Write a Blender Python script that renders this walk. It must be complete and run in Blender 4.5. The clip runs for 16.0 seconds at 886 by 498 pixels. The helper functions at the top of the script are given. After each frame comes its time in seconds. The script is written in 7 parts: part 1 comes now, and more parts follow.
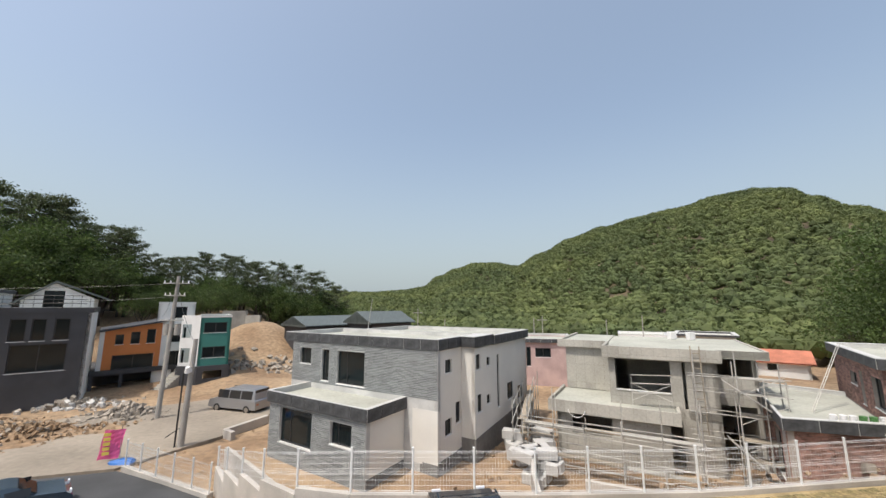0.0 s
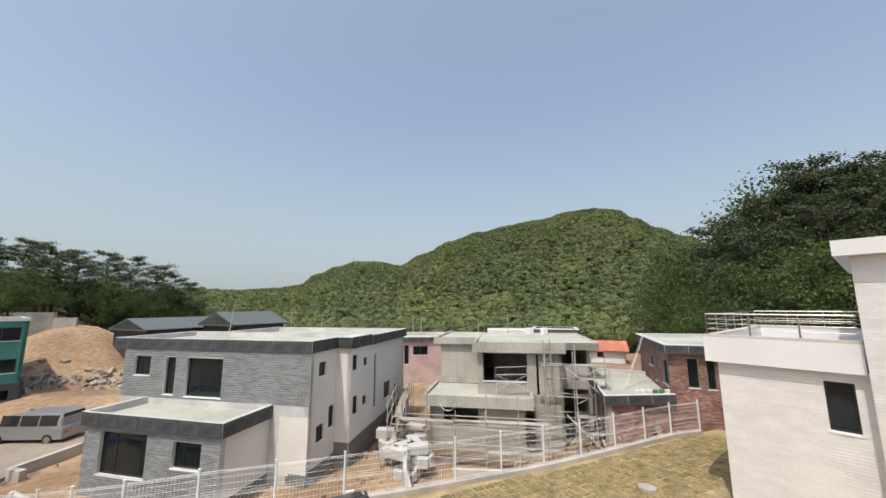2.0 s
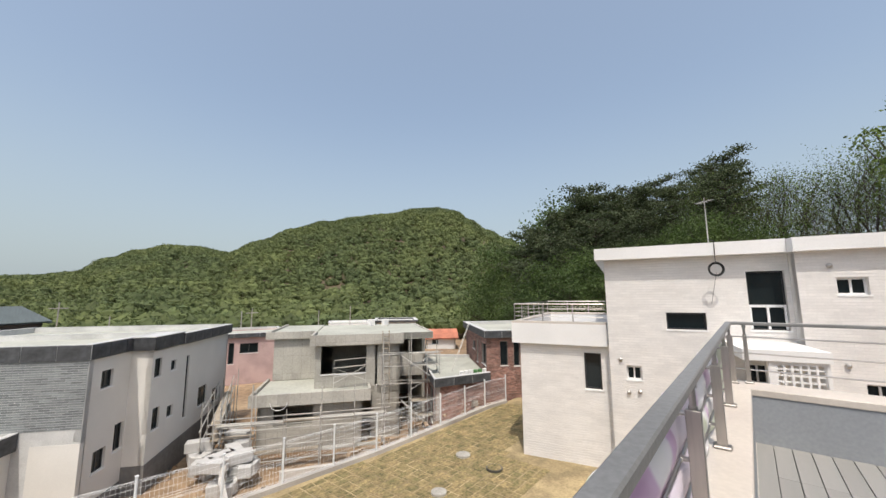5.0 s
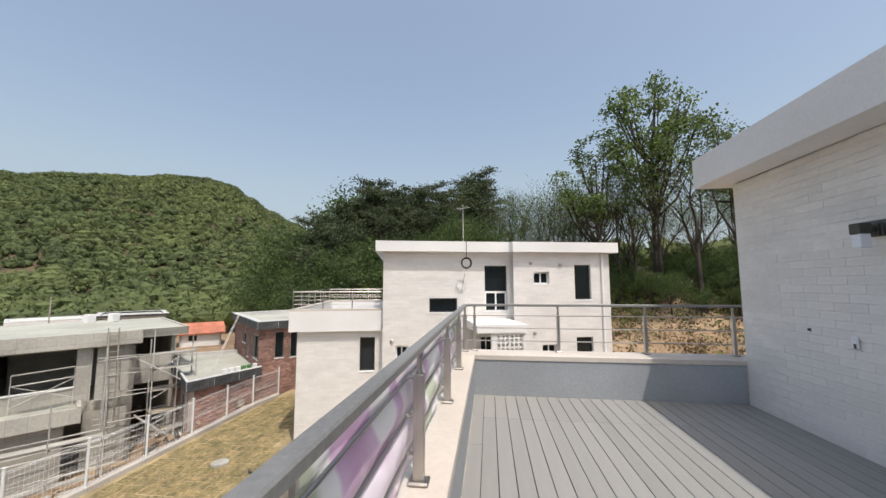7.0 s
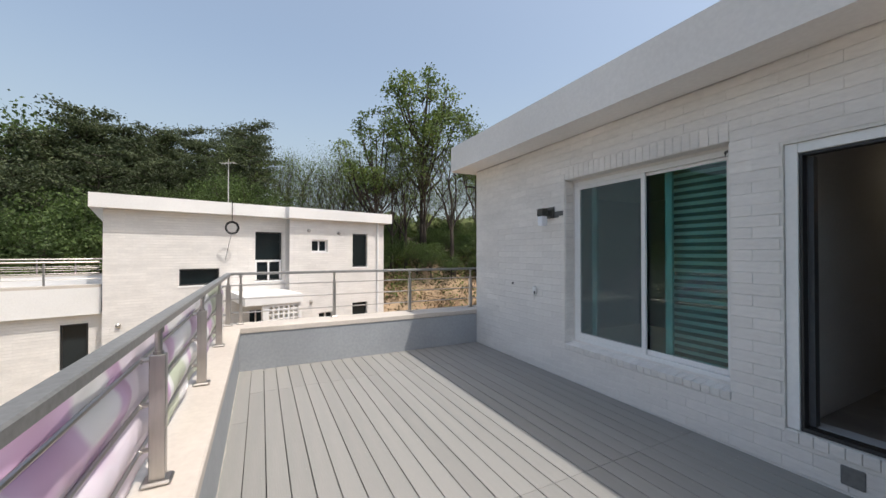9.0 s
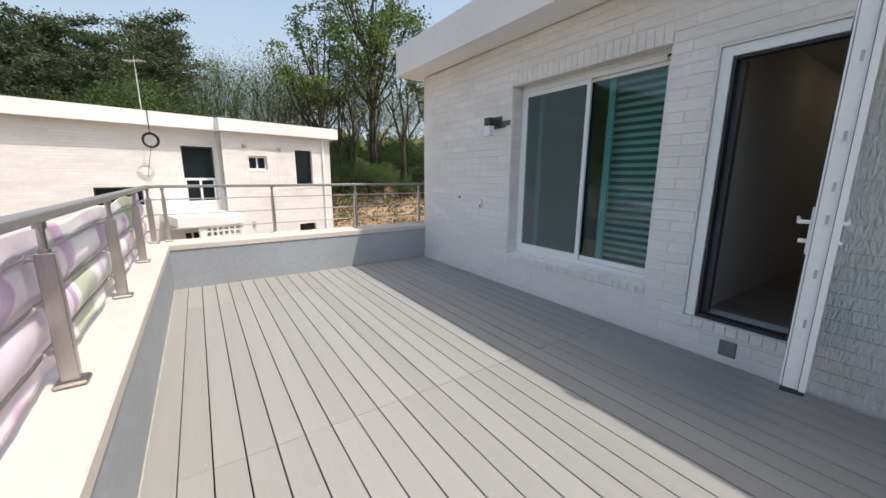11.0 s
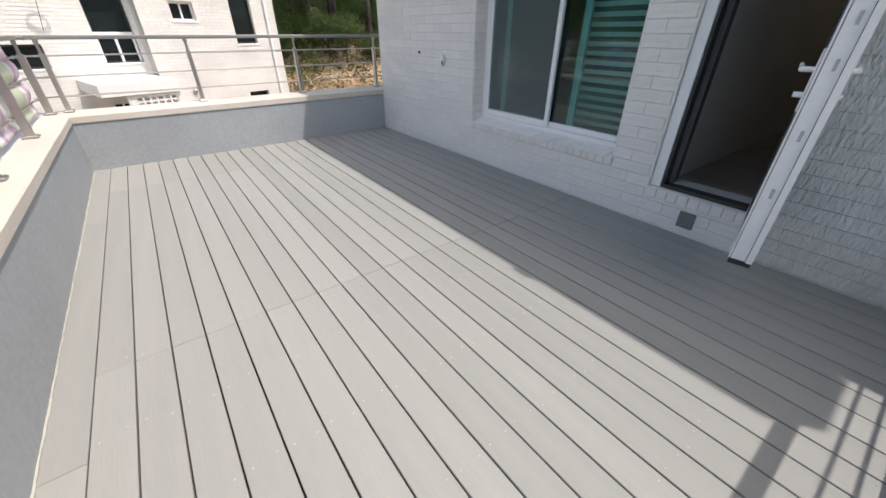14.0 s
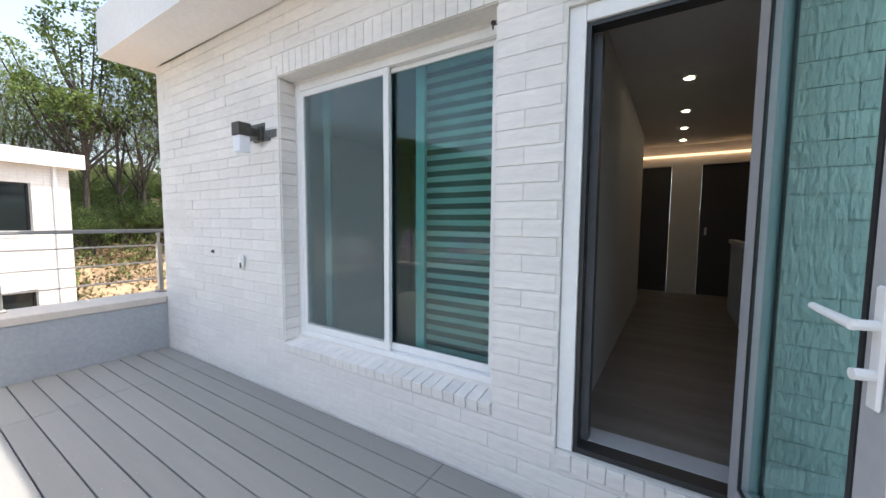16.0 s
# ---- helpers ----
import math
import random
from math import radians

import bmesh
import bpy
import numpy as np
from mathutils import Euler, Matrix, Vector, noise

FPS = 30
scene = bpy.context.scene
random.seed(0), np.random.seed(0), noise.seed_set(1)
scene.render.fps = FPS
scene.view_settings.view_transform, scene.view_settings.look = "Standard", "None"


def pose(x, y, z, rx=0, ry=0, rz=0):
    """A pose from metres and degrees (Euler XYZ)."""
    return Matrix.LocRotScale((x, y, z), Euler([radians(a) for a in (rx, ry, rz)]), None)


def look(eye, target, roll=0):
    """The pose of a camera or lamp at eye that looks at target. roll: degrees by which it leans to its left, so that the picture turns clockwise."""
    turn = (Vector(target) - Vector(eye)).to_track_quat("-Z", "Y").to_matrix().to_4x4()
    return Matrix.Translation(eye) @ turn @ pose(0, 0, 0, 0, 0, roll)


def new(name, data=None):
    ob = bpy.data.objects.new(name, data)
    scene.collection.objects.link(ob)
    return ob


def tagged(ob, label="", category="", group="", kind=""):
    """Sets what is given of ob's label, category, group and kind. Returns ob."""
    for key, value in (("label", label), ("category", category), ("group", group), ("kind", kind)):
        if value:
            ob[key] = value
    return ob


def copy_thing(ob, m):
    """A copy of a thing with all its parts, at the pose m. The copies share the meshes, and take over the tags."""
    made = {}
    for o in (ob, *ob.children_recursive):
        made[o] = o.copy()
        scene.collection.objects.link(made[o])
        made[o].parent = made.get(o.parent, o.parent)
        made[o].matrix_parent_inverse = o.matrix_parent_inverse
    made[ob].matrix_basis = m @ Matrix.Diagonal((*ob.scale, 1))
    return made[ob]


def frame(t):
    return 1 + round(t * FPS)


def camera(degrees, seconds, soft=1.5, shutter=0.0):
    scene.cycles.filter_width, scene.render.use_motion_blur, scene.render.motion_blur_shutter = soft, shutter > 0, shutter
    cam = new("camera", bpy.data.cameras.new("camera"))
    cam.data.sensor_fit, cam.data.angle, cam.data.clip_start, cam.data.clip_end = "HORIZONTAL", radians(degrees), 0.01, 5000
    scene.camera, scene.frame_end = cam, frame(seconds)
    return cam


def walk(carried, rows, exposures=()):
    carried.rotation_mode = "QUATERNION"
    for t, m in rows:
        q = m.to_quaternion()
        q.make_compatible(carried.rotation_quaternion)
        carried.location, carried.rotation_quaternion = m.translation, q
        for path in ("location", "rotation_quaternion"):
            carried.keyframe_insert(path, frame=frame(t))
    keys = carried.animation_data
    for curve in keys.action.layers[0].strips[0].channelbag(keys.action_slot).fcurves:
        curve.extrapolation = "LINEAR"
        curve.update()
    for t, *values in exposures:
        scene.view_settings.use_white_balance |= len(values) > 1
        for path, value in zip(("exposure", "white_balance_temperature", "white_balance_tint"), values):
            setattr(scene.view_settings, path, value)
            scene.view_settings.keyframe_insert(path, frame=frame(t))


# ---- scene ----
cam = camera(101.2, 16.0)
PATH = [
    (0, (0.668, 0.111, 1.598), (0.941, 2.068, 1.908), -0.1),
    (0.5, (0.702, 0.13, 1.596), (1.242, 2.031, 1.906), -0.1),
    (1, (0.724, 0.14, 1.596), (1.429, 1.986, 1.905), -0.2),
    (1.5, (0.736, 0.134, 1.596), (1.534, 1.942, 1.904), -0.1),
    (2, (0.742, 0.135, 1.594), (1.617, 1.908, 1.9), -0.2),
    (2.5, (0.752, 0.139, 1.589), (1.709, 1.869, 1.896), -0.2),
    (3, (0.77, 0.141, 1.585), (1.782, 1.839, 1.893), -0.0),
    (3.2, (0.772, 0.132, 1.585), (1.8, 1.82, 1.892), 0.0),
    (5.3, (0.746, -0.043, 1.613), (2.384, 1.078, 1.861), -0.4),
    (5.5, (0.744, -0.069, 1.613), (2.453, 0.942, 1.855), -0.4),
    (6, (0.739, -0.121, 1.612), (2.569, 0.652, 1.838), -0.3),
    (6.5, (0.741, -0.156, 1.604), (2.655, 0.386, 1.813), -0.2),
    (7, (0.753, -0.154, 1.594), (2.729, 0.094, 1.784), -0.1),
    (7.5, (0.746, -0.144, 1.589), (2.735, -0.297, 1.734), -0.1),
    (8, (0.743, -0.138, 1.582), (2.663, -0.686, 1.687), -0.1),
    (8.5, (0.751, -0.147, 1.572), (2.592, -0.925, 1.652), 0.0),
    (8.7, (0.753, -0.156, 1.567), (2.569, -0.993, 1.631), -0.1),
    (10.8, (0.738, -0.292, 1.425), (2.383, -1.381, 1.097), 0.2),
    (11, (0.733, -0.293, 1.414), (2.362, -1.382, 1.017), 0.3),
    (11.5, (0.725, -0.325, 1.372), (2.315, -1.4, 0.808), -0.1),
    (12, (0.726, -0.327, 1.334), (2.258, -1.379, 0.595), -0.0),
    (12.5, (0.727, -0.332, 1.308), (2.198, -1.349, 0.411), -0.1),
    (13, (0.721, -0.35, 1.294), (2.133, -1.342, 0.282), -0.4),
    (13.5, (0.75, -0.432, 1.298), (2.113, -1.43, 0.226), -0.3),
    (14, (0.823, -0.645, 1.318), (2.19, -1.683, 0.292), 0.2),
    (14.5, (0.932, -0.89, 1.355), (2.379, -2.025, 0.568), -0.1),
    (15, (1.178, -1.177, 1.362), (2.613, -2.497, 0.917), 0.3),
    (15.5, (1.375, -1.509, 1.371), (2.681, -3.0, 1.107), 0.5),
    (16, (1.587, -1.88, 1.384), (2.653, -3.566, 1.234), 0.4),
]
walk(cam, [(t, look(eye, target, roll)) for t, eye, target, roll in PATH], [(0, 0.41), (3.2, 0.37), (5.5, 0.39), (8.7, 0.44), (10.8, 0.7), (13, 0.62), (14.5, 0.82), (15.5, 1.26), (16, 1.62)])

# ---- world, sun, exposure ----
scene.view_settings.exposure = 0.0
SUN_WAY = Vector((0.39, 0.28, -1.0)).normalized()
world = bpy.data.worlds.new("world")
scene.world = world
world.use_nodes = True
wn = world.node_tree.nodes
sky = wn.new("ShaderNodeTexSky")
sky.sky_type = "NISHITA"
sky.sun_disc = False
sky.sun_elevation = math.asin(-SUN_WAY.z)
sky.sun_rotation = math.atan2(-SUN_WAY.x, -SUN_WAY.y)
sky.air_density, sky.dust_density, sky.ozone_density = 1.15, 4.2, 0.25
wn["Background"].inputs[1].default_value = 0.15
# a pale spring haze that whitens the sky towards the horizon
wl = world.node_tree.links
way = wn.new("ShaderNodeTexCoord")
split = wn.new("ShaderNodeSeparateXYZ")
haze = wn.new("ShaderNodeMapRange")
haze.interpolation_type = "SMOOTHSTEP"
haze.inputs["From Min"].default_value, haze.inputs["From Max"].default_value = -0.02, 0.5
haze.inputs["To Min"].default_value, haze.inputs["To Max"].default_value = 0.8, 0.24
blend = wn.new("ShaderNodeMix")
blend.data_type = "RGBA"
blend.inputs[7].default_value = (2.5, 2.92, 3.14, 1)
wl.new(way.outputs["Generated"], split.inputs[0])
wl.new(split.outputs[2], haze.inputs[0])
wl.new(haze.outputs[0], blend.inputs[0])
wl.new(sky.outputs[0], blend.inputs[6])
wl.new(blend.outputs[2], wn["Background"].inputs[0])
sun = new("sun", bpy.data.lights.new("sun", "SUN"))
sun.data.energy, sun.data.angle, sun.data.color = 2.62, radians(0.55), (1.0, 0.94, 0.855)
sun.matrix_world = look((0, 0, 60), Vector((0, 0, 60)) + SUN_WAY)


# ---- materials ----
def mat(name, color, rough=0.7, metal=0.0, grain=30.0, vary=0.12, blotch=0.7, bump=0.15, bump_scale=60.0, per_object=0.0, second=None, stretch=None, spec=0.5, relief=0.01, leafy=0.0):
    """A surface with variation at two scales: large blotches and fine grain, and fine relief."""
    m = bpy.data.materials.new(name)
    m.use_nodes = True
    n, l = m.node_tree.nodes, m.node_tree.links
    b = n["Principled BSDF"]
    b.inputs["Roughness"].default_value = rough
    b.inputs["Metallic"].default_value = metal
    b.inputs["Specular IOR Level"].default_value = spec
    tc = n.new("ShaderNodeTexCoord")
    src = tc.outputs["Object"]
    if stretch:
        mp = n.new("ShaderNodeMapping")
        mp.inputs["Scale"].default_value = stretch
        l.new(src, mp.inputs[0])
        src = mp.outputs[0]
    big = n.new("ShaderNodeTexNoise")
    big.inputs["Scale"].default_value = blotch
    big.inputs["Detail"].default_value = 5
    small = n.new("ShaderNodeTexNoise")
    small.inputs["Scale"].default_value = grain
    small.inputs["Detail"].default_value = 4
    l.new(src, big.inputs[0])
    l.new(src, small.inputs[0])
    ramp = n.new("ShaderNodeValToRGB")
    c2 = second or tuple(c * (1 - vary * 2.2) for c in color)
    ramp.color_ramp.elements[0].position, ramp.color_ramp.elements[0].color = 0.35, (*c2, 1)
    ramp.color_ramp.elements[1].position, ramp.color_ramp.elements[1].color = 0.62, (*color, 1)
    l.new(big.outputs[0], ramp.inputs[0])
    mul = n.new("ShaderNodeMix")
    mul.data_type, mul.blend_type = "RGBA", "MULTIPLY"
    mul.inputs[0].default_value = 1.0
    mr = n.new("ShaderNodeMapRange")
    mr.inputs["From Min"].default_value, mr.inputs["From Max"].default_value = 0.3, 0.7
    mr.inputs["To Min"].default_value, mr.inputs["To Max"].default_value = 1 - vary * 1.3, 1 + vary * 0.6
    l.new(small.outputs[0], mr.inputs[0])
    l.new(ramp.outputs[0], mul.inputs[6])
    l.new(mr.outputs[0], mul.inputs[7])
    out = mul.outputs[2]
    if per_object:
        oi = n.new("ShaderNodeObjectInfo")
        geo = n.new("ShaderNodeNewGeometry")
        add = n.new("ShaderNodeMath")
        add.operation = "ADD"
        fr = n.new("ShaderNodeMath")
        fr.operation = "FRACT"
        l.new(oi.outputs["Random"], add.inputs[0])
        l.new(geo.outputs["Random Per Island"], add.inputs[1])
        l.new(add.outputs[0], fr.inputs[0])
        r2 = n.new("ShaderNodeMapRange")
        r2.inputs["To Min"].default_value, r2.inputs["To Max"].default_value = 1 - per_object, 1 + per_object * 0.6
        l.new(fr.outputs[0], r2.inputs[0])
        m2 = n.new("ShaderNodeMix")
        m2.data_type, m2.blend_type = "RGBA", "MULTIPLY"
        m2.inputs[0].default_value = 1.0
        l.new(out, m2.inputs[6])
        l.new(r2.outputs[0], m2.inputs[7])
        out = m2.outputs[2]
    l.new(out, b.inputs["Base Color"])
    if bump:
        bn = n.new("ShaderNodeTexNoise")
        bn.inputs["Scale"].default_value = bump_scale
        bn.inputs["Detail"].default_value = 3
        l.new(src, bn.inputs[0])
        bp = n.new("ShaderNodeBump")
        bp.inputs["Strength"].default_value = bump
        bp.inputs["Distance"].default_value = relief
        l.new(bn.outputs[0], bp.inputs["Height"])
        l.new(bp.outputs[0], b.inputs["Normal"])
    if leafy:
        tr = n.new("ShaderNodeBsdfTranslucent")
        mx = n.new("ShaderNodeMixShader")
        mx.inputs[0].default_value = leafy
        l.new(out, tr.inputs[0])
        l.new(b.outputs[0], mx.inputs[1])
        l.new(tr.outputs[0], mx.inputs[2])
        l.new(mx.outputs[0], n["Material Output"].inputs[0])
    return m


def glass_mat(name, tint, rough=0.0):
    m = bpy.data.materials.new(name)
    m.use_nodes = True
    b = m.node_tree.nodes["Principled BSDF"]
    b.inputs["Base Color"].default_value = (*tint, 1)
    b.inputs["Transmission Weight"].default_value = 1.0
    b.inputs["Roughness"].default_value = rough
    b.inputs["IOR"].default_value = 1.5
    return m


def screen_mat():
    """A fine grey mesh that lets half the light through."""
    m = bpy.data.materials.new("insect_mesh")
    m.use_nodes = True
    b = m.node_tree.nodes["Principled BSDF"]
    b.inputs["Base Color"].default_value = (0.20, 0.25, 0.26, 1)
    b.inputs["Alpha"].default_value = 0.2
    return m


def lit_mat(name, color, power):
    m = bpy.data.materials.new(name)
    m.use_nodes = True
    b = m.node_tree.nodes["Principled BSDF"]
    b.inputs["Emission Color"].default_value = (*color, 1)
    b.inputs["Emission Strength"].default_value = power
    return m


M_BRICK_WHITE = mat("white_painted_brick", (0.80, 0.77, 0.74), 0.6, grain=14, vary=0.045, blotch=1.2, bump=0.6, bump_scale=16, per_object=0.045, stretch=(1, 1, 2.5))
M_BRICK_CHISELLED = mat("white_painted_chiselled_brick", (0.74, 0.715, 0.68), 0.62, grain=14, vary=0.06, blotch=1.2, bump=1.0, bump_scale=24, per_object=0.05, stretch=(2.6, 1, 0.8), relief=0.02)
M_MORTAR_WHITE = mat("white_painted_mortar", (0.74, 0.72, 0.69), 0.8, vary=0.06)
M_MORTAR_CAP = mat("pale_cap_flashing", (0.55, 0.55, 0.54), 0.6, vary=0.06)
M_FASCIA = mat("white_rendered_fascia", (0.78, 0.77, 0.76), 0.6, vary=0.04, blotch=0.5, bump=0.1)
M_RENDER = mat("cream_white_render", (0.74, 0.72, 0.67), 0.75, vary=0.04, blotch=0.4)
M_GREY_PAINT = mat("grey_blue_painted_parapet", (0.34, 0.36, 0.385), 0.55, vary=0.07, blotch=0.8, bump=0.12, bump_scale=15)
M_COPING = mat("cream_painted_coping", (0.58, 0.525, 0.47), 0.6, vary=0.05, blotch=1.5, bump=0.1, bump_scale=8)
M_STRIP = mat("pale_concrete_strip", (0.43, 0.41, 0.37), 0.8, vary=0.1)
M_DECK = mat("grey_composite_decking", (0.285, 0.276, 0.265), 0.6, grain=14, vary=0.028, blotch=0.9, bump=0.12, bump_scale=9, per_object=0.07, spec=0.2, stretch=(1, 12, 1), second=(0.262, 0.262, 0.250))
M_DARK = mat("dark_gap", (0.02, 0.02, 0.02), 0.9)
M_STEEL = mat("brushed_stainless_steel", (0.50, 0.475, 0.45), 0.33, metal=1.0, vary=0.05, grain=80, bump=0.03, stretch=(1, 1, 0.1))
M_FRAME = mat("white_window_profile", (0.82, 0.82, 0.82), 0.35, vary=0.03, bump=0.02)
M_BLACK_FRAME = mat("black_window_profile", (0.025, 0.026, 0.028), 0.4, vary=0.1)
M_DARK_PROFILE = mat("dark_grey_gasket", (0.07, 0.075, 0.085), 0.45)
M_PROFILE_GREY = mat("grey_door_profile", (0.42, 0.43, 0.45), 0.4, vary=0.04)
M_GLASS = glass_mat("teal_tinted_glass", (0.42, 0.72, 0.7))
M_SCREEN_FINE = screen_mat()
M_DRY = mat("dry_brush", (0.27, 0.19, 0.10), 0.9, vary=0.3, bump=0, per_object=0.5, leafy=0.3)
M_GLASS_DARK = mat("dark_reflective_window_glass", (0.012, 0.018, 0.02), 0.06, vary=0.1, bump=0, spec=0.35)
M_TEAL_PALE = mat("teal_film", (0.5, 0.7, 0.7), 0.5)
M_RAIL_FILM = mat("matt_steel_handrail", (0.27, 0.268, 0.262), 0.5, metal=0.35, grain=60, vary=0.12, bump=0.05)
M_SCREEN = mat("grey_insect_screen", (0.16, 0.17, 0.18), 0.7, grain=300, vary=0.2)
M_ROOM = mat("room_white_wallpaper", (0.62, 0.61, 0.6), 0.9, vary=0.03)
M_ROOM_FLOOR = mat("grey_floor_laminate", (0.24, 0.22, 0.205), 0.35, vary=0.15, stretch=(1, 8, 1))
M_DOOR_DARK = mat("charcoal_interior_door", (0.05, 0.05, 0.053), 0.5)
M_CONCRETE = mat("bare_formwork_concrete", (0.42, 0.40, 0.355), 0.9, grain=12, vary=0.13, blotch=0.6, bump=0.3, bump_scale=12)


def formwork(m):
    """Seams and tone steps that the shuttering boards left in the concrete."""
    n, l = m.node_tree.nodes, m.node_tree.links
    b = n["Principled BSDF"]
    old = b.inputs["Base Color"].links[0].from_socket
    tc = n.new("ShaderNodeTexCoord")
    mp = n.new("ShaderNodeMapping")
    mp.inputs["Rotation"].default_value = (0, 0, radians(36.9))
    tip = n.new("ShaderNodeMapping")
    tip.inputs["Rotation"].default_value = (radians(90), 0, 0)
    br = n.new("ShaderNodeTexBrick")
    br.offset = 0.0
    br.inputs["Color1"].default_value = (1, 1, 1, 1)
    br.inputs["Color2"].default_value = (0.8, 0.8, 0.8, 1)
    br.inputs["Mortar"].default_value = (0.6, 0.6, 0.6, 1)
    br.inputs["Scale"].default_value = 1.0
    br.inputs["Brick Width"].default_value = 0.6
    br.inputs["Row Height"].default_value = 1.2
    br.inputs["Mortar Size"].default_value = 0.008
    mx = n.new("ShaderNodeMix")
    mx.data_type, mx.blend_type = "RGBA", "MULTIPLY"
    mx.inputs[0].default_value = 0.8
    l.new(tc.outputs["Object"], mp.inputs[0])
    l.new(mp.outputs[0], tip.inputs[0])
    l.new(tip.outputs[0], br.inputs[0])
    l.new(old, mx.inputs[6])
    l.new(br.outputs[0], mx.inputs[7])
    l.new(mx.outputs[2], b.inputs["Base Color"])


M_FORMWORK = mat("board_marked_concrete", (0.47, 0.45, 0.40), 0.9, grain=9, vary=0.1, blotch=0.5, bump=0.2, bump_scale=10)
formwork(M_FORMWORK)
M_CONCRETE_PALE = mat("pale_roof_screed", (0.43, 0.435, 0.38), 0.9, grain=6, vary=0.1, blotch=0.35)
M_PLINTH = mat("grey_rendered_plinth", (0.19, 0.185, 0.175), 0.9, grain=5, vary=0.12, blotch=0.5)
M_SLATE = mat("dark_grey_slate_cladding", (0.10, 0.105, 0.112), 0.6, grain=5, vary=0.3, blotch=0.9, per_object=0.15)
M_GREY_BRICK = mat("pale_grey_long_brick", (0.26, 0.275, 0.275), 0.75, grain=10, vary=0.08, blotch=0.5, per_object=0.32)
M_GREY_MORTAR = mat("pale_mortar", (0.62, 0.62, 0.60), 0.9)
M_RED_BRICK = mat("weathered_red_brick", (0.40, 0.225, 0.18), 0.85, grain=10, vary=0.2, blotch=1.2, per_object=0.45)
M_RED_MORTAR = mat("buff_mortar", (0.42, 0.38, 0.34), 0.9)
M_EARTH = mat("dry_tan_earth", (0.37, 0.265, 0.165), 0.95, grain=2.3, vary=0.26, blotch=0.16, bump=0.7, bump_scale=2.5, second=(0.24, 0.155, 0.09), relief=0.15)
M_FOREST_FLOOR = mat("forest_floor", (0.13, 0.10, 0.055), 0.95, grain=1.5, vary=0.3, blotch=0.1, bump=0.5, bump_scale=2, relief=0.15)
M_LAWN = mat("dry_yellow_lawn", (0.30, 0.225, 0.105), 0.95, grain=11, vary=0.42, blotch=2.2, bump=0.7, bump_scale=30, second=(0.17, 0.145, 0.06), per_object=0.15)
M_STRAW = mat("pale_straw_soil", (0.40, 0.31, 0.17), 0.95, grain=14, vary=0.2, blotch=1.2, bump=0.5, bump_scale=20)
M_ASPHALT = mat("new_asphalt", (0.075, 0.077, 0.08), 0.85, grain=40, vary=0.2, blotch=0.3)
M_ROAD = mat("dusty_concrete_road", (0.31, 0.265, 0.21), 0.9, grain=3, vary=0.12, blotch=0.2)
M_FENCE = mat("white_powder_coated_fence", (0.72, 0.73, 0.73), 0.45, vary=0.04)
M_BLOCK = mat("pale_concrete_block", (0.55, 0.51, 0.46), 0.9, vary=0.12, per_object=0.1)
M_BARK = mat("grey_brown_bark", (0.085, 0.068, 0.055), 0.95, grain=10, vary=0.3, bump=0.5, bump_scale=20)
M_LEAF = mat("fresh_green_leaves", (0.19, 0.26, 0.065), 0.6, grain=2.0, vary=0.3, blotch=0.35, bump=0, second=(0.085, 0.135, 0.035), per_object=0.45, leafy=0.45)
M_LEAF_PINE = mat("pine_needles", (0.10, 0.125, 0.055), 0.7, grain=2.0, vary=0.3, blotch=0.4, bump=0, second=(0.065, 0.09, 0.04), per_object=0.4, leafy=0.3)
M_LEAF_DARK = mat("mid_green_leaves", (0.12, 0.185, 0.045), 0.7, grain=2.0, vary=0.3, blotch=0.35, bump=0, second=(0.07, 0.11, 0.032), per_object=0.4, leafy=0.4)
M_CANOPY = mat("hill_woodland_canopy", (0.155, 0.185, 0.064), 0.9, grain=0.5, vary=0.22, blotch=0.025, bump=0, second=(0.098, 0.13, 0.05), per_object=0.3, leafy=0.3)
M_ORANGE = mat("orange_render", (0.62, 0.22, 0.07), 0.7, vary=0.05)
M_TEAL = mat("teal_green_render", (0.05, 0.22, 0.19), 0.7, vary=0.05)
M_CHARCOAL = mat("charcoal_cladding", (0.055, 0.057, 0.065), 0.6, vary=0.1)
M_WHITE_PAINT = mat("white_render", (0.76, 0.76, 0.75), 0.7, vary=0.04)
M_PINK = mat("pale_pink_brick", (0.55, 0.40, 0.38), 0.85, vary=0.1)
M_ROOF_GREY = mat("grey_standing_seam_roof", (0.115, 0.135, 0.13), 0.5, vary=0.1, stretch=(8, 1, 1))
M_GALV = mat("galvanised_scaffold_steel", (0.56, 0.54, 0.50), 0.5, metal=0.1, vary=0.2)
M_PLANK = mat("weathered_plank", (0.42, 0.36, 0.28), 0.9, vary=0.2)
M_POLE = mat("concrete_pole", (0.38, 0.36, 0.33), 0.9, vary=0.1)
M_RUBBLE = mat("pale_rubble", (0.42, 0.37, 0.31), 0.95, vary=0.2, per_object=0.3)
M_SACK = mat("white_plastic_sheet", (0.56, 0.55, 0.53), 0.6, vary=0.1)
M_CAR_SILVER = mat("silver_car_paint", (0.36, 0.36, 0.37), 0.3, metal=0.6, vary=0.02, bump=0)
M_CAR_BLUE = mat("blue_grey_car_paint", (0.07, 0.10, 0.13), 0.2, metal=0.4, vary=0.02, bump=0)
M_CAR_BLACK = mat("black_car_paint", (0.012, 0.012, 0.014), 0.12, vary=0.02, bump=0, spec=0.8)
M_CAR_GLASS = mat("car_window_glass", (0.02, 0.022, 0.025), 0.05, vary=0, bump=0)
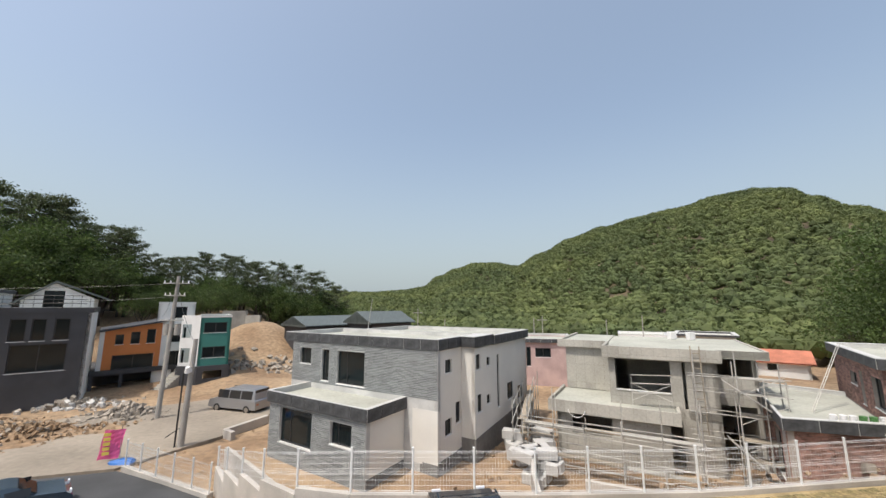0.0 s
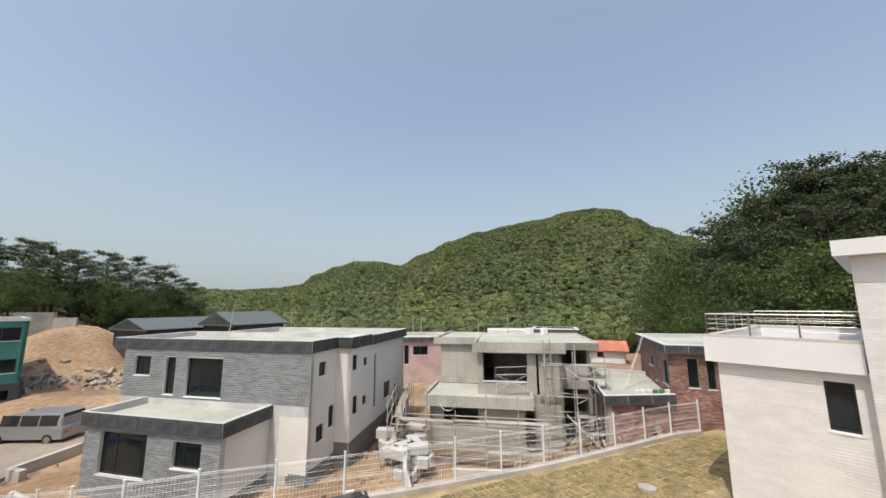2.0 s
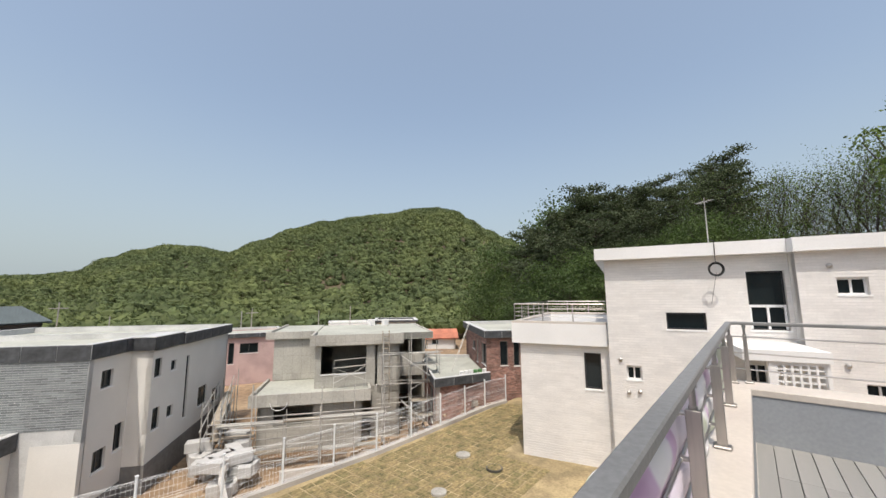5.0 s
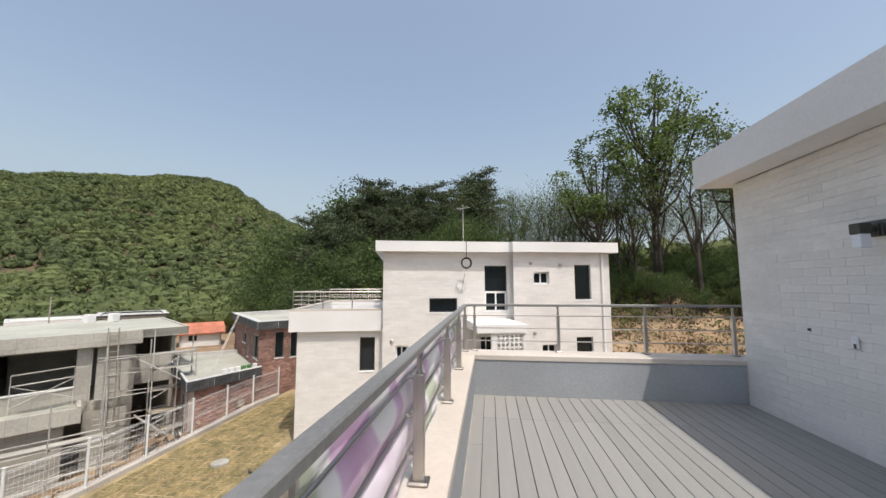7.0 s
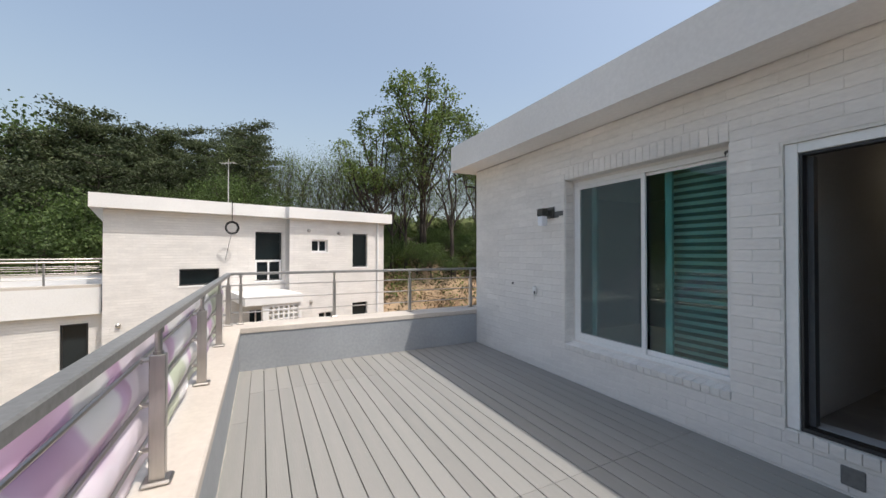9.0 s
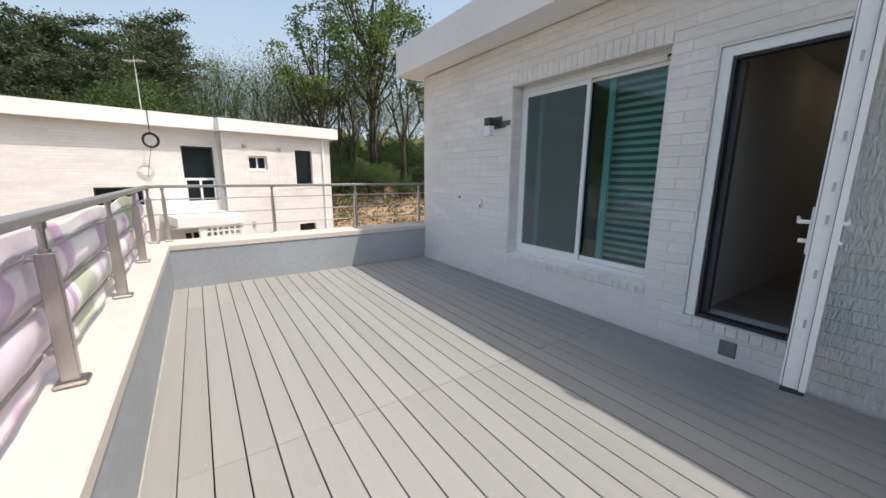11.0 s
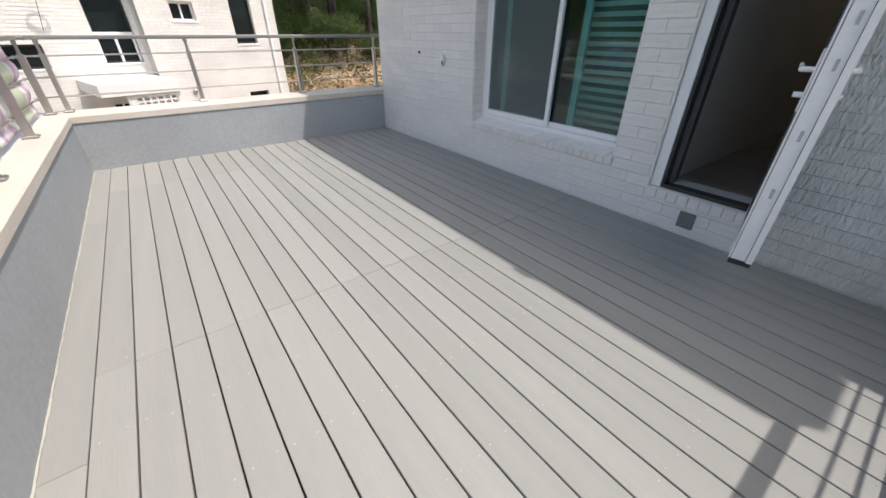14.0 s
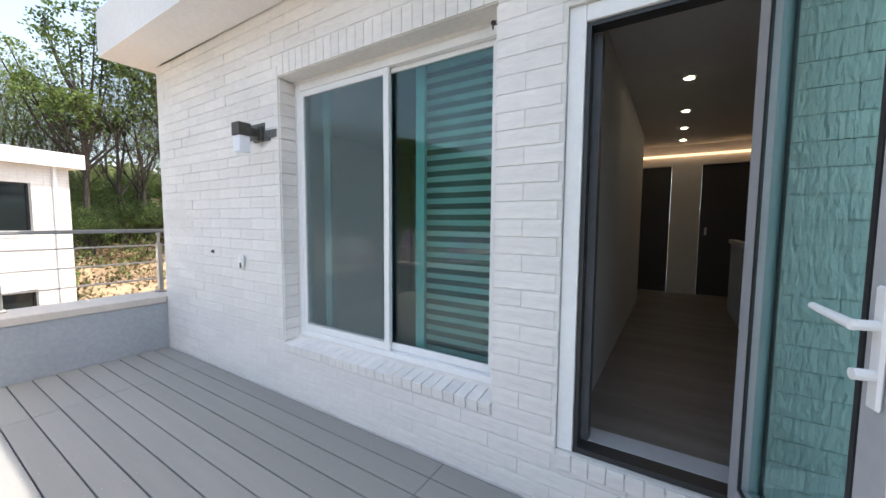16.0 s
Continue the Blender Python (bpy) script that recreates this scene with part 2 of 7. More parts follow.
M_TYRE = mat("black_rubber", (0.02, 0.02, 0.02), 0.8)
M_WHITE_PLASTIC = mat("white_plastic", (0.8, 0.8, 0.8), 0.35, vary=0.02, bump=0)
M_LAMP_GLASS = mat("frosted_lamp_glass", (0.82, 0.84, 0.9), 0.3, vary=0.02, bump=0)
M_BRONZE = mat("dark_bronze_metal", (0.12, 0.115, 0.105), 0.45, metal=0.5, vary=0.15)
M_PATCH = mat("bare_grey_mortar_patch", (0.17, 0.17, 0.165), 0.85, vary=0.15)
M_GREEN_PANEL = mat("green_sign_panel", (0.10, 0.25, 0.08), 0.5)
M_TERRACOTTA = mat("terracotta_roof", (0.55, 0.20, 0.12), 0.7, vary=0.15)
M_PINK_BANNER = mat("pink_banner_cloth", (0.75, 0.12, 0.30), 0.7, vary=0.04)
M_YELLOW = mat("yellow_print", (0.80, 0.62, 0.12), 0.7)
M_BLUE = mat("blue_plastic_sheet", (0.03, 0.16, 0.50), 0.5)
M_DOWNLIGHT = lit_mat("warm_downlight", (1.0, 0.85, 0.6), 17.0)
M_COVE = lit_mat("warm_cove_light", (1.0, 0.62, 0.34), 0.7)


# ---- building helpers ----
def mesh_of(name, bm, material):
    me = bpy.data.meshes.new(name)
    bm.normal_update()
    bm.to_mesh(me)
    bm.free()
    if material:
        me.materials.append(material)
    return me


def part(name, bm, material, parent=None, label="", **tags):
    ob = new(name, mesh_of(name, bm, material))
    ob.parent = parent
    return tagged(ob, label=label, **tags)


def share(name, me, at, parent=None, rz=0.0, scale=None):
    ob = new(name, me)
    ob.parent = parent
    ob.location = at
    ob.rotation_euler[2] = rz
    if scale:
        ob.scale = scale
    return ob


def thing(name, at, label, category, group="", rz=0.0):
    ob = new(name)
    ob.location = at
    ob.rotation_euler[2] = rz
    ob.empty_display_size = 0.2
    return tagged(ob, label=label, category=category, group=group)


def box(bm, x0, x1, y0, y1, z0, z1, bevel=0.0):
    """Adds a box to bm, its edges chamfered by bevel."""
    if bevel <= 0:
        v = [bm.verts.new(p) for p in ((x0, y0, z0), (x1, y0, z0), (x1, y1, z0), (x0, y1, z0), (x0, y0, z1), (x1, y0, z1), (x1, y1, z1), (x0, y1, z1))]
        for f in ((0, 3, 2, 1), (4, 5, 6, 7), (0, 1, 5, 4), (1, 2, 6, 5), (2, 3, 7, 6), (3, 0, 4, 7)):
            bm.faces.new([v[i] for i in f])
        return
    b = min(bevel, (x1 - x0) * 0.45, (y1 - y0) * 0.45, (z1 - z0) * 0.45)
    tmp = bmesh.new()
    box(tmp, x0, x1, y0, y1, z0, z1)
    bmesh.ops.bevel(tmp, geom=list(tmp.edges), offset=b, segments=1, affect="EDGES")
    merge(bm, tmp)


def merge(bm, tmp, m=None):
    if m is not None:
        bmesh.ops.transform(tmp, matrix=m, verts=tmp.verts)
    seen = {v: bm.verts.new(v.co) for v in tmp.verts}
    for f in tmp.faces:
        bm.faces.new([seen[v] for v in f.verts])
    tmp.free()


def tube(bm, a, b, r, sides=8, r2=None):
    """A capped tube from a to b, tapering from r to r2."""
    a, b = Vector(a), Vector(b)
    r2 = r if r2 is None else r2
    q = (b - a).to_track_quat("Z", "Y").to_matrix()
    rings = []
    for c, rr in ((a, r), (b, r2)):
        rings.append([bm.verts.new(c + q @ Vector((rr * math.cos(k * math.tau / sides), rr * math.sin(k * math.tau / sides), 0))) for k in range(sides)])
    for k in range(sides):
        bm.faces.new((rings[0][k], rings[0][(k + 1) % sides], rings[1][(k + 1) % sides], rings[1][k]))
    bm.faces.new(rings[0][::-1])
    bm.faces.new(rings[1])


def prism(bm, poly, z0, z1):
    """An upright prism on a plan polygon; z1 may be a list, one height a corner."""
    tops = z1 if isinstance(z1, (list, tuple)) else [z1] * len(poly)
    lo = [bm.verts.new((x, y, z0)) for x, y in poly]
    hi = [bm.verts.new((x, y, z)) for (x, y), z in zip(poly, tops)]
    n = len(poly)
    for k in range(n):
        bm.faces.new((lo[k], lo[(k + 1) % n], hi[(k + 1) % n], hi[k]))
    bm.faces.new(lo[::-1])
    bm.faces.new(hi)
    bmesh.ops.recalc_face_normals(bm, faces=bm.faces)


def wall_frame(p, q):
    """The matrix whose x runs from p to q along a wall, y into the wall (to the left of the way), z up."""
    p, q = Vector((*p, 0)), Vector((*q, 0))
    ang = math.atan2(q.y - p.y, q.x - p.x)
    return Matrix.Translation(p) @ Matrix.Rotation(ang, 4, "Z"), (q - p).length


def cells(length, z0, z1, openings):
    """The rectangles of a wall that are left round its openings (u0, u1, w0, w1)."""
    us = sorted({0.0, length, *[o[0] for o in openings], *[o[1] for o in openings]})
    zs = sorted({z0, z1, *[o[2] for o in openings], *[o[3] for o in openings]})
    out = []
    for u0, u1 in zip(us, us[1:]):
        for a, b in zip(zs, zs[1:]):
            if not any(o[0] < (u0 + u1) / 2 < o[1] and o[2] < (a + b) / 2 < o[3] for o in openings):
                out.append((u0, u1, a, b))
    return out


def wall(parent, name, p, q, z0, z1, material, openings=(), thick=0.2, label=""):
    """A wall with thickness and openings; the outside lies on the line from p to q, the body to the left of the way."""
    m, length = wall_frame(p, q)
    bm = bmesh.new()
    for u0, u1, a, b in cells(length, z0, z1, openings):
        box(bm, u0, u1, 0, thick, a, b)
    bmesh.ops.remove_doubles(bm, verts=bm.verts, dist=1e-4)
    twice = {}
    for f in bm.faces:
        twice.setdefault(frozenset(f.verts), []).append(f)
    bmesh.ops.delete(bm, geom=[f for fs in twice.values() if len(fs) > 1 for f in fs], context="FACES_ONLY")
    bmesh.ops.transform(bm, matrix=m, verts=bm.verts)
    ob = part(name, bm, material, parent, label)
    if parent is None:
        tagged(ob, kind="structure")
    return ob


def window(parent, p, q, o, frame_mat=None, depth=0.12, bar=0.05, mullions=(0.5,), sill=True, name="window", white_jamb=True, wall_z=0.0):
    """A window in the opening o of the wall from p to q: frame, panes and sill."""
    frame_mat = frame_mat or M_BLACK_FRAME
    m, _ = wall_frame(p, q)
    u0, u1, a, b = o
    w = new(name)
    w.parent = parent
    w.matrix_basis = m @ Matrix.Translation((u0, depth, a))
    W, H = u1 - u0, b - a
    bm = bmesh.new()
    box(bm, 0, bar, 0, 0.06, 0, H)
    box(bm, W - bar, W, 0, 0.06, 0, H)
    box(bm, bar, W - bar, 0, 0.06, 0, bar)
    box(bm, bar, W - bar, 0, 0.06, H - bar, H)
    xs = [bar] + [W * f for f in mullions] + [W - bar]
    for f in mullions:
        box(bm, W * f - bar / 2, W * f + bar / 2, 0.002, 0.058, bar, H - bar)
    part("window_frame", bm, frame_mat, w)
    for k, (s, e) in enumerate(zip(xs, xs[1:])):
        bm = bmesh.new()
        box(bm, s - 0.004, e + 0.004, 0.025, 0.035, bar - 0.004, H - bar + 0.004)
        part("pane", bm, M_GLASS_DARK, w)
    if sill:
        bm = bmesh.new()
        box(bm, -0.04, W + 0.04, -depth - 0.03, 0.0, -0.05, -0.003)
        part("window_sill", bm, M_FRAME if white_jamb else M_CONCRETE, w)
    return w


# ---- ground and hills ----
SKYLINE = ((-180, 0.6), (15, 3.0), (24, 5.0), (29.9, 9.0), (32.6, 10.3), (35.5, 11.9), (37.8, 13.2), (40.5, 13.7), (44.4, 13.5), (48.8, 12.6), (53.2, 12.1), (57.8, 11.3), (62.3, 9.9), (66.7, 8.1), (70.4, 6.3), (74, 6.85), (77, 6.8), (80, 5.9), (82.3, 4.9), (85.1, 3.3), (88, 2.8), (93, 2.5), (105, 2.5), (128, 4.5), (150, 2.5), (181, 0.6))


def hill_angle(az):
    """How high the hills stand at an azimuth, in degrees, less their trees."""
    for (a, p), (b, q) in zip(SKYLINE, SKYLINE[1:]):
        if a <= az < b:
            return p + (q - p) * smooth((az - a) / (b - a)) - 0.85
    return 0.5


def smooth(t):
    t = min(1.0, max(0.0, t))
    return t * t * (3 - 2 * t)


def ground_z(x, y):
    r, az = math.hypot(x, y), math.degrees(math.atan2(y, x))
    low = -7.2
    z = low + 0.12 * noise.noise((x * 0.25, y * 0.25, 0)) + 0.06 * noise.noise((x * 0.9, y * 0.9, 4))
    if az < -100:
        az += 360
    top = 340 * math.tan(radians(hill_angle(min(az, 150)))) + 1.6
    far = smooth((r - 95) / 245)
    z = z * (1 - far) + far * top
    if r > 340:
        z = top + (r - 340) * 0.02
    # spurs and gullies that run down the hillside
    z += 22 * far * (1 - far) * (noise.noise((az / 5.5 + r / 130, r / 260, 3)) + 0.6 * noise.noise((az / 2.2 - r / 90, r / 60, 8)))
    # the wooded slope behind the white house, and the banks at the far edge of the site
    side = smooth((28 - az) / 22) if az < 90 else 0
    z += side * (smooth((r - 21) / 20) * 8.0 + 4.0 * smooth((r - 40) / 40)) * (1 - far)
    bank = smooth((az - 98) / 14)
    z += bank * smooth((r - 62) / 26) * 8.0 * (1 - far)
    z += 6.0 * math.exp(-(((x + 20) / 8) ** 2) - ((y - 63) / 9) ** 2)
    for mx, my, mr, mh in ((-23.5, 29.8, 1.9, 0.9), (-27.5, 31.0, 2.4, 1.0), (-19.6, 31.0, 1.4, 0.5), (-32, 33.5, 2.2, 0.8), (-16.5, 47, 3.5, 0.9), (-11, 44, 3.0, 0.7), (31, -4, 3, 0.7), (29, -11, 2.5, 0.6), (33, -15, 3, 0.8)):
        z += mh * math.exp(-(((x - mx) / mr) ** 2) - ((y - my) / mr) ** 2) * (1 + 0.3 * noise.noise((x * 1.3, y * 1.3, 9)))
    # the raised plots
    plot = smooth((13.3 + 0.0 * x - y + 0.2 * min(0, x - 2)) / 0.5 + 0.5) * smooth((x + 6.5) / 3.0) * smooth((24 - x) / 4)
    z = z * (1 - plot) + plot * -4.72
    return z


bm = bmesh.new()
rings = [0.0] + [1.2 * k for k in range(1, 26)] + [31 + 2.5 * k for k in range(0, 28)] + [104 + 9 * k for k in range(28)] + [380, 480, 700, 1200, 2500, 4500]
SPOKES = 180
rows = []
for r in rings:
    row = []
    for k in range(SPOKES):
        a = math.tau * k / SPOKES
        x, y = r * math.cos(a), r * math.sin(a)
        row.append(bm.verts.new((x, y, ground_z(x, y) if r < 400 else ground_z(x * 350 / r, y * 350 / r) * max(0, 1 - (r - 350) / 900) - 0.0)))
        if r == 0:
            break
    rows.append(row)
for a, b in zip(rows, rows[1:]):
    for k in range(SPOKES):
        n = (k + 1) % SPOKES
        if len(a) == 1:
            bm.faces.new((a[0], b[k], b[n]))
        else:
            bm.faces.new((a[k], b[k], b[n], a[n]))
for f in bm.faces:
    c = f.calc_center_median()
    az = math.degrees(math.atan2(c.y, c.x))
    f.material_index = 1 if (math.hypot(c.x, c.y) > 92 or (az < 24 and math.hypot(c.x, c.y) > 44)) else 0
    f.smooth = True
ground = part("ground", bm, M_EARTH, None, kind="structure")
ground.data.materials.append(M_FOREST_FLOOR)

bm = bmesh.new()
prism(bm, [(1.0, 12.95), (-0.5, 13.15), (4.9, 8), (-1.5, 0.8), (22.5, 0.8), (22.5, 11.5), (10.8, 11.85), (5.4, 12.5)], -4.9, -4.6)
part("lawn_plot", bm, M_STRAW, None, kind="structure")
bm = bmesh.new()
prism(bm, [(-3.6, 13.6), (-6.0, 13.0), (-6.0, 1), (3.8, 1), (4.6, 8), (4.9, 12.3), (1, 12.9)], -4.9, -4.585)
part("driveway", bm, M_BLOCK, None, kind="structure")
bm = bmesh.new()
prism(bm, [(-13.6, 23.2), (-7.5, 19.6), (-6.6, 14.2), (-9, 9), (-30, 9), (-30, 21)], -7.3, -7.02)
part("asphalt_road", bm, M_ASPHALT, None, kind="structure")
bm = bmesh.new()
prism(bm, [(-13.9, 23.5), (-30, 21.4), (-60, 26), (-60, 36), (-26, 33), (-12, 41), (-8, 36), (-10.5, 28)], -7.3, -7.0)
part("dirt_road", bm, M_ROAD, None, kind="structure")

# ---- the terrace ----
XE, YW, YP = 6.30, -3.61, 0.085
bm = bmesh.new()
box(bm, -0.6, XE + 0.5, YW, YP + 0.355, -0.35, -0.06)
part("terrace_slab", bm, M_DARK, None, kind="structure")
bm = bmesh.new()
box(bm, -0.6, XE + 0.42, YP + 0.002, YP + 0.315, -4.7, 0.47)
box(bm, XE, XE + 0.36, -11, YP + 0.0, -4.7, 0.47)
box(bm, -0.1, 0.19, YW + 0.002, YP, -0.06, 0.47)
part("parapet_outer_wall", bm, M_MORTAR_WHITE, None, kind="structure")
for b in ((0.2, XE - 0.009, YP - 0.006, YP + 0.0, -0.05, 0.47), (XE - 0.008, XE - 0.001, YW + 0.002, YP, -0.05, 0.47), (0.192, 0.199, YW + 0.002, YP - 0.006, -0.05, 0.47)):
    bm = bmesh.new()
    box(bm, *b)
    part("parapet_inner_face", bm, M_GREY_PAINT, None, kind="structure")
for b in ((-0.12, XE - 0.021, YP - 0.02, YP + 0.385, 0.473, 0.55), (XE - 0.02, XE + 0.43, YW + 0.003, YP + 0.385, 0.473, 0.5495), (-0.12, 0.21, YW + 0.003, YP - 0.021, 0.473, 0.549)):
    bm = bmesh.new()
    box(bm, *b, 0.008)
    part("parapet_coping", bm, M_COPING, None, kind="structure")
bm = bmesh.new()
box(bm, XE + 0.004, XE + 0.43, -5.2, YW + 0.001, 0.473, 0.5495, 0.006)
part("parapet_coping", bm, M_COPING, None, kind="structure")
bm = bmesh.new()
for k in range(150):
    x = 0.21 + k * 0.0405
    w = 0.006 + 0.005 * noise.noise((x * 5, 1, 2)) + random.uniform(0, 0.003)
    box(bm, x, x + 0.0405, YP - 0.0065 - w, YP - 0.0062, -0.031, -0.023 + random.uniform(0, 0.003))
part("sealant_bead", bm, M_STRIP, None, kind="structure")


def house_shell():
    """The wall of the house along the terrace, its roof, the room behind the window and the corridor behind the door."""
    P, Q = (XE, YW - 0.012), (-2.2, YW - 0.012)
    W_OPEN, D_OPEN = (XE - 4.19, XE - 2.37, 0.40, 2.47), (XE - 2.03, XE - 1.27, 0.27, 2.35)
    wall(None, "wall_terrace", P, Q, -4.7, 3.0, M_MORTAR_WHITE, (W_OPEN, D_OPEN), 0.26)
    wall(None, "wall_east", (XE, -11), (XE, YW - 0.272), -4.7, 3.0, M_MORTAR_WHITE, (), 0.24)
    bm = bmesh.new()
    box(bm, -0.58, XE + 0.2, YW + 0.0, YW + 0.40, 2.99, 3.42)
    box(bm, XE - 0.1, XE + 0.2, -11.3, YW - 0.002, 2.99, 3.42)
    box(bm, -2.2, XE - 0.102, -11.3, YW - 0.012, 2.95, 3.0)
    box(bm, -0.58, XE - 0.102, -11.3, YW - 0.002, 3.1, 3.38)
    part("roof_fascia", bm, M_FASCIA, None, kind="structure")
    # room behind the window
    bm = bmesh.new()
    box(bm, 2.1, 5.9, -7.6, -7.5, 0.0, 2.75)
    box(bm, 5.9, 6.0, -7.5, YW - 0.275, 0.0, 2.75)
    box(bm, 2.0, 2.1, -7.9, YW - 0.275, 0.0, 2.75)
    box(bm, 2.1, 5.9, -7.5, YW - 0.275, 0.0, 0.02)
    part("room_walls", bm, M_ROOM, None, kind="structure")
    bm = bmesh.new()
    box(bm, 0.0, 6.0, -12.4, YW - 0.275, 2.62, 2.75)
    part("ceiling", bm, M_ROOM, None, kind="structure")
    bm = bmesh.new()
    box(bm, 0.0, 3.2, -12.4, YW - 0.275, 0.12, 0.25)
    part("corridor_floor", bm, M_ROOM_FLOOR, None, kind="structure")
    bm = bmesh.new()
    box(bm, 0.0, 0.1, -12.4, YW - 0.275, 0.25, 2.62)
    box(bm, 0.1, 0.55, -9.0, -8.9, 0.25, 2.62)
    box(bm, 1.25, 1.65, -9.0, -8.9, 0.25, 2.62)
    box(bm, 0.55, 1.25, -9.0, -8.9, 2.3, 2.62)
    box(bm, 1.65, 2.3, -9.0, -8.9, 2.3, 2.62)
    box(bm, 2.3, 2.5, -9.0, -7.9, 0.25, 2.62)
    part("corridor_walls", bm, M_ROOM, None, kind="structure")
    bm = bmesh.new()
    box(bm, 0.555, 1.245, -8.975, -8.935, 0.252, 2.298, 0.004)
    d = part("door_2", bm, M_DOOR_DARK, None, "charcoal closed interior door at the end of the corridor", kind="structure")
    bm = bmesh.new()
    box(bm, 0.07, 0.10, 0, 0.03, 0, 0.12, 0.004)
    h = part("door_handle", bm, M_STEEL, d, "small steel handle")
    h.location = (1.08, -8.935, 1.2)
    bm = bmesh.new()
    box(bm, 1.655, 2.295, -8.975, -8.935, 0.252, 2.298, 0.004)
    part("door_3", bm, M_DOOR_DARK, None, "charcoal closed interior door in the corridor", kind="structure")
    bm = bmesh.new()
    box(bm, 0.12, 2.28, -8.88, -8.84, 2.44, 2.47)
    part("cove_light", bm, M_COVE, None, "warm strip light along the ceiling cove", category="strip light")
    for k, y in enumerate((-5.67, -6.74, -7.6, -8.4)):
        g = thing("downlight", (1.53, y, 2.62), "small round warm recessed ceiling downlight, lit", "downlight", "corridor downlights")
        bm = bmesh.new()
        tube(bm, (0, 0, -0.012), (0, 0, -0.002), 0.045, 16)
        part("trim_ring", bm, M_FRAME, g)
        bm = bmesh.new()
        tube(bm, (0, 0, -0.018), (0, 0, -0.0125), 0.03, 16)
        part("lens", bm, M_DOWNLIGHT, g)
    g = thing("stair_rail", (1.0, 0, 0.25), "grey stair balustrade of upright slats beside the corridor", "balustrade")
    g.location.x = 0.93
    bm = bmesh.new()
    box(bm, -0.04, 0.04, -7.9, -4.9, 0.88, 0.93)
    part("cap", bm, M_PROFILE_GREY, g)
    for k in range(24):
        bm = bmesh.new()
        box(bm, -0.015, 0.015, -7.88 + k * 0.128, -7.85 + k * 0.128, 0.0, 0.88)
        part("slat", bm, M_PROFILE_GREY, g)


house_shell()

# ---- terrace floor ----
deck = thing("terrace_decking", (0, 0, -0.027), "grey grooved composite decking boards with narrow dark gaps", "decking")
PITCH, EDGE = 0.1475, -0.065
for seg, (xa, xb) in enumerate(((0.202, 2.66), (2.66, 5.38), (5.38, 6.288))):
    one = bmesh.new()
    box(one, 0.0012, xb - xa - 0.0012, 0.0034, PITCH - 0.0034, -0.025, 0.0, 0.0025)
    me = mesh_of("board", one, M_DECK)
    for k in range(24):
        share("board", me, (xa, EDGE - PITCH * (k + 1), random.uniform(-0.0008, 0.0008)), deck)
for xa, xb in ((0.202, 2.18), (2.18, 4.62), (4.62, 6.288)):
    one = bmesh.new()
    box(one, 0.0012, xb - xa - 0.0012, 0, 0.140, -0.025, 0.0, 0.0025)
    part("board", one, M_DECK, deck).location = (xa, EDGE + 0.0012, 0.0008)
bm = bmesh.new()
for k in range(24):
    for x in [0.45 + 0.45 * j for j in range(13)]:
        for dy in (0.03, 0.117):
            xx = x + random.uniform(-0.02, 0.02)
            tube(bm, (xx, EDGE - PITCH * (k + 1) + dy, -0.0005), (xx, EDGE - PITCH * (k + 1) + dy, 0.0012), 0.0035, 6)
part("screws", bm, M_STRIP, deck, kind="stuff")


# ---- the railing ----
def rail_post(x, y, rz, n):
    g = new("post")
    g.location = (x, y, 0.55)
    g.rotation_euler[2] = rz
    bm = bmesh.new()
    box(bm, -0.021, 0.021, -0.03, 0.03, 0.0, 0.56, 0.003)
    part("upright", bm, M_STEEL, g)
    bm = bmesh.new()
    box(bm, -0.045, 0.045, -0.055, 0.055, 0.0, 0.022, 0.008)
    part("base_cover", bm, M_STEEL, g)
    bm = bmesh.new()
    tube(bm, (0, 0, 0.56), (0, 0, 0.66), 0.014, 10)
    tube(bm, (0, 0, 0.56), (0, 0, 0.575), 0.02, 10)
    tube(bm, (0, 0, 0.655), (0, 0, 0.69), 0.021, 10)
    part("neck", bm, M_STEEL, g)
    for z in (0.15, 0.345, 0.54):
        bm = bmesh.new()
        tube(bm, (0, 0.03, z), (0, 0.062, z), 0.011, 8)
        tube(bm, (0, 0.055, z - 0.0), (0, 0.062, z), 0.017, 8)
        part("bracket", bm, M_STEEL, g)
    return g


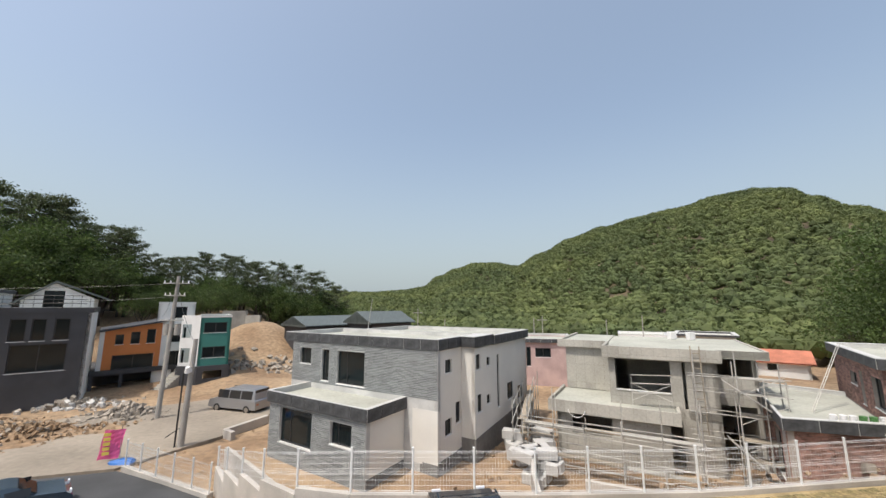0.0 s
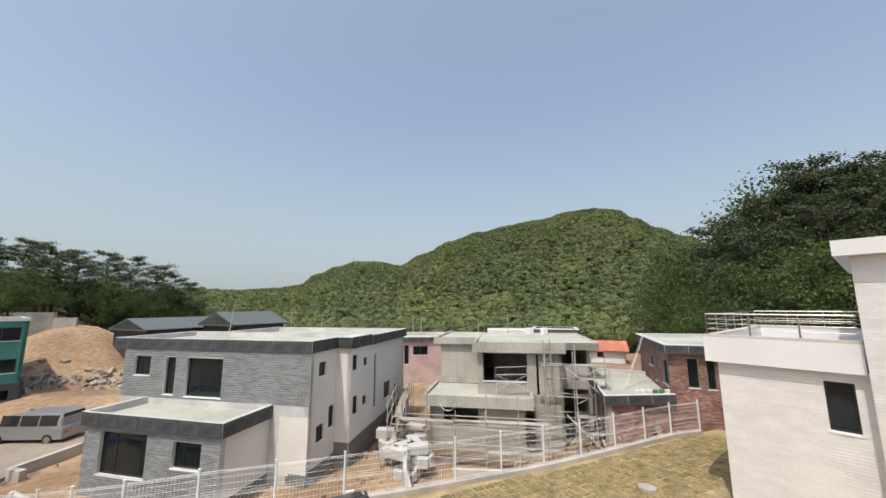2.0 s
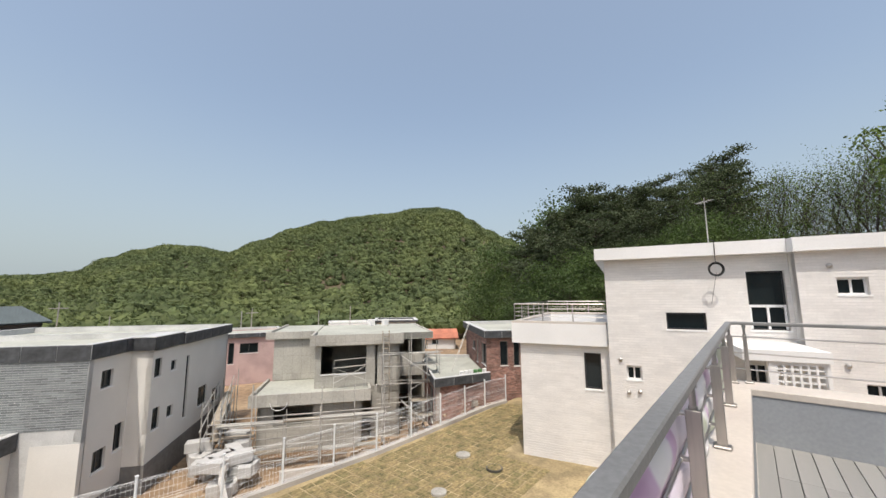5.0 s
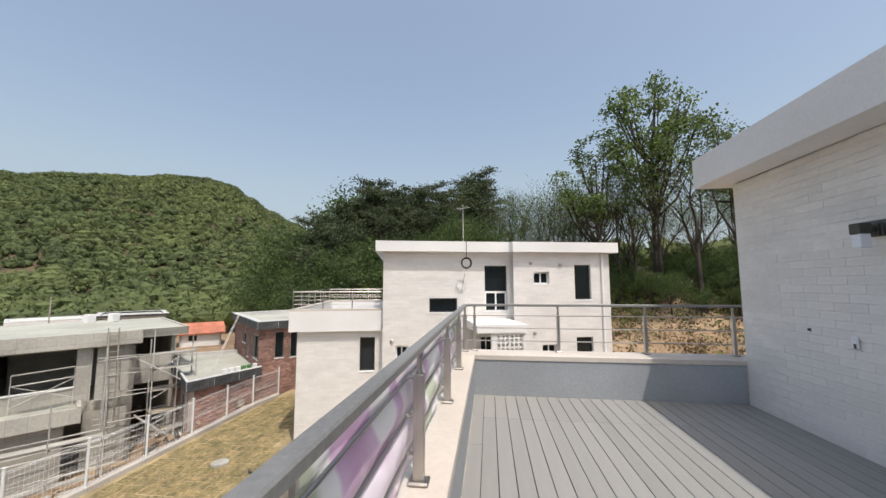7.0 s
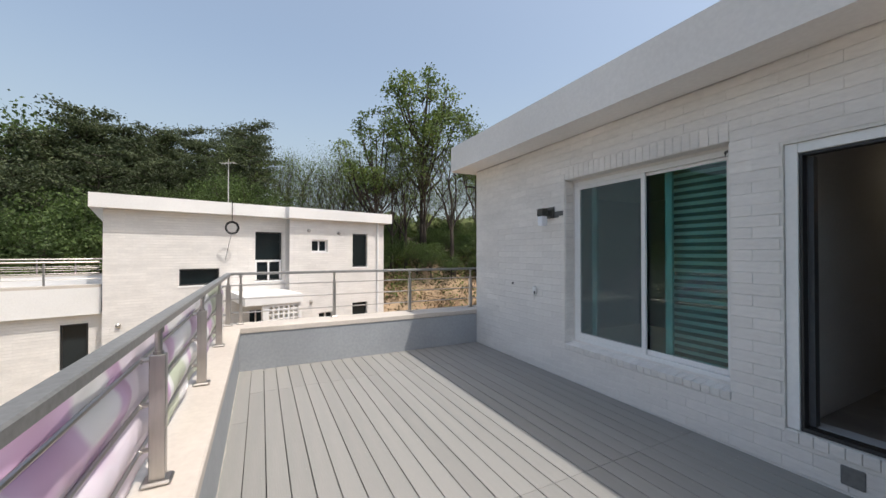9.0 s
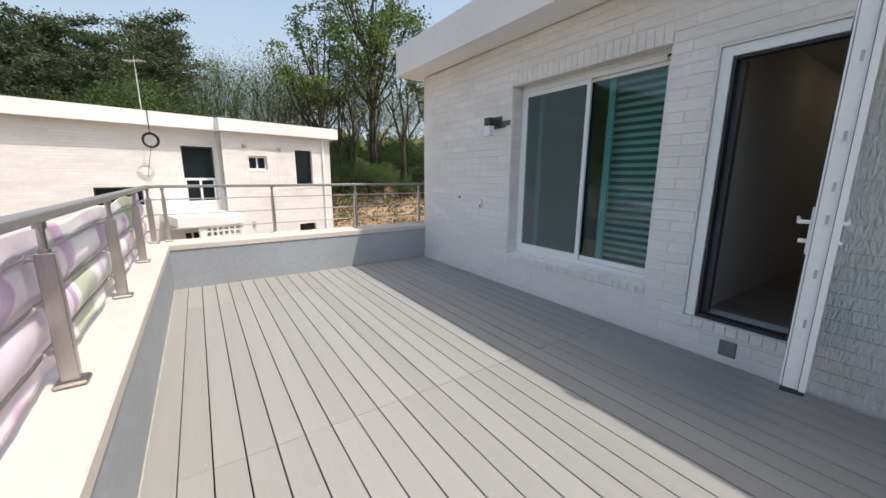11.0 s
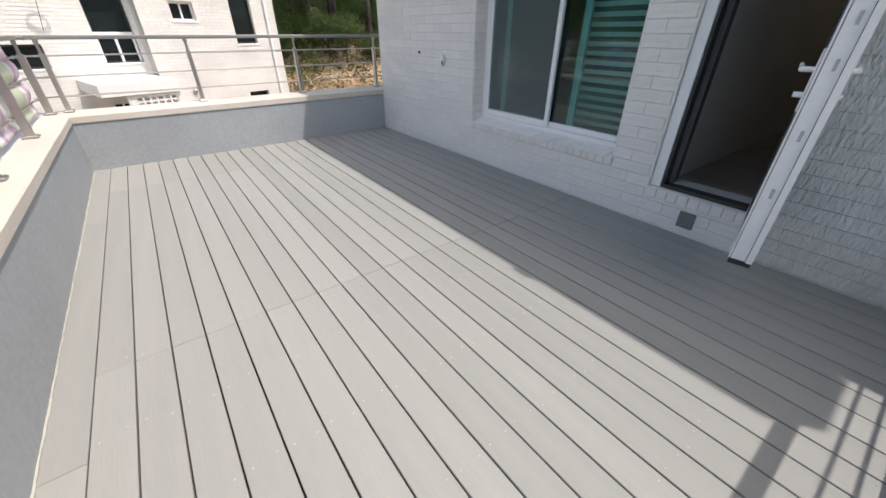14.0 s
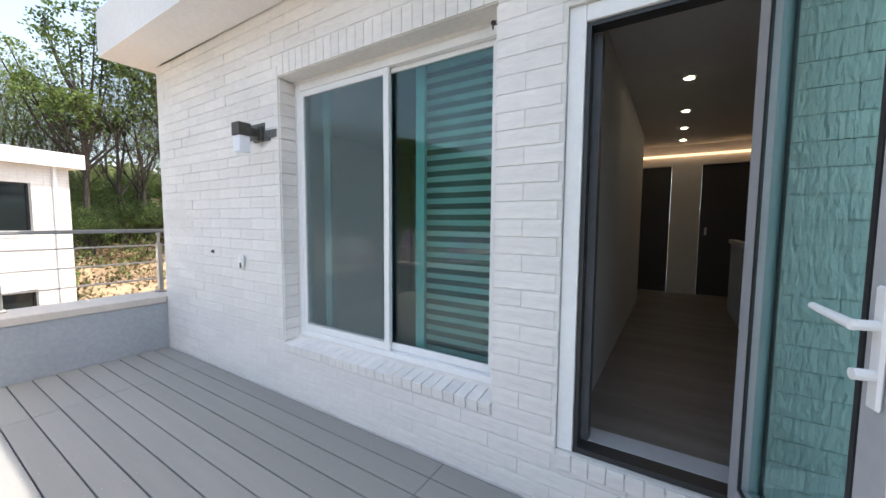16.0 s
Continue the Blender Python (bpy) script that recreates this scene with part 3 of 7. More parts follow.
def railing():
    g = thing("terrace_railing", (0, 0, 0), "brushed steel railing with flat handrail, standing on the coping", "railing")
    yr, xr = 0.225, 6.61
    n = 0
    for x in (0.16, 1.43, 2.74, 4.06, 5.32, 6.53):
        rail_post(x, yr, 0, n).parent = g
    for y in (0.08, -1.2, -2.46, -3.67):
        rail_post(xr, y, -math.pi / 2, n).parent = g
    for y in (-0.9, -2.2, -3.5):
        rail_post(0.14, y, math.pi / 2, n).parent = g
    bm = bmesh.new()
    box(bm, 0.11, 6.55, yr - 0.03, yr + 0.03, 1.235, 1.275, 0.006)
    part("handrail", bm, M_RAIL_FILM, g)
    bm = bmesh.new()
    box(bm, xr - 0.026, xr + 0.026, -4.9, 0.15, 1.238, 1.276, 0.006)
    part("handrail", bm, M_RAIL_FILM, g)
    bm = bmesh.new()
    tube(bm, (6.545, yr, 1.255), (xr, 0.145, 1.257), 0.021, 10)
    part("handrail", bm, M_RAIL_FILM, g)
    bm = bmesh.new()
    box(bm, 0.17, 0.23, YW + 0.004, yr - 0.032, 1.236, 1.274, 0.006)
    part("handrail", bm, M_RAIL_FILM, g)
    for z in (0.70, 0.895, 1.09):
        bm = bmesh.new()
        tube(bm, (0.1, yr + 0.062, z), (6.56, yr + 0.062, z), 0.0085, 8)
        part("bar", bm, M_STEEL, g)
        bm = bmesh.new()
        tube(bm, (xr + 0.062, 0.2, z), (xr + 0.062, -4.9, z), 0.0085, 8)
        part("bar", bm, M_STEEL, g)
        bm = bmesh.new()
        tube(bm, (6.56, yr + 0.062, z), (xr + 0.062, 0.2, z), 0.0085, 8)
        part("bar", bm, M_STEEL, g)
        bm = bmesh.new()
        tube(bm, (0.12, yr, z), (0.12, YW + 0.004, z), 0.0085, 8)
        part("bar", bm, M_STEEL, g)


railing()


def banner_material():
    m = mat("printed_banner_cloth", (0.7, 0.6, 0.68), 0.42, vary=0.03, bump=0.2, bump_scale=9)
    n, l = m.node_tree.nodes, m.node_tree.links
    b = n["Principled BSDF"]
    tc = n.new("ShaderNodeTexCoord")
    no = n.new("ShaderNodeTexNoise")
    no.inputs["Scale"].default_value = 1.7
    no.inputs["Detail"].default_value = 0.3
    r = n.new("ShaderNodeValToRGB")
    r.color_ramp.interpolation = "EASE"
    cols = ((0.0, (0.40, 0.44, 0.30)), (0.40, (0.50, 0.54, 0.42)), (0.44, (0.78, 0.78, 0.76)), (0.50, (0.80, 0.78, 0.80)), (0.53, (0.60, 0.42, 0.60)), (0.60, (0.52, 0.34, 0.50)), (0.64, (0.74, 0.66, 0.74)))
    while len(r.color_ramp.elements) < len(cols):
        r.color_ramp.elements.new(0.5)
    for e, (p, c) in zip(r.color_ramp.elements, cols):
        e.position, e.color = p, (*c, 1)
    l.new(tc.outputs["Object"], no.inputs[0])
    l.new(no.outputs[0], r.inputs[0])
    l.new(r.outputs[0], b.inputs["Base Color"])
    b.inputs["Transmission Weight"].default_value = 0.0
    return m


def banner():
    bm = bmesh.new()
    nx, nz = 170, 30
    grid = []
    for i in range(nx + 1):
        x = 0.25 + 6.15 * i / nx
        row = []
        sag = 0.03 * math.sin(math.pi * ((x - 0.16) / 1.29 % 1.0)) ** 2
        for j in range(nz + 1):
            z = 0.60 + (0.60 - sag) * j / nz
            k = (z - 0.70) / 0.195
            bulge = 0.055 * abs(math.sin(math.pi * k)) ** 0.75 if 0 < k < 2 else (0.03 * min(1, abs(z - (1.09 if k >= 2 else 0.70)) / 0.1))
            if k >= 2:
                bulge = -0.01 * min(1, (z - 1.09) / 0.1)
            pinch = 0.25 + 0.75 * math.sin(math.pi * ((x - 0.16) / 1.29 % 1.0)) ** 0.4
            w = 0.012 * noise.noise((x * 3.0, z * 7, 2)) + 0.006 * noise.noise((x * 11, z * 16, 5))
            row.append(bm.verts.new((x, 0.300 - 0.0 - bulge * pinch * 0.9 + (0.012 if k < 2 else 0) + w, z)))
        grid.append(row)
    for a, b in zip(grid, grid[1:]):
        for j in range(nz):
            f = bm.faces.new((a[j], b[j], b[j + 1], a[j + 1]))
            f.smooth = True
    ob = part("banner", bm, banner_material(), None, "lilac and pale green banner tied along the steel railing", category="banner")
    s = ob.modifiers.new("thickness", "SOLIDIFY")
    s.thickness = 0.002


banner()


# ---- window, door and fittings on the terrace wall ----
def sliding_window():
    g = thing("sliding_window", (0, 0, 0), "white framed two-leaf sliding window with teal glass and a roller blind inside", "window")
    y0, y1 = YW - 0.23, YW - 0.14
    xa, xb, za, zb = 2.40, 4.15, 0.45, 2.44
    for name, b in (("frame_side", (xa, xa + 0.035, y0, y1, za, zb)), ("frame_side", (xb - 0.045, xb, y0, y1, za, zb)), ("frame_bottom", (xa + 0.036, xb - 0.046, y0, y1, za, za + 0.04)), ("frame_top", (xa + 0.036, xb - 0.046, y0, y1, zb - 0.05, zb))):
        bm = bmesh.new()
        box(bm, *b, 0.003)
        part(name, bm, M_FRAME, g)
    bm = bmesh.new()
    box(bm, 2.372, 4.188, YW - 0.22, YW - 0.146, 2.441, 2.47)
    box(bm, 4.151, 4.188, YW - 0.22, YW - 0.15, 0.42, 2.44)
    box(bm, 2.372, 2.399, YW - 0.22, YW - 0.15, 0.42, 2.44)
    part("foam_seal", bm, M_MORTAR_WHITE, g)
    # outer leaf with insect screen, inner leaf with glass
    for leaf, (a, b, yo) in {"screen_leaf": (3.205, 4.11, y1 - 0.03), "glass_leaf": (2.445, 3.25, y1 - 0.065)}.items():
        h = new(leaf)
        h.parent = g
        w = 0.045 if leaf == "screen_leaf" else 0.03
        bm = bmesh.new()
        box(bm, a, a + w, yo, yo + 0.025, za + 0.042, zb - 0.052, 0.002)
        box(bm, b - w, b, yo, yo + 0.025, za + 0.042, zb - 0.052, 0.002)
        box(bm, a + w, b - w, yo, yo + 0.025, za + 0.042, za + 0.042 + w + 0.02, 0.002)
        box(bm, a + w, b - w, yo, yo + 0.025, zb - 0.052 - w, zb - 0.052, 0.002)
        part("sash", bm, M_FRAME, h)
        bm = bmesh.new()
        box(bm, a + w - 0.003, b - w + 0.003, yo + 0.006, yo + 0.012, za + 0.042 + w + 0.017, zb - 0.049 - w)
        part("pane", bm, M_GLASS, h).visible_shadow = False
    bm = bmesh.new()
    box(bm, 3.25, 4.06, y1 + 0.0015, y1 + 0.0025, za + 0.1, zb - 0.1)
    s = part("insect_screen", bm, M_SCREEN_FINE, g)
    s.visible_shadow = False
    # inner sashes seen through the glass
    for xx in (3.0, 3.92):
        bm = bmesh.new()
        box(bm, xx, xx + 0.07, y0 - 0.07, y0 - 0.04, za + 0.03, zb - 0.03)
        part("inner_sash", bm, M_TEAL_PALE, g)
    bl = thing("roller_blind", (0, 0, 0), "pale zebra roller blind hanging inside the window", "blind")
    z = za + 0.02
    while z < zb - 0.06:
        bm = bmesh.new()
        box(bm, 2.2, 3.07, YW - 0.385, YW - 0.380, z, z + 0.036)
        part("slat", bm, M_WHITE_PAINT, bl)
        bm = bmesh.new()
        box(bm, 2.2, 3.07, YW - 0.384, YW - 0.381, z + 0.036, z + 0.074)
        part("sheer_band", bm, M_SCREEN, bl, "sheer grey band")
        z += 0.074
    bm = bmesh.new()
    box(bm, 2.2, 3.07, YW - 0.41, YW - 0.35, zb - 0.05, zb + 0.03)
    part("headrail", bm, M_FRAME, bl)


sliding_window()


def terrace_door():
    g = thing("terrace_door", (0, 0, 0), "open white framed terrace door with teal glass, swung outward over the decking", "door")
    ya, yb = YW - 0.13, YW - 0.03
    for b in ((1.955, 2.028, ya, yb, 0.275, 2.348), (1.272, 1.32, ya, yb, 0.275, 2.348), (1.321, 1.954, ya, yb, 2.275, 2.348)):
        bm = bmesh.new()
        box(bm, *b, 0.003)
        part("door_frame", bm, M_FRAME, g)
    for b in ((1.935, 1.953, ya + 0.01, yb - 0.015, 0.30, 2.27), (1.322, 1.336, ya + 0.01, yb - 0.015, 0.30, 2.27), (1.338, 1.933, ya + 0.01, yb - 0.015, 2.255, 2.273), (1.322, 1.953, ya, yb - 0.012, 0.273, 0.30)):
        bm = bmesh.new()
        box(bm, *b)
        part("gasket", bm, M_BLACK_FRAME, g)
    bm = bmesh.new()
    box(bm, 1.321, 1.953, ya - 0.14, ya - 0.002, 0.258, 0.30, 0.003)
    part("threshold", bm, M_PROFILE_GREY, g)
    bm = bmesh.new()
    box(bm, 1.9, 1.934, ya - 0.06, ya + 0.008, 0.302, 2.25)
    part("screen_track", bm, M_DARK_PROFILE, g)
    # the leaf, swung out by a right angle
    leaf = new("leaf")
    leaf.parent = g
    leaf.location = (1.33, YW - 0.0, 0.285)
    leaf.rotation_euler[2] = radians(11.5)
    L, H, T = 0.74, 2.03, 0.035
    bm = bmesh.new()
    box(bm, -T, T, 0.0, 0.085, 0.0, H, 0.003)
    box(bm, -T, T, L - 0.105, L, 0.0, H, 0.003)
    box(bm, -T, T, 0.085, L - 0.105, 0.0, 0.13, 0.003)
    box(bm, -T, T, 0.085, L - 0.105, H - 0.1, H, 0.003)
    part("leaf_frame", bm, M_PROFILE_GREY, leaf)
    bm = bmesh.new()
    box(bm, -T - 0.012, T - 0.008, L + 0.001, L + 0.012, 0.0, H)
    box(bm, -T - 0.03, -T - 0.002, L - 0.07, L + 0.03, 0.0, H, 0.002)
    box(bm, T - 0.004, T + 0.004, L - 0.012, L + 0.010, 0.0, H, 0.001)
    part("edge_profile", bm, M_FRAME, leaf, "white edge profile")
    for z in (0.35, 0.62, 0.9, 1.06, 1.3, 1.65, 1.9):
        bm = bmesh.new()
        box(bm, -0.016, -0.004, L + 0.0125, L + 0.018, z, z + 0.045)
        part("lock_keep", bm, M_PROFILE_GREY, leaf)
    bm = bmesh.new()
    box(bm, -T - 0.012, -T - 0.0, L + 0.0125, L + 0.016, 0.0, H)
    part("seal", bm, M_BLACK_FRAME, leaf)
    bm = bmesh.new()
    box(bm, -T - 0.028, T, L + 0.0, L + 0.016, -0.028, -0.002)
    part("end_cap", bm, M_BLACK_FRAME, leaf)
    bm = bmesh.new()
    for s in (-1, 1):
        for b in ((0.086, 0.1, 0.131, H - 0.101), (L - 0.12, L - 0.106, 0.131, H - 0.101)):
            box(bm, s * T - 0.006, s * T + 0.002, b[0], b[1], b[2], b[3])
        box(bm, s * T - 0.006, s * T + 0.002, 0.1, L - 0.12, 0.131, 0.145)
        box(bm, s * T - 0.006, s * T + 0.002, 0.1, L - 0.12, H - 0.115, H - 0.101)
    part("glazing_bead", bm, M_BLACK_FRAME, leaf)
    bm = bmesh.new()
    box(bm, -0.004, 0.004, 0.082, L - 0.102, 0.127, H - 0.097)
    part("pane", bm, M_GLASS, leaf).visible_shadow = False
    for s in (1, -1):
        h = new("handle")
        h.parent = leaf
        h.location = (s * T, L - 0.055, 0.90)
        h.scale = (s, 1, 1)
        bm = bmesh.new()
        box(bm, 0.001, 0.012, -0.017, 0.017, -0.17, 0.08, 0.005)
        part("backplate", bm, M_WHITE_PLASTIC, h)
        bm = bmesh.new()
        tube(bm, (0.01, 0, 0), (0.055, 0, 0), 0.011, 12)
        tube(bm, (0.052, 0.008, 0.0), (0.058, -0.12, 0.012), 0.011, 12, 0.008)
        part("lever", bm, M_WHITE_PLASTIC, h)
        bm = bmesh.new()
        tube(bm, (0.01, 0, -0.1), (0.045, 0, -0.1), 0.012, 12)
        part("lock_knob", bm, M_WHITE_PLASTIC, h)
    for z in (0.2, 1.0, 1.8):
        bm = bmesh.new()
        tube(bm, (0.0, -0.012, z), (0.0, -0.012, z + 0.09), 0.011, 10)
        part("hinge", bm, M_FRAME, leaf)


terrace_door()


def fittings():
    g = thing("wall_lamp", (4.42, YW + 0.002, 2.06), "bronze wall lamp with a frosted square shade, hanging on its bracket", "wall lamp")
    bm = bmesh.new()
    box(bm, -0.055, 0.055, 0.0, 0.028, -0.055, 0.065, 0.004)
    part("backplate", bm, M_BRONZE, g)
    bm = bmesh.new()
    box(bm, -0.022, 0.022, 0.029, 0.10, 0.02, 0.045, 0.003)
    box(bm, -0.022, 0.022, 0.029, 0.10, -0.02, 0.005, 0.003)
    box(bm, -0.03, 0.03, 0.03, 0.04, -0.05, 0.06, 0.003)
    part("bracket", bm, M_BRONZE, g)
    bm = bmesh.new()
    box(bm, -0.05, 0.05, 0.10, 0.20, -0.03, 0.065, 0.004)
    part("cap", bm, M_BRONZE, g)
    bm = bmesh.new()
    box(bm, -0.044, 0.044, 0.106, 0.194, -0.155, -0.031, 0.006)
    part("shade", bm, M_LAMP_GLASS, g, "frosted white shade")
    bm = bmesh.new()
    for b in ((4.29, 4.47, 2.01, 2.09), (4.36, 4.56, 2.09, 2.155), (4.21, 4.288, 2.03, 2.09), (4.475, 4.60, 2.03, 2.088)):
        box(bm, b[0], b[1], YW - 0.004, YW + 0.0035, b[2], b[3])
    part("bare_patch", bm, M_PATCH, None, "dark bare mortar patch in white brick around the lamp", category="wall patch")
    g = thing("outdoor_socket", (4.735, YW + 0.002, 1.03), "small white weatherproof socket on the white brick wall", "socket")
    bm = bmesh.new()
    box(bm, -0.035, 0.035, 0.0, 0.03, -0.06, 0.06, 0.012)
    part("cover", bm, M_WHITE_PLASTIC, g)
    bm = bmesh.new()
    box(bm, -0.03, -0.004, 0.0302, 0.034, -0.055, -0.01, 0.002)
    part("outlet", bm, M_DARK_PROFILE, g)
    bm = bmesh.new()
    box(bm, 5.23, 5.265, YW - 0.004, YW + 0.003, 1.075, 1.105)
    tube(bm, (5.25, YW + 0.003, 1.09), (5.25, YW + 0.016, 1.088), 0.006, 8)
    part("cable_outlet", bm, M_DARK_PROFILE, None, "small dark cable outlet in the white brick wall", category="cable outlet")
    bm = bmesh.new()
    box(bm, 1.63, 1.745, YW - 0.008, YW + 0.0035, 0.03, 0.155, 0.01)
    part("mortar_patch", bm, M_PATCH, None, "grey mortar patch in the brick below the door sill", category="wall patch")
    bm = bmesh.new()
    tube(bm, (2.405, YW - 0.05, 2.40), (2.405, YW - 0.02, 2.385), 0.012, 8)
    tube(bm, (2.405, YW - 0.02, 2.385), (2.40, YW - 0.01, 2.35), 0.004, 6)
    part("cable_stub", bm, M_BLACK_FRAME, None, "short black cable stub above the window", category="cable")


fittings()

# ---- the houses in view ----
def cladding(parent, name, p, q, z0, z1, openings, lb, hb, body, proud, material, gap=0.008, singles=0, thick=0.02, head=None):
    """Courses of bricks on the wall from p to q, left open at its openings."""
    m, length = wall_frame(p, q)
    bm = bmesh.new()
    rot = math.atan2(m[1][0], m[0][0])
    shared = {}
    count = 0
    k = 0
    z = z0
    head = gap if head is None else head
    while z < z1 - 0.01:
        zt = min(z + hb, z1)
        off = (0.0, 0.5)[k % 2] * lb
        u = -off
        while u < length:
            a, b = max(u, 0.0), min(u + lb, length)
            pieces = [(a, b)]
            for o in openings:
                if o[2] < zt - 0.01 and o[3] > z + 0.01:
                    nxt = []
                    for s, e in pieces:
                        if e <= o[0] or s >= o[1]:
                            nxt.append((s, e))
                        else:
                            if s < o[0]:
                                nxt.append((s, o[0]))
                            if e > o[1]:
                                nxt.append((o[1], e))
                    pieces = nxt
            for s, e in pieces:
                if e - s > 0.03:
                    pr = proud + random.uniform(-0.0015, 0.0015)
                    if singles and count < singles[0] and singles[1] < s < singles[2] and z < singles[3]:
                        key = (round(e - s, 2), round(zt - z, 3))
                        if key not in shared:
                            one = bmesh.new()
                            box(one, 0, e - s - head, -proud, thick, gap / 2, zt - z - gap / 2, 0.0025)
                            shared[key] = mesh_of(name, one, material)
                        ob = share(name, shared[key], m @ Vector((s, 0, z)), parent, rot)
                        count += 1
                    else:
                        box(bm, s, e - head, -pr, thick, z + gap / 2, zt - gap / 2)
            u += lb
        z += hb
        k += 1
    bmesh.ops.transform(bm, matrix=m, verts=bm.verts)
    part(name + "work", bm, material, parent, kind="stuff")


def offset_poly(pts, out):
    c = Vector((sum(p[0] for p in pts) / len(pts), sum(p[1] for p in pts) / len(pts)))
    return [tuple(Vector(p) + (Vector(p) - c).normalized() * out) for p in pts]


def roof_with_parapet(parent, poly, z_deck, z_top, band, deck_mat, band_mat, out=0.12, thick=0.18):
    """A flat roof: the deck, and round it an upstand clad on the outside."""
    inner = offset_poly(poly, -thick)
    bm = bmesh.new()
    prism(bm, offset_poly(poly, -0.01), z_deck - 0.25, z_deck)
    part("roof", bm, deck_mat, parent)
    outer = offset_poly(poly, out)
    n = len(poly)
    panels = band_mat is M_SLATE
    bm = bmesh.new()
    for k in range(n):
        a, b, c, d = outer[k], outer[(k + 1) % n], inner[(k + 1) % n], inner[k]
        prism(bm, [a, b, c, d], z_top - band, z_top - 0.03)
    part("roof_band", bm, M_GREY_MORTAR if panels else band_mat, parent)
    if panels:
        turn = sum(p[0] * q[1] - q[0] * p[1] for p, q in zip(outer, outer[1:] + outer[:1]))
        for a, b in zip(outer, outer[1:] + outer[:1]):
            if turn < 0:
                a, b = b, a
            m, length = wall_frame(a, b)
            m = Matrix.Translation((0, 0, z_top - band)) @ m
            count = max(1, round(length / 1.15))
            w = length / count
            one = bmesh.new()
            box(one, 0.012, w - 0.012, -0.022, -0.002, 0.0, band - 0.032, 0.003)
            me = mesh_of("slate_panel", one, band_mat)
            for j in range(count):
                share("slate_panel", me, m @ Vector((w * j, 0, 0)), parent, math.atan2(m[1][0], m[0][0]))
    bm = bmesh.new()
    for k in range(n):
        a, b, c, d = offset_poly(outer, 0.02)[k], offset_poly(outer, 0.02)[(k + 1) % n], offset_poly(inner, -0.02)[(k + 1) % n], offset_poly(inner, -0.02)[k]
        prism(bm, [a, b, c, d], z_top - 0.03, z_top)
    part("roof_cap", bm, M_MORTAR_CAP, parent)


def along(p, d, s, off=0.0):
    """The point s along d from p, and off to the right of it."""
    return (p[0] + d[0] * s + d[1] * off, p[1] + d[1] * s - d[0] * off)


def white_house():
    d = (0.2402, -0.9707)
    p = (14.98, 4.05)
    house = thing("white_house", (0, 0, 0), "two-storey white painted brick house with flat overhanging roofs", "house")
    a0, a1 = along(p, d, 0), along(p, d, 5.22)
    b0, b1 = along(p, d, 5.22, 0.5), along(p, d, 9.35, 0.5)
    c0, c1 = along(p, d, 0, -8.5), along(p, d, 9.35, -8.5)
    wl = [(1.86, 3.0, 0.44, 1.0), (4.15, 5.1, 0.5, 2.34), (0.53, 1.0, -1.33, -0.87), (3.94, 4.45, -1.15, -0.55)]
    wr = [(0.85, 1.5, 1.58, 2.06), (2.6, 3.3, 0.94, 2.36), (1.15, 1.75, -1.5, -0.84), (2.6, 3.3, -2.0, -0.58)]
    wall(house, "wall", a0, a1, -4.7, 2.9, M_MORTAR_WHITE, wl, 0.25)
    wall(house, "wall", b0, b1, -4.7, 2.9, M_MORTAR_WHITE, wr, 0.25)
    wall(house, "wall", along(p, d, 5.22, -0.25), b0, -4.7, 2.9, M_MORTAR_WHITE, (), 0.02)
    wall(house, "wall", c0, a0, -4.7, 2.9, M_MORTAR_WHITE, (), 0.25)
    wall(house, "wall", b1, c1, -4.7, 2.9, M_MORTAR_WHITE, (), 0.25)
    wall(house, "wall", c1, c0, -4.7, 2.9, M_MORTAR_WHITE, (), 0.25)
    cladding(house, "brick", a0, a1, -4.65, 2.86, wl, 0.34, 0.0885, None, 0.012, M_BRICK_WHITE, 0.013, head=0.004)
    cladding(house, "brick", b0, b1, -4.65, 2.86, wr, 0.34, 0.0885, None, 0.012, M_BRICK_WHITE, 0.013, head=0.004)
    for q in wl:
        window(house, a0, a1, q, M_FRAME if q[1] - q[0] < 0.6 else M_BLACK_FRAME, mullions=(0.5,) if q[1] - q[0] < 0.7 else ())
    for q in wr:
        window(house, b0, b1, q, M_FRAME if q[3] - q[2] < 0.7 else M_BLACK_FRAME, mullions=(0.5,) if q[3] - q[2] < 0.7 else ())
    bm = bmesh.new()
    m, _ = wall_frame(a0, a1)
    box(bm, 4.17, 5.08, 0.07, 0.13, 1.2, 1.28)
    box(bm, 4.17, 4.22, 0.07, 0.13, 0.52, 1.2)
    box(bm, 4.6, 4.66, 0.07, 0.13, 0.52, 1.2)
    box(bm, 5.03, 5.08, 0.07, 0.13, 0.52, 1.2)
    bmesh.ops.transform(bm, matrix=m, verts=bm.verts)
    part("lower_sash", bm, M_FRAME, house, "white lower sash")
    bm = bmesh.new()
    prism(bm, [along(p, d, -0.3, 0.35), along(p, d, 5.12, 0.35), along(p, d, 5.12, -8.8), along(p, d, -0.3, -8.8)], 2.88, [3.30, 3.30, 3.5, 3.5])
    part("roof", bm, M_FASCIA, house)
    bm = bmesh.new()
    prism(bm, [along(p, d, 5.125, 0.78), along(p, d, 9.62, 0.78), along(p, d, 9.62, -8.8), along(p, d, 5.125, -8.8)], 2.86, [3.27, 3.27, 3.5, 3.5])
    part("roof", bm, M_FASCIA, house)
    # meter niche wall with a lattice, and its canopy
    bm = bmesh.new()
    m, _ = wall_frame(a0, a1)
    box(bm, 3.35, 5.15, -2.2, -0.01, -0.13, 0.15)
    box(bm, 3.88, 4.03, -2.14, -2.0, -4.6, -0.132)
    box(bm, 4.03, 5.1, -2.14, -2.0, -0.22, -0.132)
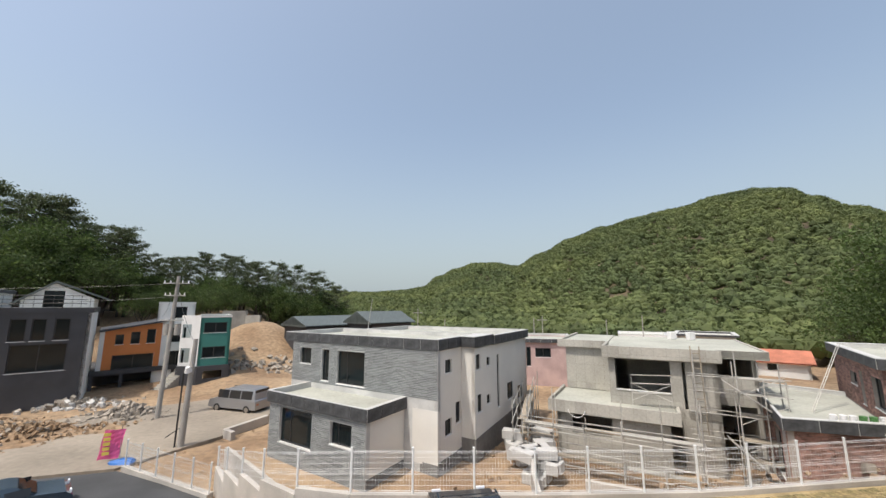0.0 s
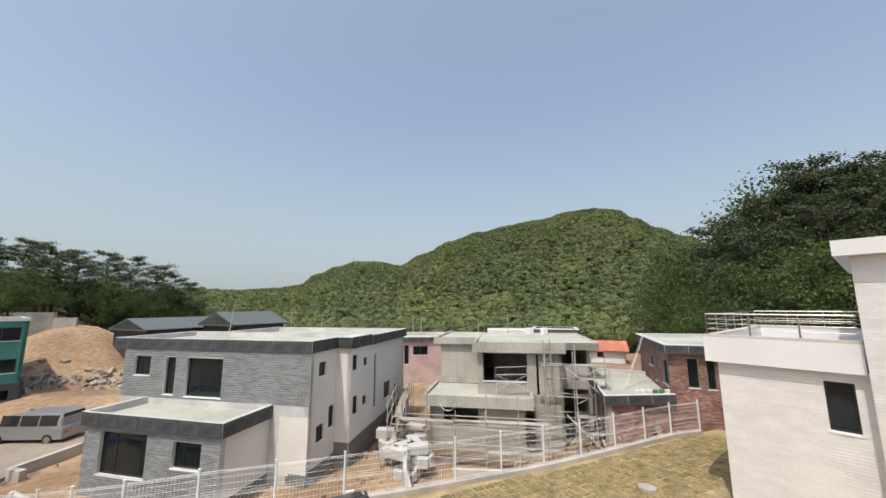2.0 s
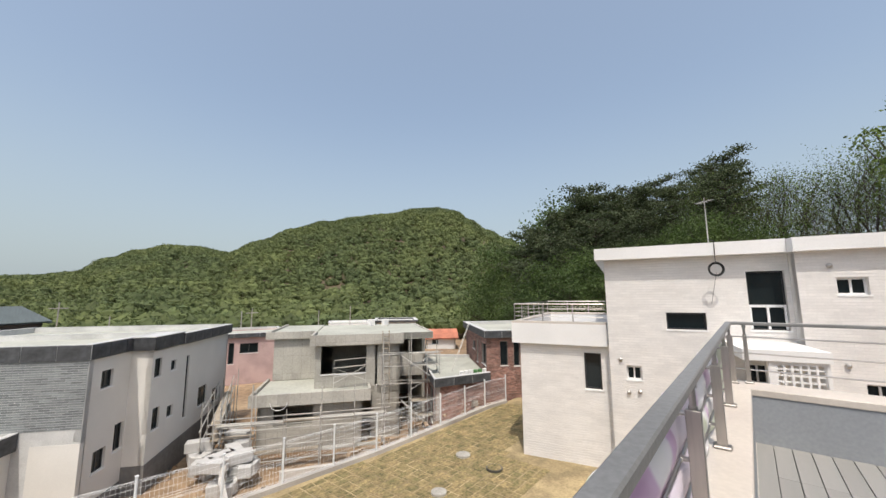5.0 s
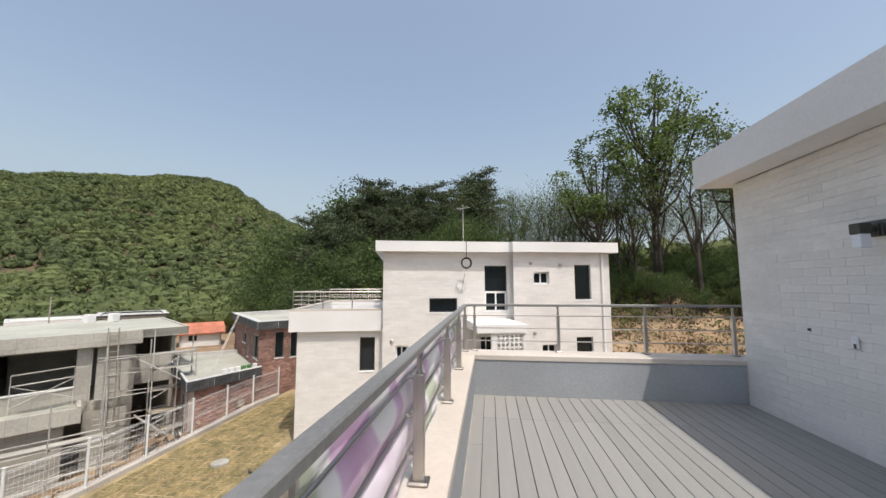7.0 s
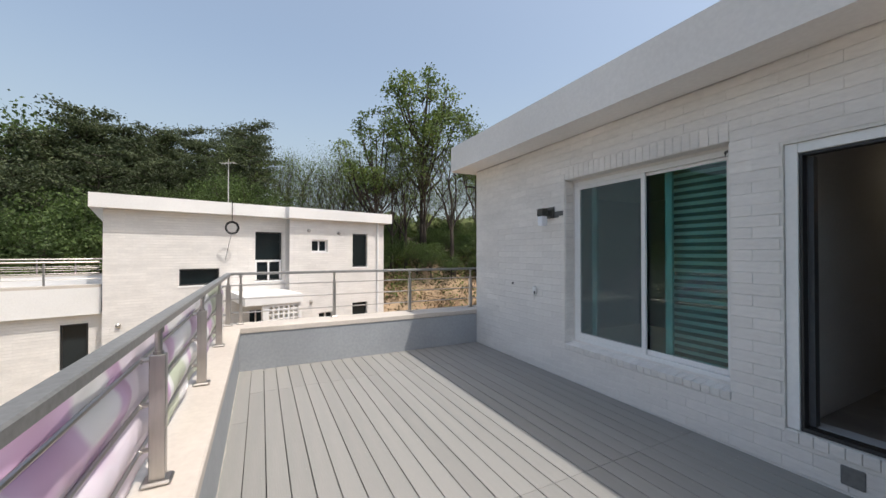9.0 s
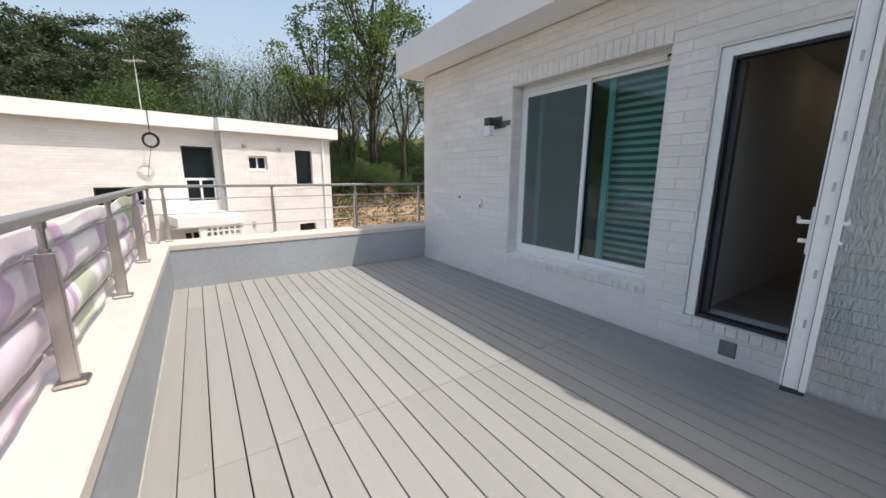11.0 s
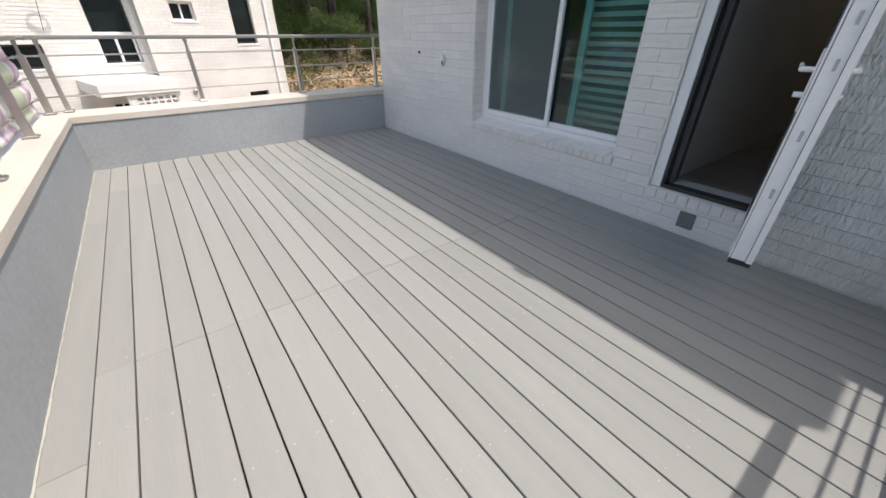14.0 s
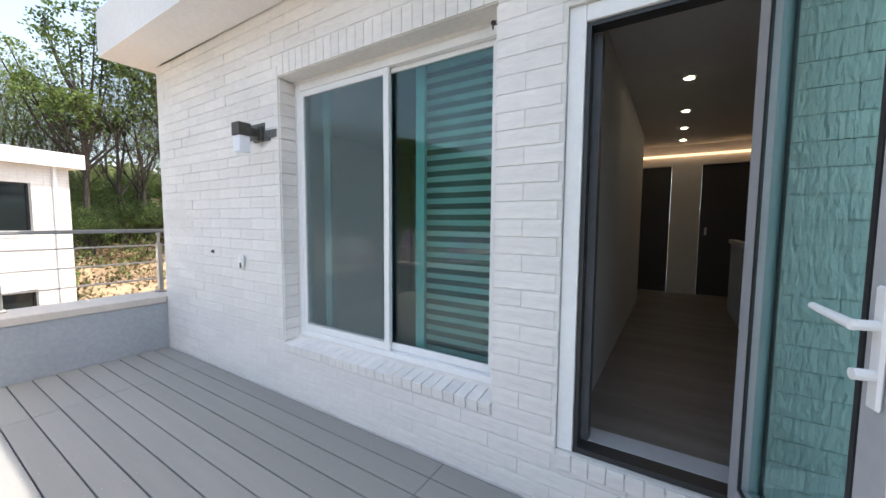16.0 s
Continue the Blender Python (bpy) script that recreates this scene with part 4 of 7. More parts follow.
    box(bm, 4.98, 5.1, -2.14, -2.0, -4.6, -0.22)
    box(bm, 4.98, 5.1, -1.998, -0.02, -4.6, -0.132)
    for k in range(7):
        box(bm, 4.03 + k * 0.16 - (0.012 if k else 0), 4.03 + k * 0.16 + 0.04, -2.14, -2.0, -1.75, -0.22)
    for k in range(10):
        box(bm, 4.03, 4.98, -2.135, -2.005, -0.34 - 0.16 * k, -0.30 - 0.16 * k)
    box(bm, 4.03, 4.98, -2.14, -2.0, -4.6, -1.75)
    bmesh.ops.transform(bm, matrix=m, verts=bm.verts)
    part("lattice_porch", bm, M_FASCIA, house, "white porch with a lattice of square openings")
    bm = bmesh.new()
    tube(bm, m @ Vector((9.0, -0.56, -4.6)), m @ Vector((9.0, -0.56, 2.86)), 0.045, 8)
    part("downpipe", bm, M_FRAME, house, "white round downpipe")
    # low terrace block
    q = (14.4, 7.65)
    l0, l1 = along(q, d, 0.30, -0.1), along(q, d, 3.75, -0.1)
    lo = [(2.42, 3.02, -1.88, -0.55)]
    wall(house, "wall", l0, l1, -4.7, -0.24, M_MORTAR_WHITE, lo, 0.25)
    wall(house, "wall", along(q, d, 0.30, -7.5), l0, -4.7, -0.24, M_MORTAR_WHITE, (), 0.25)
    cladding(house, "brick", l0, l1, -4.65, -0.25, lo, 0.34, 0.0885, None, 0.012, M_BRICK_WHITE, 0.013, head=0.004)
    cladding(house, "brick", along(q, d, 0.30, -7.5), l0, -4.65, -0.25, (), 0.34, 0.0885, None, 0.012, M_BRICK_WHITE, 0.013, head=0.004)
    window(house, l0, l1, lo[0], M_BLACK_FRAME, mullions=())
    bm = bmesh.new()
    ring = [along(q, d, 0, 0.1), along(q, d, 3.6, 0.1), along(q, d, 3.6, -7.8), along(q, d, 0, -7.8)]
    inn = [along(q, d, 0.3, -0.2), along(q, d, 3.6, -0.2), along(q, d, 3.6, -7.5), along(q, d, 0.3, -7.5)]
    for k in (3, 0, 2):
        n = (k + 1) % 4
        prism(bm, [ring[k], ring[n], inn[n], inn[k]], -0.28, 0.52)
    part("terrace_band", bm, M_FASCIA, house)
    bm = bmesh.new()
    prism(bm, inn, -0.279, 0.1)
    part("terrace_floor", bm, M_GREY_PAINT, house)
    bm = bmesh.new()
    for k in (3, 0, 2):
        n = (k + 1) % 4
        prism(bm, [ring[k], ring[n], inn[n], inn[k]], 0.52, 0.6)
    part("terrace_coping", bm, M_COPING, house)
    rail = [along(q, d, 0.1, -0.05), along(q, d, 3.55, -0.05)]
    back = [along(q, d, 0.1, -7.6), along(q, d, 3.55, -7.6)]
    bm = bmesh.new()
    for a, b in ((rail[0], rail[1]), (rail[0], back[0]), (back[0], back[1])):
        for z, r in ((1.27, 0.03), (0.78, 0.012), (0.95, 0.012), (1.1, 0.012)):
            tube(bm, (*a, z), (*b, z), r, 6)
    part("terrace_rail", bm, M_STEEL, house, "steel tube railing")
    for a, b, n in ((rail[0], rail[1], 3), (rail[0], back[0], 6), (back[0], back[1], 3)):
        for k in range(n):
            t = k / n
            c = (a[0] + (b[0] - a[0]) * t, a[1] + (b[1] - a[1]) * t)
            bm = bmesh.new()
            tube(bm, (*c, 0.6), (*c, 1.25), 0.025, 6)
            part("post", bm, M_STEEL, house)


white_house()


def grey_house():
    house = thing("grey_brick_house", (0, 0, 0), "pale grey long brick house with slate parapets and cream sides", "house")
    d = (0.779, -0.627)
    u = (0.627, 0.779)
    L = (-6.72, 28.35)
    A = along(L, d, 12.74)
    zb = -7.5
    ow = [(1.46, 2.6, -2.26, -1.2), (3.65, 4.35, -3.22, -1.22), (5.1, 7.45, -3.27, -1.23)]
    L2 = along(L, d, 0.7)
    ow2 = [(a - 0.7, b - 0.7, c, e) for a, b, c, e in ow]
    wall(house, "wall", L2, A, zb, -0.6, M_GREY_MORTAR, ow2, 0.25)
    cladding(house, "brick", L2, A, -3.42, -0.75, ow2, 0.39, 0.09, None, 0.012, M_GREY_BRICK, 0.02)
    for o in ow2:
        window(house, L2, A, o, mullions=(0.33,), depth=0.14)
    R1 = along(A, u, 2.66)
    o1 = [(0.78, 1.5, -2.13, -1.4), (0.75, 1.5, -5.43, -4.58), (1.95, 2.55, -5.05, -3.9)]
    wall(house, "wall", A, R1, -6.5, -0.6, M_RENDER, o1, 0.25)
    for o in o1:
        window(house, A, R1, o, mullions=(0.5,), depth=0.1)
    R2, R3 = along(A, u, 2.66, 0.9), along(A, u, 12.0, 0.9)
    o2 = [(0.2, 0.8, -2.15, -1.27), (1.7, 2.2, -2.1, -1.6), (3.35, 3.7, -4.95, -1.6), (0.35, 0.95, -4.6, -3.6), (1.65, 2.2, -4.4, -3.85), (5.1, 6.3, -4.86, -3.74), (7.2, 8.2, -5.23, -4.3)]
    wall(house, "wall", R2, R3, -6.1, -0.9, M_RENDER, o2, 0.25)
    for o in o2:
        window(house, R2, R3, o, mullions=() if o[1] - o[0] < 0.8 else (0.5,), depth=0.08)
    wall(house, "wall", R1, along(A, u, 2.66, 0.898), -6.4, -0.6, M_RENDER, (), 0.2)
    bm = bmesh.new()
    prism(bm, [along(A, u, 2.5, 0.05), along(A, u, 2.5, 1.02), along(A, u, 5.29, 1.02), along(A, u, 5.29, 0.05)], -0.83, -0.24)
    part("roof_band", bm, M_SLATE, house)
    bm = bmesh.new()
    prism(bm, [along(A, u, 2.46, 0.02), along(A, u, 2.46, 1.05), along(A, u, 5.29, 1.05), along(A, u, 5.29, 0.02)], -0.238, -0.2)
    part("roof_cap", bm, M_MORTAR_CAP, house)
    back = along(A, u, 12.0, -12.0)
    wall(house, "wall", R3, back, zb, -0.9, M_RENDER, (), 0.25)
    wall(house, "wall", back, L2, zb, -0.9, M_GREY_MORTAR, (), 0.25)
    bm = bmesh.new()
    prism(bm, [along(A, u, 0.03, 0.03), along(A, u, 2.63, 0.03), along(A, u, 2.63, -0.3), along(A, u, 0.03, -0.3)], zb, -6.5)
    prism(bm, [along(A, u, 2.64, 0.93), along(A, u, 12.03, 0.93), along(A, u, 12.03, 0.4), along(A, u, 2.64, 0.0)], zb, [-5.95, -5.5, -5.5, -5.95])
    part("plinth", bm, M_PLINTH, house)
    roof_with_parapet(house, [L, along(L, d, 12.7), along(A, u, 5.2), along(L, u, 5.2), ], -0.5, -0.2, 0.62, M_CONCRETE_PALE, M_SLATE, 0.1)
    roof_with_parapet(house, [along(A, u, 5.3, 1.0), along(A, u, 12.1, 1.0), along(A, u, 12.1, -11), along(A, u, 5.3, -11)][::1], -0.62, -0.28, 0.6, M_CONCRETE_PALE, M_SLATE, 0.1)
    # the low front block
    P, Q = (-6.65, 24.51), (-0.42, 19.28)
    e = (0.766, -0.643)
    v = (0.643, 0.766)
    ob = [(0.98, 3.83, -6.15, -4.25), (5.31, 6.88, -5.5, -4.38)]
    p2, q2 = along(P, e, 0.12, -0.12), along(Q, e, -0.12, -0.12)
    wall(house, "wall", p2, q2, zb, -3.9, M_GREY_MORTAR, ob, 0.25)
    cladding(house, "brick", p2, q2, zb + 0.1, -4.0, ob, 0.39, 0.09, None, 0.012, M_GREY_BRICK, 0.02)
    for o in ob:
        window(house, p2, q2, o, mullions=(0.3,), depth=0.16)
    q3 = along(q2, v, 3.1)
    wall(house, "wall", q2, q3, -6.7, -3.9, M_RENDER, (), 0.25)
    wall(house, "wall", along(q2, v, 3.0, 0.0), along(A, d, 0.0, 0.02), -6.7, -3.95, M_RENDER, (), 0.2)
    bm = bmesh.new()
    prism(bm, [along(q2, v, 0.02, 0.02), along(q2, v, 3.1, 0.02), along(q2, v, 3.1, -0.3), along(q2, v, 0.02, -0.3)], zb, -6.7)
    prism(bm, [along(q2, v, 3.05, 0.03), along(A, d, 0.0, 0.06), along(A, d, 0.0, -0.3), along(q2, v, 3.2, -0.3)], zb, -6.6)
    part("plinth", bm, M_PLINTH, house)
    roof_with_parapet(house, [P, Q, along(Q, v, 3.1), along(P, v, 4.4)], -3.75, -3.4, 0.65, M_CONCRETE_PALE, M_SLATE, 0.03)


grey_house()


# ---- the unfinished concrete house ----
def box_at(name, parent, m, b, material, label="", bevel=0.0):
    bm = bmesh.new()
    box(bm, *b, bevel)
    bmesh.ops.transform(bm, matrix=m, verts=bm.verts)
    return part(name, bm, material, parent, label)


def concrete_house():
    h = thing("concrete_house", (0, 0, 0), "unfinished two-storey bare concrete house shell with empty window openings", "house")
    d = (0.8, -0.6)
    F = (13.63, 20.87)
    zb = -7.5
    P = lambda s, off=0.0: along(F, d, s, off)
    front = [(0.15, 2.95, -3.22, -1.5), (3.5, 3.66, -4.5, -1.5)]
    wall(h, "wall", P(-0.2, -0.25), P(5.1, -0.25), -4.0, -1.35, M_FORMWORK, [(a + 0.2, b + 0.2, c, e) for a, b, c, e in front], 0.22)
    wall(h, "wall", P(-3.2, -3.24), P(-0.2, -3.24), -4.0, -1.2, M_FORMWORK, (), 0.22)
    wall(h, "wall", P(-0.2, -3.24), P(-0.2, -0.48), -4.0, -1.35, M_FORMWORK, (), 0.22)
    wall(h, "wall", P(-3.2, -10.5), P(-3.2, -3.25), -4.0, -1.2, M_FORMWORK, (), 0.22)
    wall(h, "wall", P(5.2, -2.5), P(7.2, -2.5), -4.0, -1.3, M_FORMWORK, [(0.1, 1.85, -2.5, -1.4)], 0.2)
    wall(h, "wall", P(7.2, -2.5), P(7.2, -10.5), -7.4, -1.3, M_FORMWORK, (), 0.22)
    wall(h, "wall", P(5.1, -0.25), P(5.1, -2.5), -7.4, -1.35, M_FORMWORK, (), 0.22)
    wall(h, "wall", P(7.2, -10.5), P(-3.2, -10.5), -7.4, -1.3, M_FORMWORK, [(2, 5, -3.2, -1.8)], 0.22)
    bm = bmesh.new()
    prism(bm, [P(-0.5, 0.12), P(5.3, 0.12), P(5.3, -2.0), P(7.7, -2.0), P(7.7, -10.8), P(-0.5, -10.8)], -1.38, -0.95)
    part("roof_slab", bm, M_CONCRETE_PALE, h)
    bm = bmesh.new()
    prism(bm, [P(-3.7, -3.0), P(-0.52, -3.0), P(-0.52, -10.8), P(-3.7, -10.8)], -1.2, -0.9)
    part("roof_slab", bm, M_CONCRETE_PALE, h)
    for a, b, z0, z1, off in ((P(-0.5, 0.15), P(5.3, 0.15), -1.40, -0.75, 0), (P(5.35, -2.0), P(7.7, -2.0), -1.35, -0.92, 0), (P(-3.7, -2.97), P(-0.55, -2.97), -1.24, -0.75, 0), (P(-0.5, -3.0), P(-0.5, 0.13), -1.38, -0.76, 0), (P(-3.7, -10.8), P(-3.7, -3.0), -1.22, -0.76, 0), (P(7.7, -2.0), P(7.7, -10.8), -1.34, -0.9, 0)):
        wall(h, "roof_upstand", a, b, z0, z1, M_FORMWORK, (), 0.16)
    # balcony over the ground floor
    bm = bmesh.new()
    prism(bm, [P(-3.5, 1.2), P(3.15, 1.2), P(3.15, -0.3), P(-0.1, -0.3), P(-0.1, -3.3), P(-3.5, -3.3)], -4.35, -4.04)
    part("balcony_slab", bm, M_CONCRETE_PALE, h)
    for a, b in ((P(-3.5, 1.36), P(3.2, 1.36)), (P(-3.5, -3.2), P(-3.5, 1.34)), (P(3.2, 1.34), P(3.2, -0.25))):
        wall(h, "balcony_upstand", a, b, -4.5, -3.85, M_FORMWORK, (), 0.15)
    wall(h, "wall", P(-3.1, 0.9), P(2.7, 0.9), -7.4, -4.5, M_FORMWORK, [(0.85, 3.0, -5.7, -4.66)], 0.22)
    wall(h, "wall", P(-3.1, -3.2), P(-3.1, 0.9), -7.4, -4.5, M_FORMWORK, (), 0.22)
    wall(h, "wall", P(3.3, -0.25), P(5.1, -0.25), -7.4, -4.0, M_FORMWORK, (), 0.22)
    wall(h, "inner_wall", P(-2.9, -2.6), P(4.9, -2.6), -7.4, -4.3, M_FORMWORK, (), 0.2)
    bm = bmesh.new()
    prism(bm, [P(-3.1, -0.5), P(5.0, -0.5), P(5.0, -10.4), P(-3.1, -10.4)], -4.25, -4.05)
    part("floor_slab", bm, M_CONCRETE, h)
    bm = bmesh.new()
    prism(bm, [P(0.6, -4.2), P(4.9, -4.2), P(4.9, -4.4), P(0.6, -4.4)], -4.0, -1.4)
    part("inner_wall", bm, M_CONCRETE, h)
    m, _ = wall_frame(P(0), P(1))
    for k, (b, l) in enumerate((((0.15, 2.95, 0.20, 0.30, -3.26, -3.2), "white strip"),)):
        box_at("window_board", h, m, b, M_FENCE, l)
    # roof-top units behind
    for k, (s, w) in enumerate(((2.4, 0.9), (3.6, 0.9))):
        g = thing("roof_vent_unit", (0, 0, 0), "pale box-shaped ventilation unit on the roof", "ventilation unit", "roof units")
        bm = bmesh.new()
        x, y = P(s + 1.2, -9.2)
        box(bm, x - 0.26, x + 0.26, y - 0.2, y + 0.2, -0.95, -0.38, 0.03)
        part("casing", bm, M_FASCIA, g)
    # scaffolding
    sc = thing("scaffolding", (0, 0, 0), "galvanised tube scaffolding with worn planks round the concrete house", "scaffolding")
    rng = random.Random(8)

    def pole(a, za, b, zb2, r=0.031):
        bm = bmesh.new()
        tube(bm, (*a, za), (*b, zb2), r, 5)
        part("tube", bm, M_GALV, sc)

    def plank(s0, s1, o, z, w=0.4):
        bm = bmesh.new()
        prism(bm, [P(s0, o), P(s1, o), P(s1, o - w), P(s0, o - w)], z, z + 0.05)
        part("plank", bm, M_PLANK if rng.random() < 0.5 else M_CONCRETE, sc)

    for off in (2.0, 3.0):
        for k, s in enumerate((-4.6, -2.9, -1.3, 0.5, 2.3, 3.9)):
            pole(P(s, off), zb, P(s + rng.uniform(-0.06, 0.06), off), rng.choice((-4.5, -4.0, -3.4)) if off < 2.5 else rng.choice((-4.6, -4.2, -2.9)))
        for z in (-6.7, -5.95, -5.2, -4.75):
            pole(P(-4.9, off), z + rng.uniform(-0.08, 0.08), P(4.3, off), z + rng.uniform(-0.08, 0.08))
    for s0, s1, o, z in ((-4.5, -1.3, 2.9, -4.95), (-1.3, 0.5, 2.9, -4.9), (0.5, 4.0, 2.9, -4.85), (-4.4, 0.4, 2.9, -6.4), (0.6, 3.6, 2.9, -6.45), (-4.6, -2.9, 2.4, -5.7)):
        plank(s0, s1, o, z)
    for s in (-4.6, -2.9, -1.3, 0.5, 2.3, 3.9):
        for z in (-6.5, -5.0):
            pole(P(s, 2.0), z, P(s, 3.0), z)
    for k in range(5):
        s = -4.4 - 0.35 * k
        pole(P(s, 2.6 - k * 1.9), zb, P(s, 2.6 - k * 1.9), -3.6 + rng.uniform(-0.4, 0.5))
        pole(P(s - 0.9, 2.6 - k * 1.9), zb, P(s - 0.9, 2.6 - k * 1.9), -4.0 + rng.uniform(-0.4, 0.4))
    for z in (-6.6, -5.7, -4.9, -4.1):
        pole(P(-4.4, 2.8), z, P(-6.2, -5.5), z + 0.15)
        pole(P(-5.3, 2.8), z - 0.2, P(-7.0, -5.5), z)
    for z in (-5.75, -4.95):
        bm = bmesh.new()
        prism(bm, [P(-4.5, 2.4), P(-4.95, 2.4), P(-6.6, -5), P(-6.1, -5)], z, z + 0.05)
        part("plank", bm, M_PLANK, sc)
    # tower on the right with a stair and a ladder
    for s in (3.9, 5.6, 6.6, 7.4):
        for o in (0.6, 1.5):
            pole(P(s, o), zb, P(s, o), rng.choice((-0.6, -1.2, -1.9)))
    for z in (-6.6, -5.6, -4.7, -3.6, -2.6, -1.9):
        for o in (0.6, 1.5):
            pole(P(3.6, o), z, P(7.6, o), z + rng.uniform(-0.1, 0.1), 0.02)
        plank(5.6, 7.4, 1.4, z - 0.05, 0.7)
    for k in range(4):
        pole(P(5.6, 1.5), -6.6 + 1.3 * k, P(7.4, 1.5), -5.6 + 1.3 * k, 0.018)
    for z0, z1 in ((-3.3, -2.0), (-6.3, -4.6)):
        bm = bmesh.new()
        a, b, c, e = P(5.0, 1.9), P(6.8, 1.9), P(6.8, 1.4), P(5.0, 1.4)
        v = [bm.verts.new((*q, z)) for q, z in ((a, z1), (b, z0), (c, z0), (e, z1), (a, z1 + 0.05), (b, z0 + 0.05), (c, z0 + 0.05), (e, z1 + 0.05))]
        for f in ((0, 3, 2, 1), (4, 5, 6, 7), (0, 1, 5, 4), (1, 2, 6, 5), (2, 3, 7, 6), (3, 0, 4, 7)):
            bm.faces.new([v[i] for i in f])
        part("stair_plank", bm, M_GALV, sc)
    # guard frame before the big opening
    for a, b in (((1.0, -3.9), (1.0, -2.25)), ((2.9, -3.9), (2.9, -2.15)), ((1.0, -2.25), (2.9, -2.15)), ((1.0, -2.7), (2.9, -2.6)), ((1.0, -3.2), (2.9, -3.1)), ((1.0, -3.6), (2.9, -2.65)), ((1.0, -2.7), (2.9, -3.5))):
        pole(P(a[0], 0.55), a[1], P(b[0], 0.55), b[1], 0.03 if a[0] != b[0] and abs(a[1] - b[1]) < 0.2 else 0.018)
    ld = thing("ladder", (0, 0, 0), "long pale wooden ladder leaning on the concrete roof edge", "ladder")
    for s in (3.95, 4.35):
        bm = bmesh.new()
        tube(bm, (*P(s, 0.75), -4.9), (*P(s, 0.22), -0.55), 0.03, 5)
        part("stile", bm, M_PLANK, ld)
    for k in range(11):
        t = (k + 0.5) / 11.5
        bm = bmesh.new()
        o = 0.75 - 0.53 * t
        z = -4.9 + 4.35 * t
        tube(bm, (*P(3.95, o), z), (*P(4.35, o), z), 0.02, 5)
        part("rung", bm, M_PLANK, ld)
    hose = thing("hose_loop", (0, 0, 0), "white hose hanging in a loop from the balcony edge", "hose")
    bm = bmesh.new()
    last = None
    for k in range(13):
        a = math.pi * k / 12
        q = (*P(-1.9 - 0.45 * math.cos(a), 1.42), -4.3 - 0.4 * math.sin(a))
        if last:
            tube(bm, last, q, 0.02, 5)
        last = q
    part("hose", bm, M_FENCE, hose)


def brick_house():
    h = thing("red_brick_house", (0, 0, 0), "red brick house with dark slate roof bands and lower wing", "house")
    B, C = (16.75, 14.0), (20.2, 12.55)
    d = Vector((C[0] - B[0], C[1] - B[1])).normalized()
    d = (d.x, d.y)
    n = (-d[1], d[0])
    b0 = along(B, d, 0.15, -0.15)
    b1 = along(B, d, 4.2, -0.15)
    D = (22.6, 20.7)
    zb = -7.5
    wall(h, "wall", b0, b1, zb, -3.4, M_RED_MORTAR, (), 0.25)
    cladding(h, "brick", b0, b1, -6.6, -3.5, (), 0.2, 0.067, None, 0.01, M_RED_BRICK)
    side = [(1.2, 3.0, -5.6, -3.9)]
    e0 = (22.45, 20.3)
    L = math.hypot(e0[0] - b0[0], e0[1] - b0[1])
    so = [(L - 2.6, L - 1.2, -5.9, -3.9)]
    wall(h, "wall", e0, b0, zb, -3.4, M_RED_MORTAR, so, 0.25)
    cladding(h, "brick", e0, b0, -6.6, -3.5, so, 0.2, 0.067, None, 0.01, M_RED_BRICK)
    window(h, e0, b0, so[0])
    roof_with_parapet(h, [B, C, (25.0, 17.2), D], -3.2, -2.98, 0.5, M_CONCRETE_PALE, M_SLATE, 0.05)
    K, K2, K3 = (20.25, 12.75), (25.7, 18.3), (24.0, 9.3)
    kd = Vector((K3[0] - K[0], K3[1] - K[1])).normalized()
    fo = [(0.85, 1.33, -2.66, -1.2), (1.72, 2.1, -2.7, -1.25)]
    wall(h, "wall", K, K3, zb, -0.9, M_RED_MORTAR, fo, 0.25)
    cladding(h, "brick", K, K3, -6.4, -1.0, fo, 0.2, 0.067, None, 0.01, M_RED_BRICK)
    lo = [(2.95, 4.0, -2.2, -1.6), (4.5, 5.0, -2.9, -1.4), (6.2, 7.5, -2.7, -1.4)]
    ln = math.hypot(K2[0] - K[0], K2[1] - K[1])
    wall(h, "wall", K2, K, -3.2, -0.9, M_RED_MORTAR, lo, 0.25)
    cladding(h, "brick", K2, K, -3.15, -1.0, lo, 0.2, 0.067, None, 0.01, M_RED_BRICK)
    for o in fo:
        window(h, K, K3, o, mullions=())
    for o in lo:
        window(h, K2, K, o, mullions=())
    roof_with_parapet(h, [K, K3, (30, 15), K2], -0.75, -0.5, 0.45, M_CONCRETE_PALE, M_SLATE, 0.35)
    for k in range(6):
        g = thing("paint_tin", (*along(b0, d, 1.9 + 0.33 * k, -0.35), -3.2), "open pale tin standing along the flat roof edge", "tin", "tins on the roof")
        bm = bmesh.new()
        tube(bm, (0, 0, 0), (0, 0, 0.34), 0.13, 10)
        part("can", bm, M_GREEN_PANEL if k in (3, 4) else M_FASCIA, g)
    ld = thing("roof_ladder", (0, 0, 0), "aluminium ladder leaning from the flat roof to the upper roof", "ladder")
    for s in (0, 0.4):
        bm = bmesh.new()
        tube(bm, (19.6 + s * 0.7, 15.0 + s * 0.7, -3.2), (21.9 + s * 0.7, 15.2 + s * 0.7, -0.2), 0.018, 5)
        part("stile", bm, M_GALV, ld)
    for k in range(9):
        t = (k + 0.5) / 9
        bm = bmesh.new()
        tube(bm, (19.6 + 2.3 * t, 15.0 + 0.2 * t, -3.2 + 3.0 * t), (19.88 + 2.3 * t, 15.28 + 0.2 * t, -3.2 + 3.0 * t), 0.014, 5)
        part("rung", bm, M_GALV, ld)


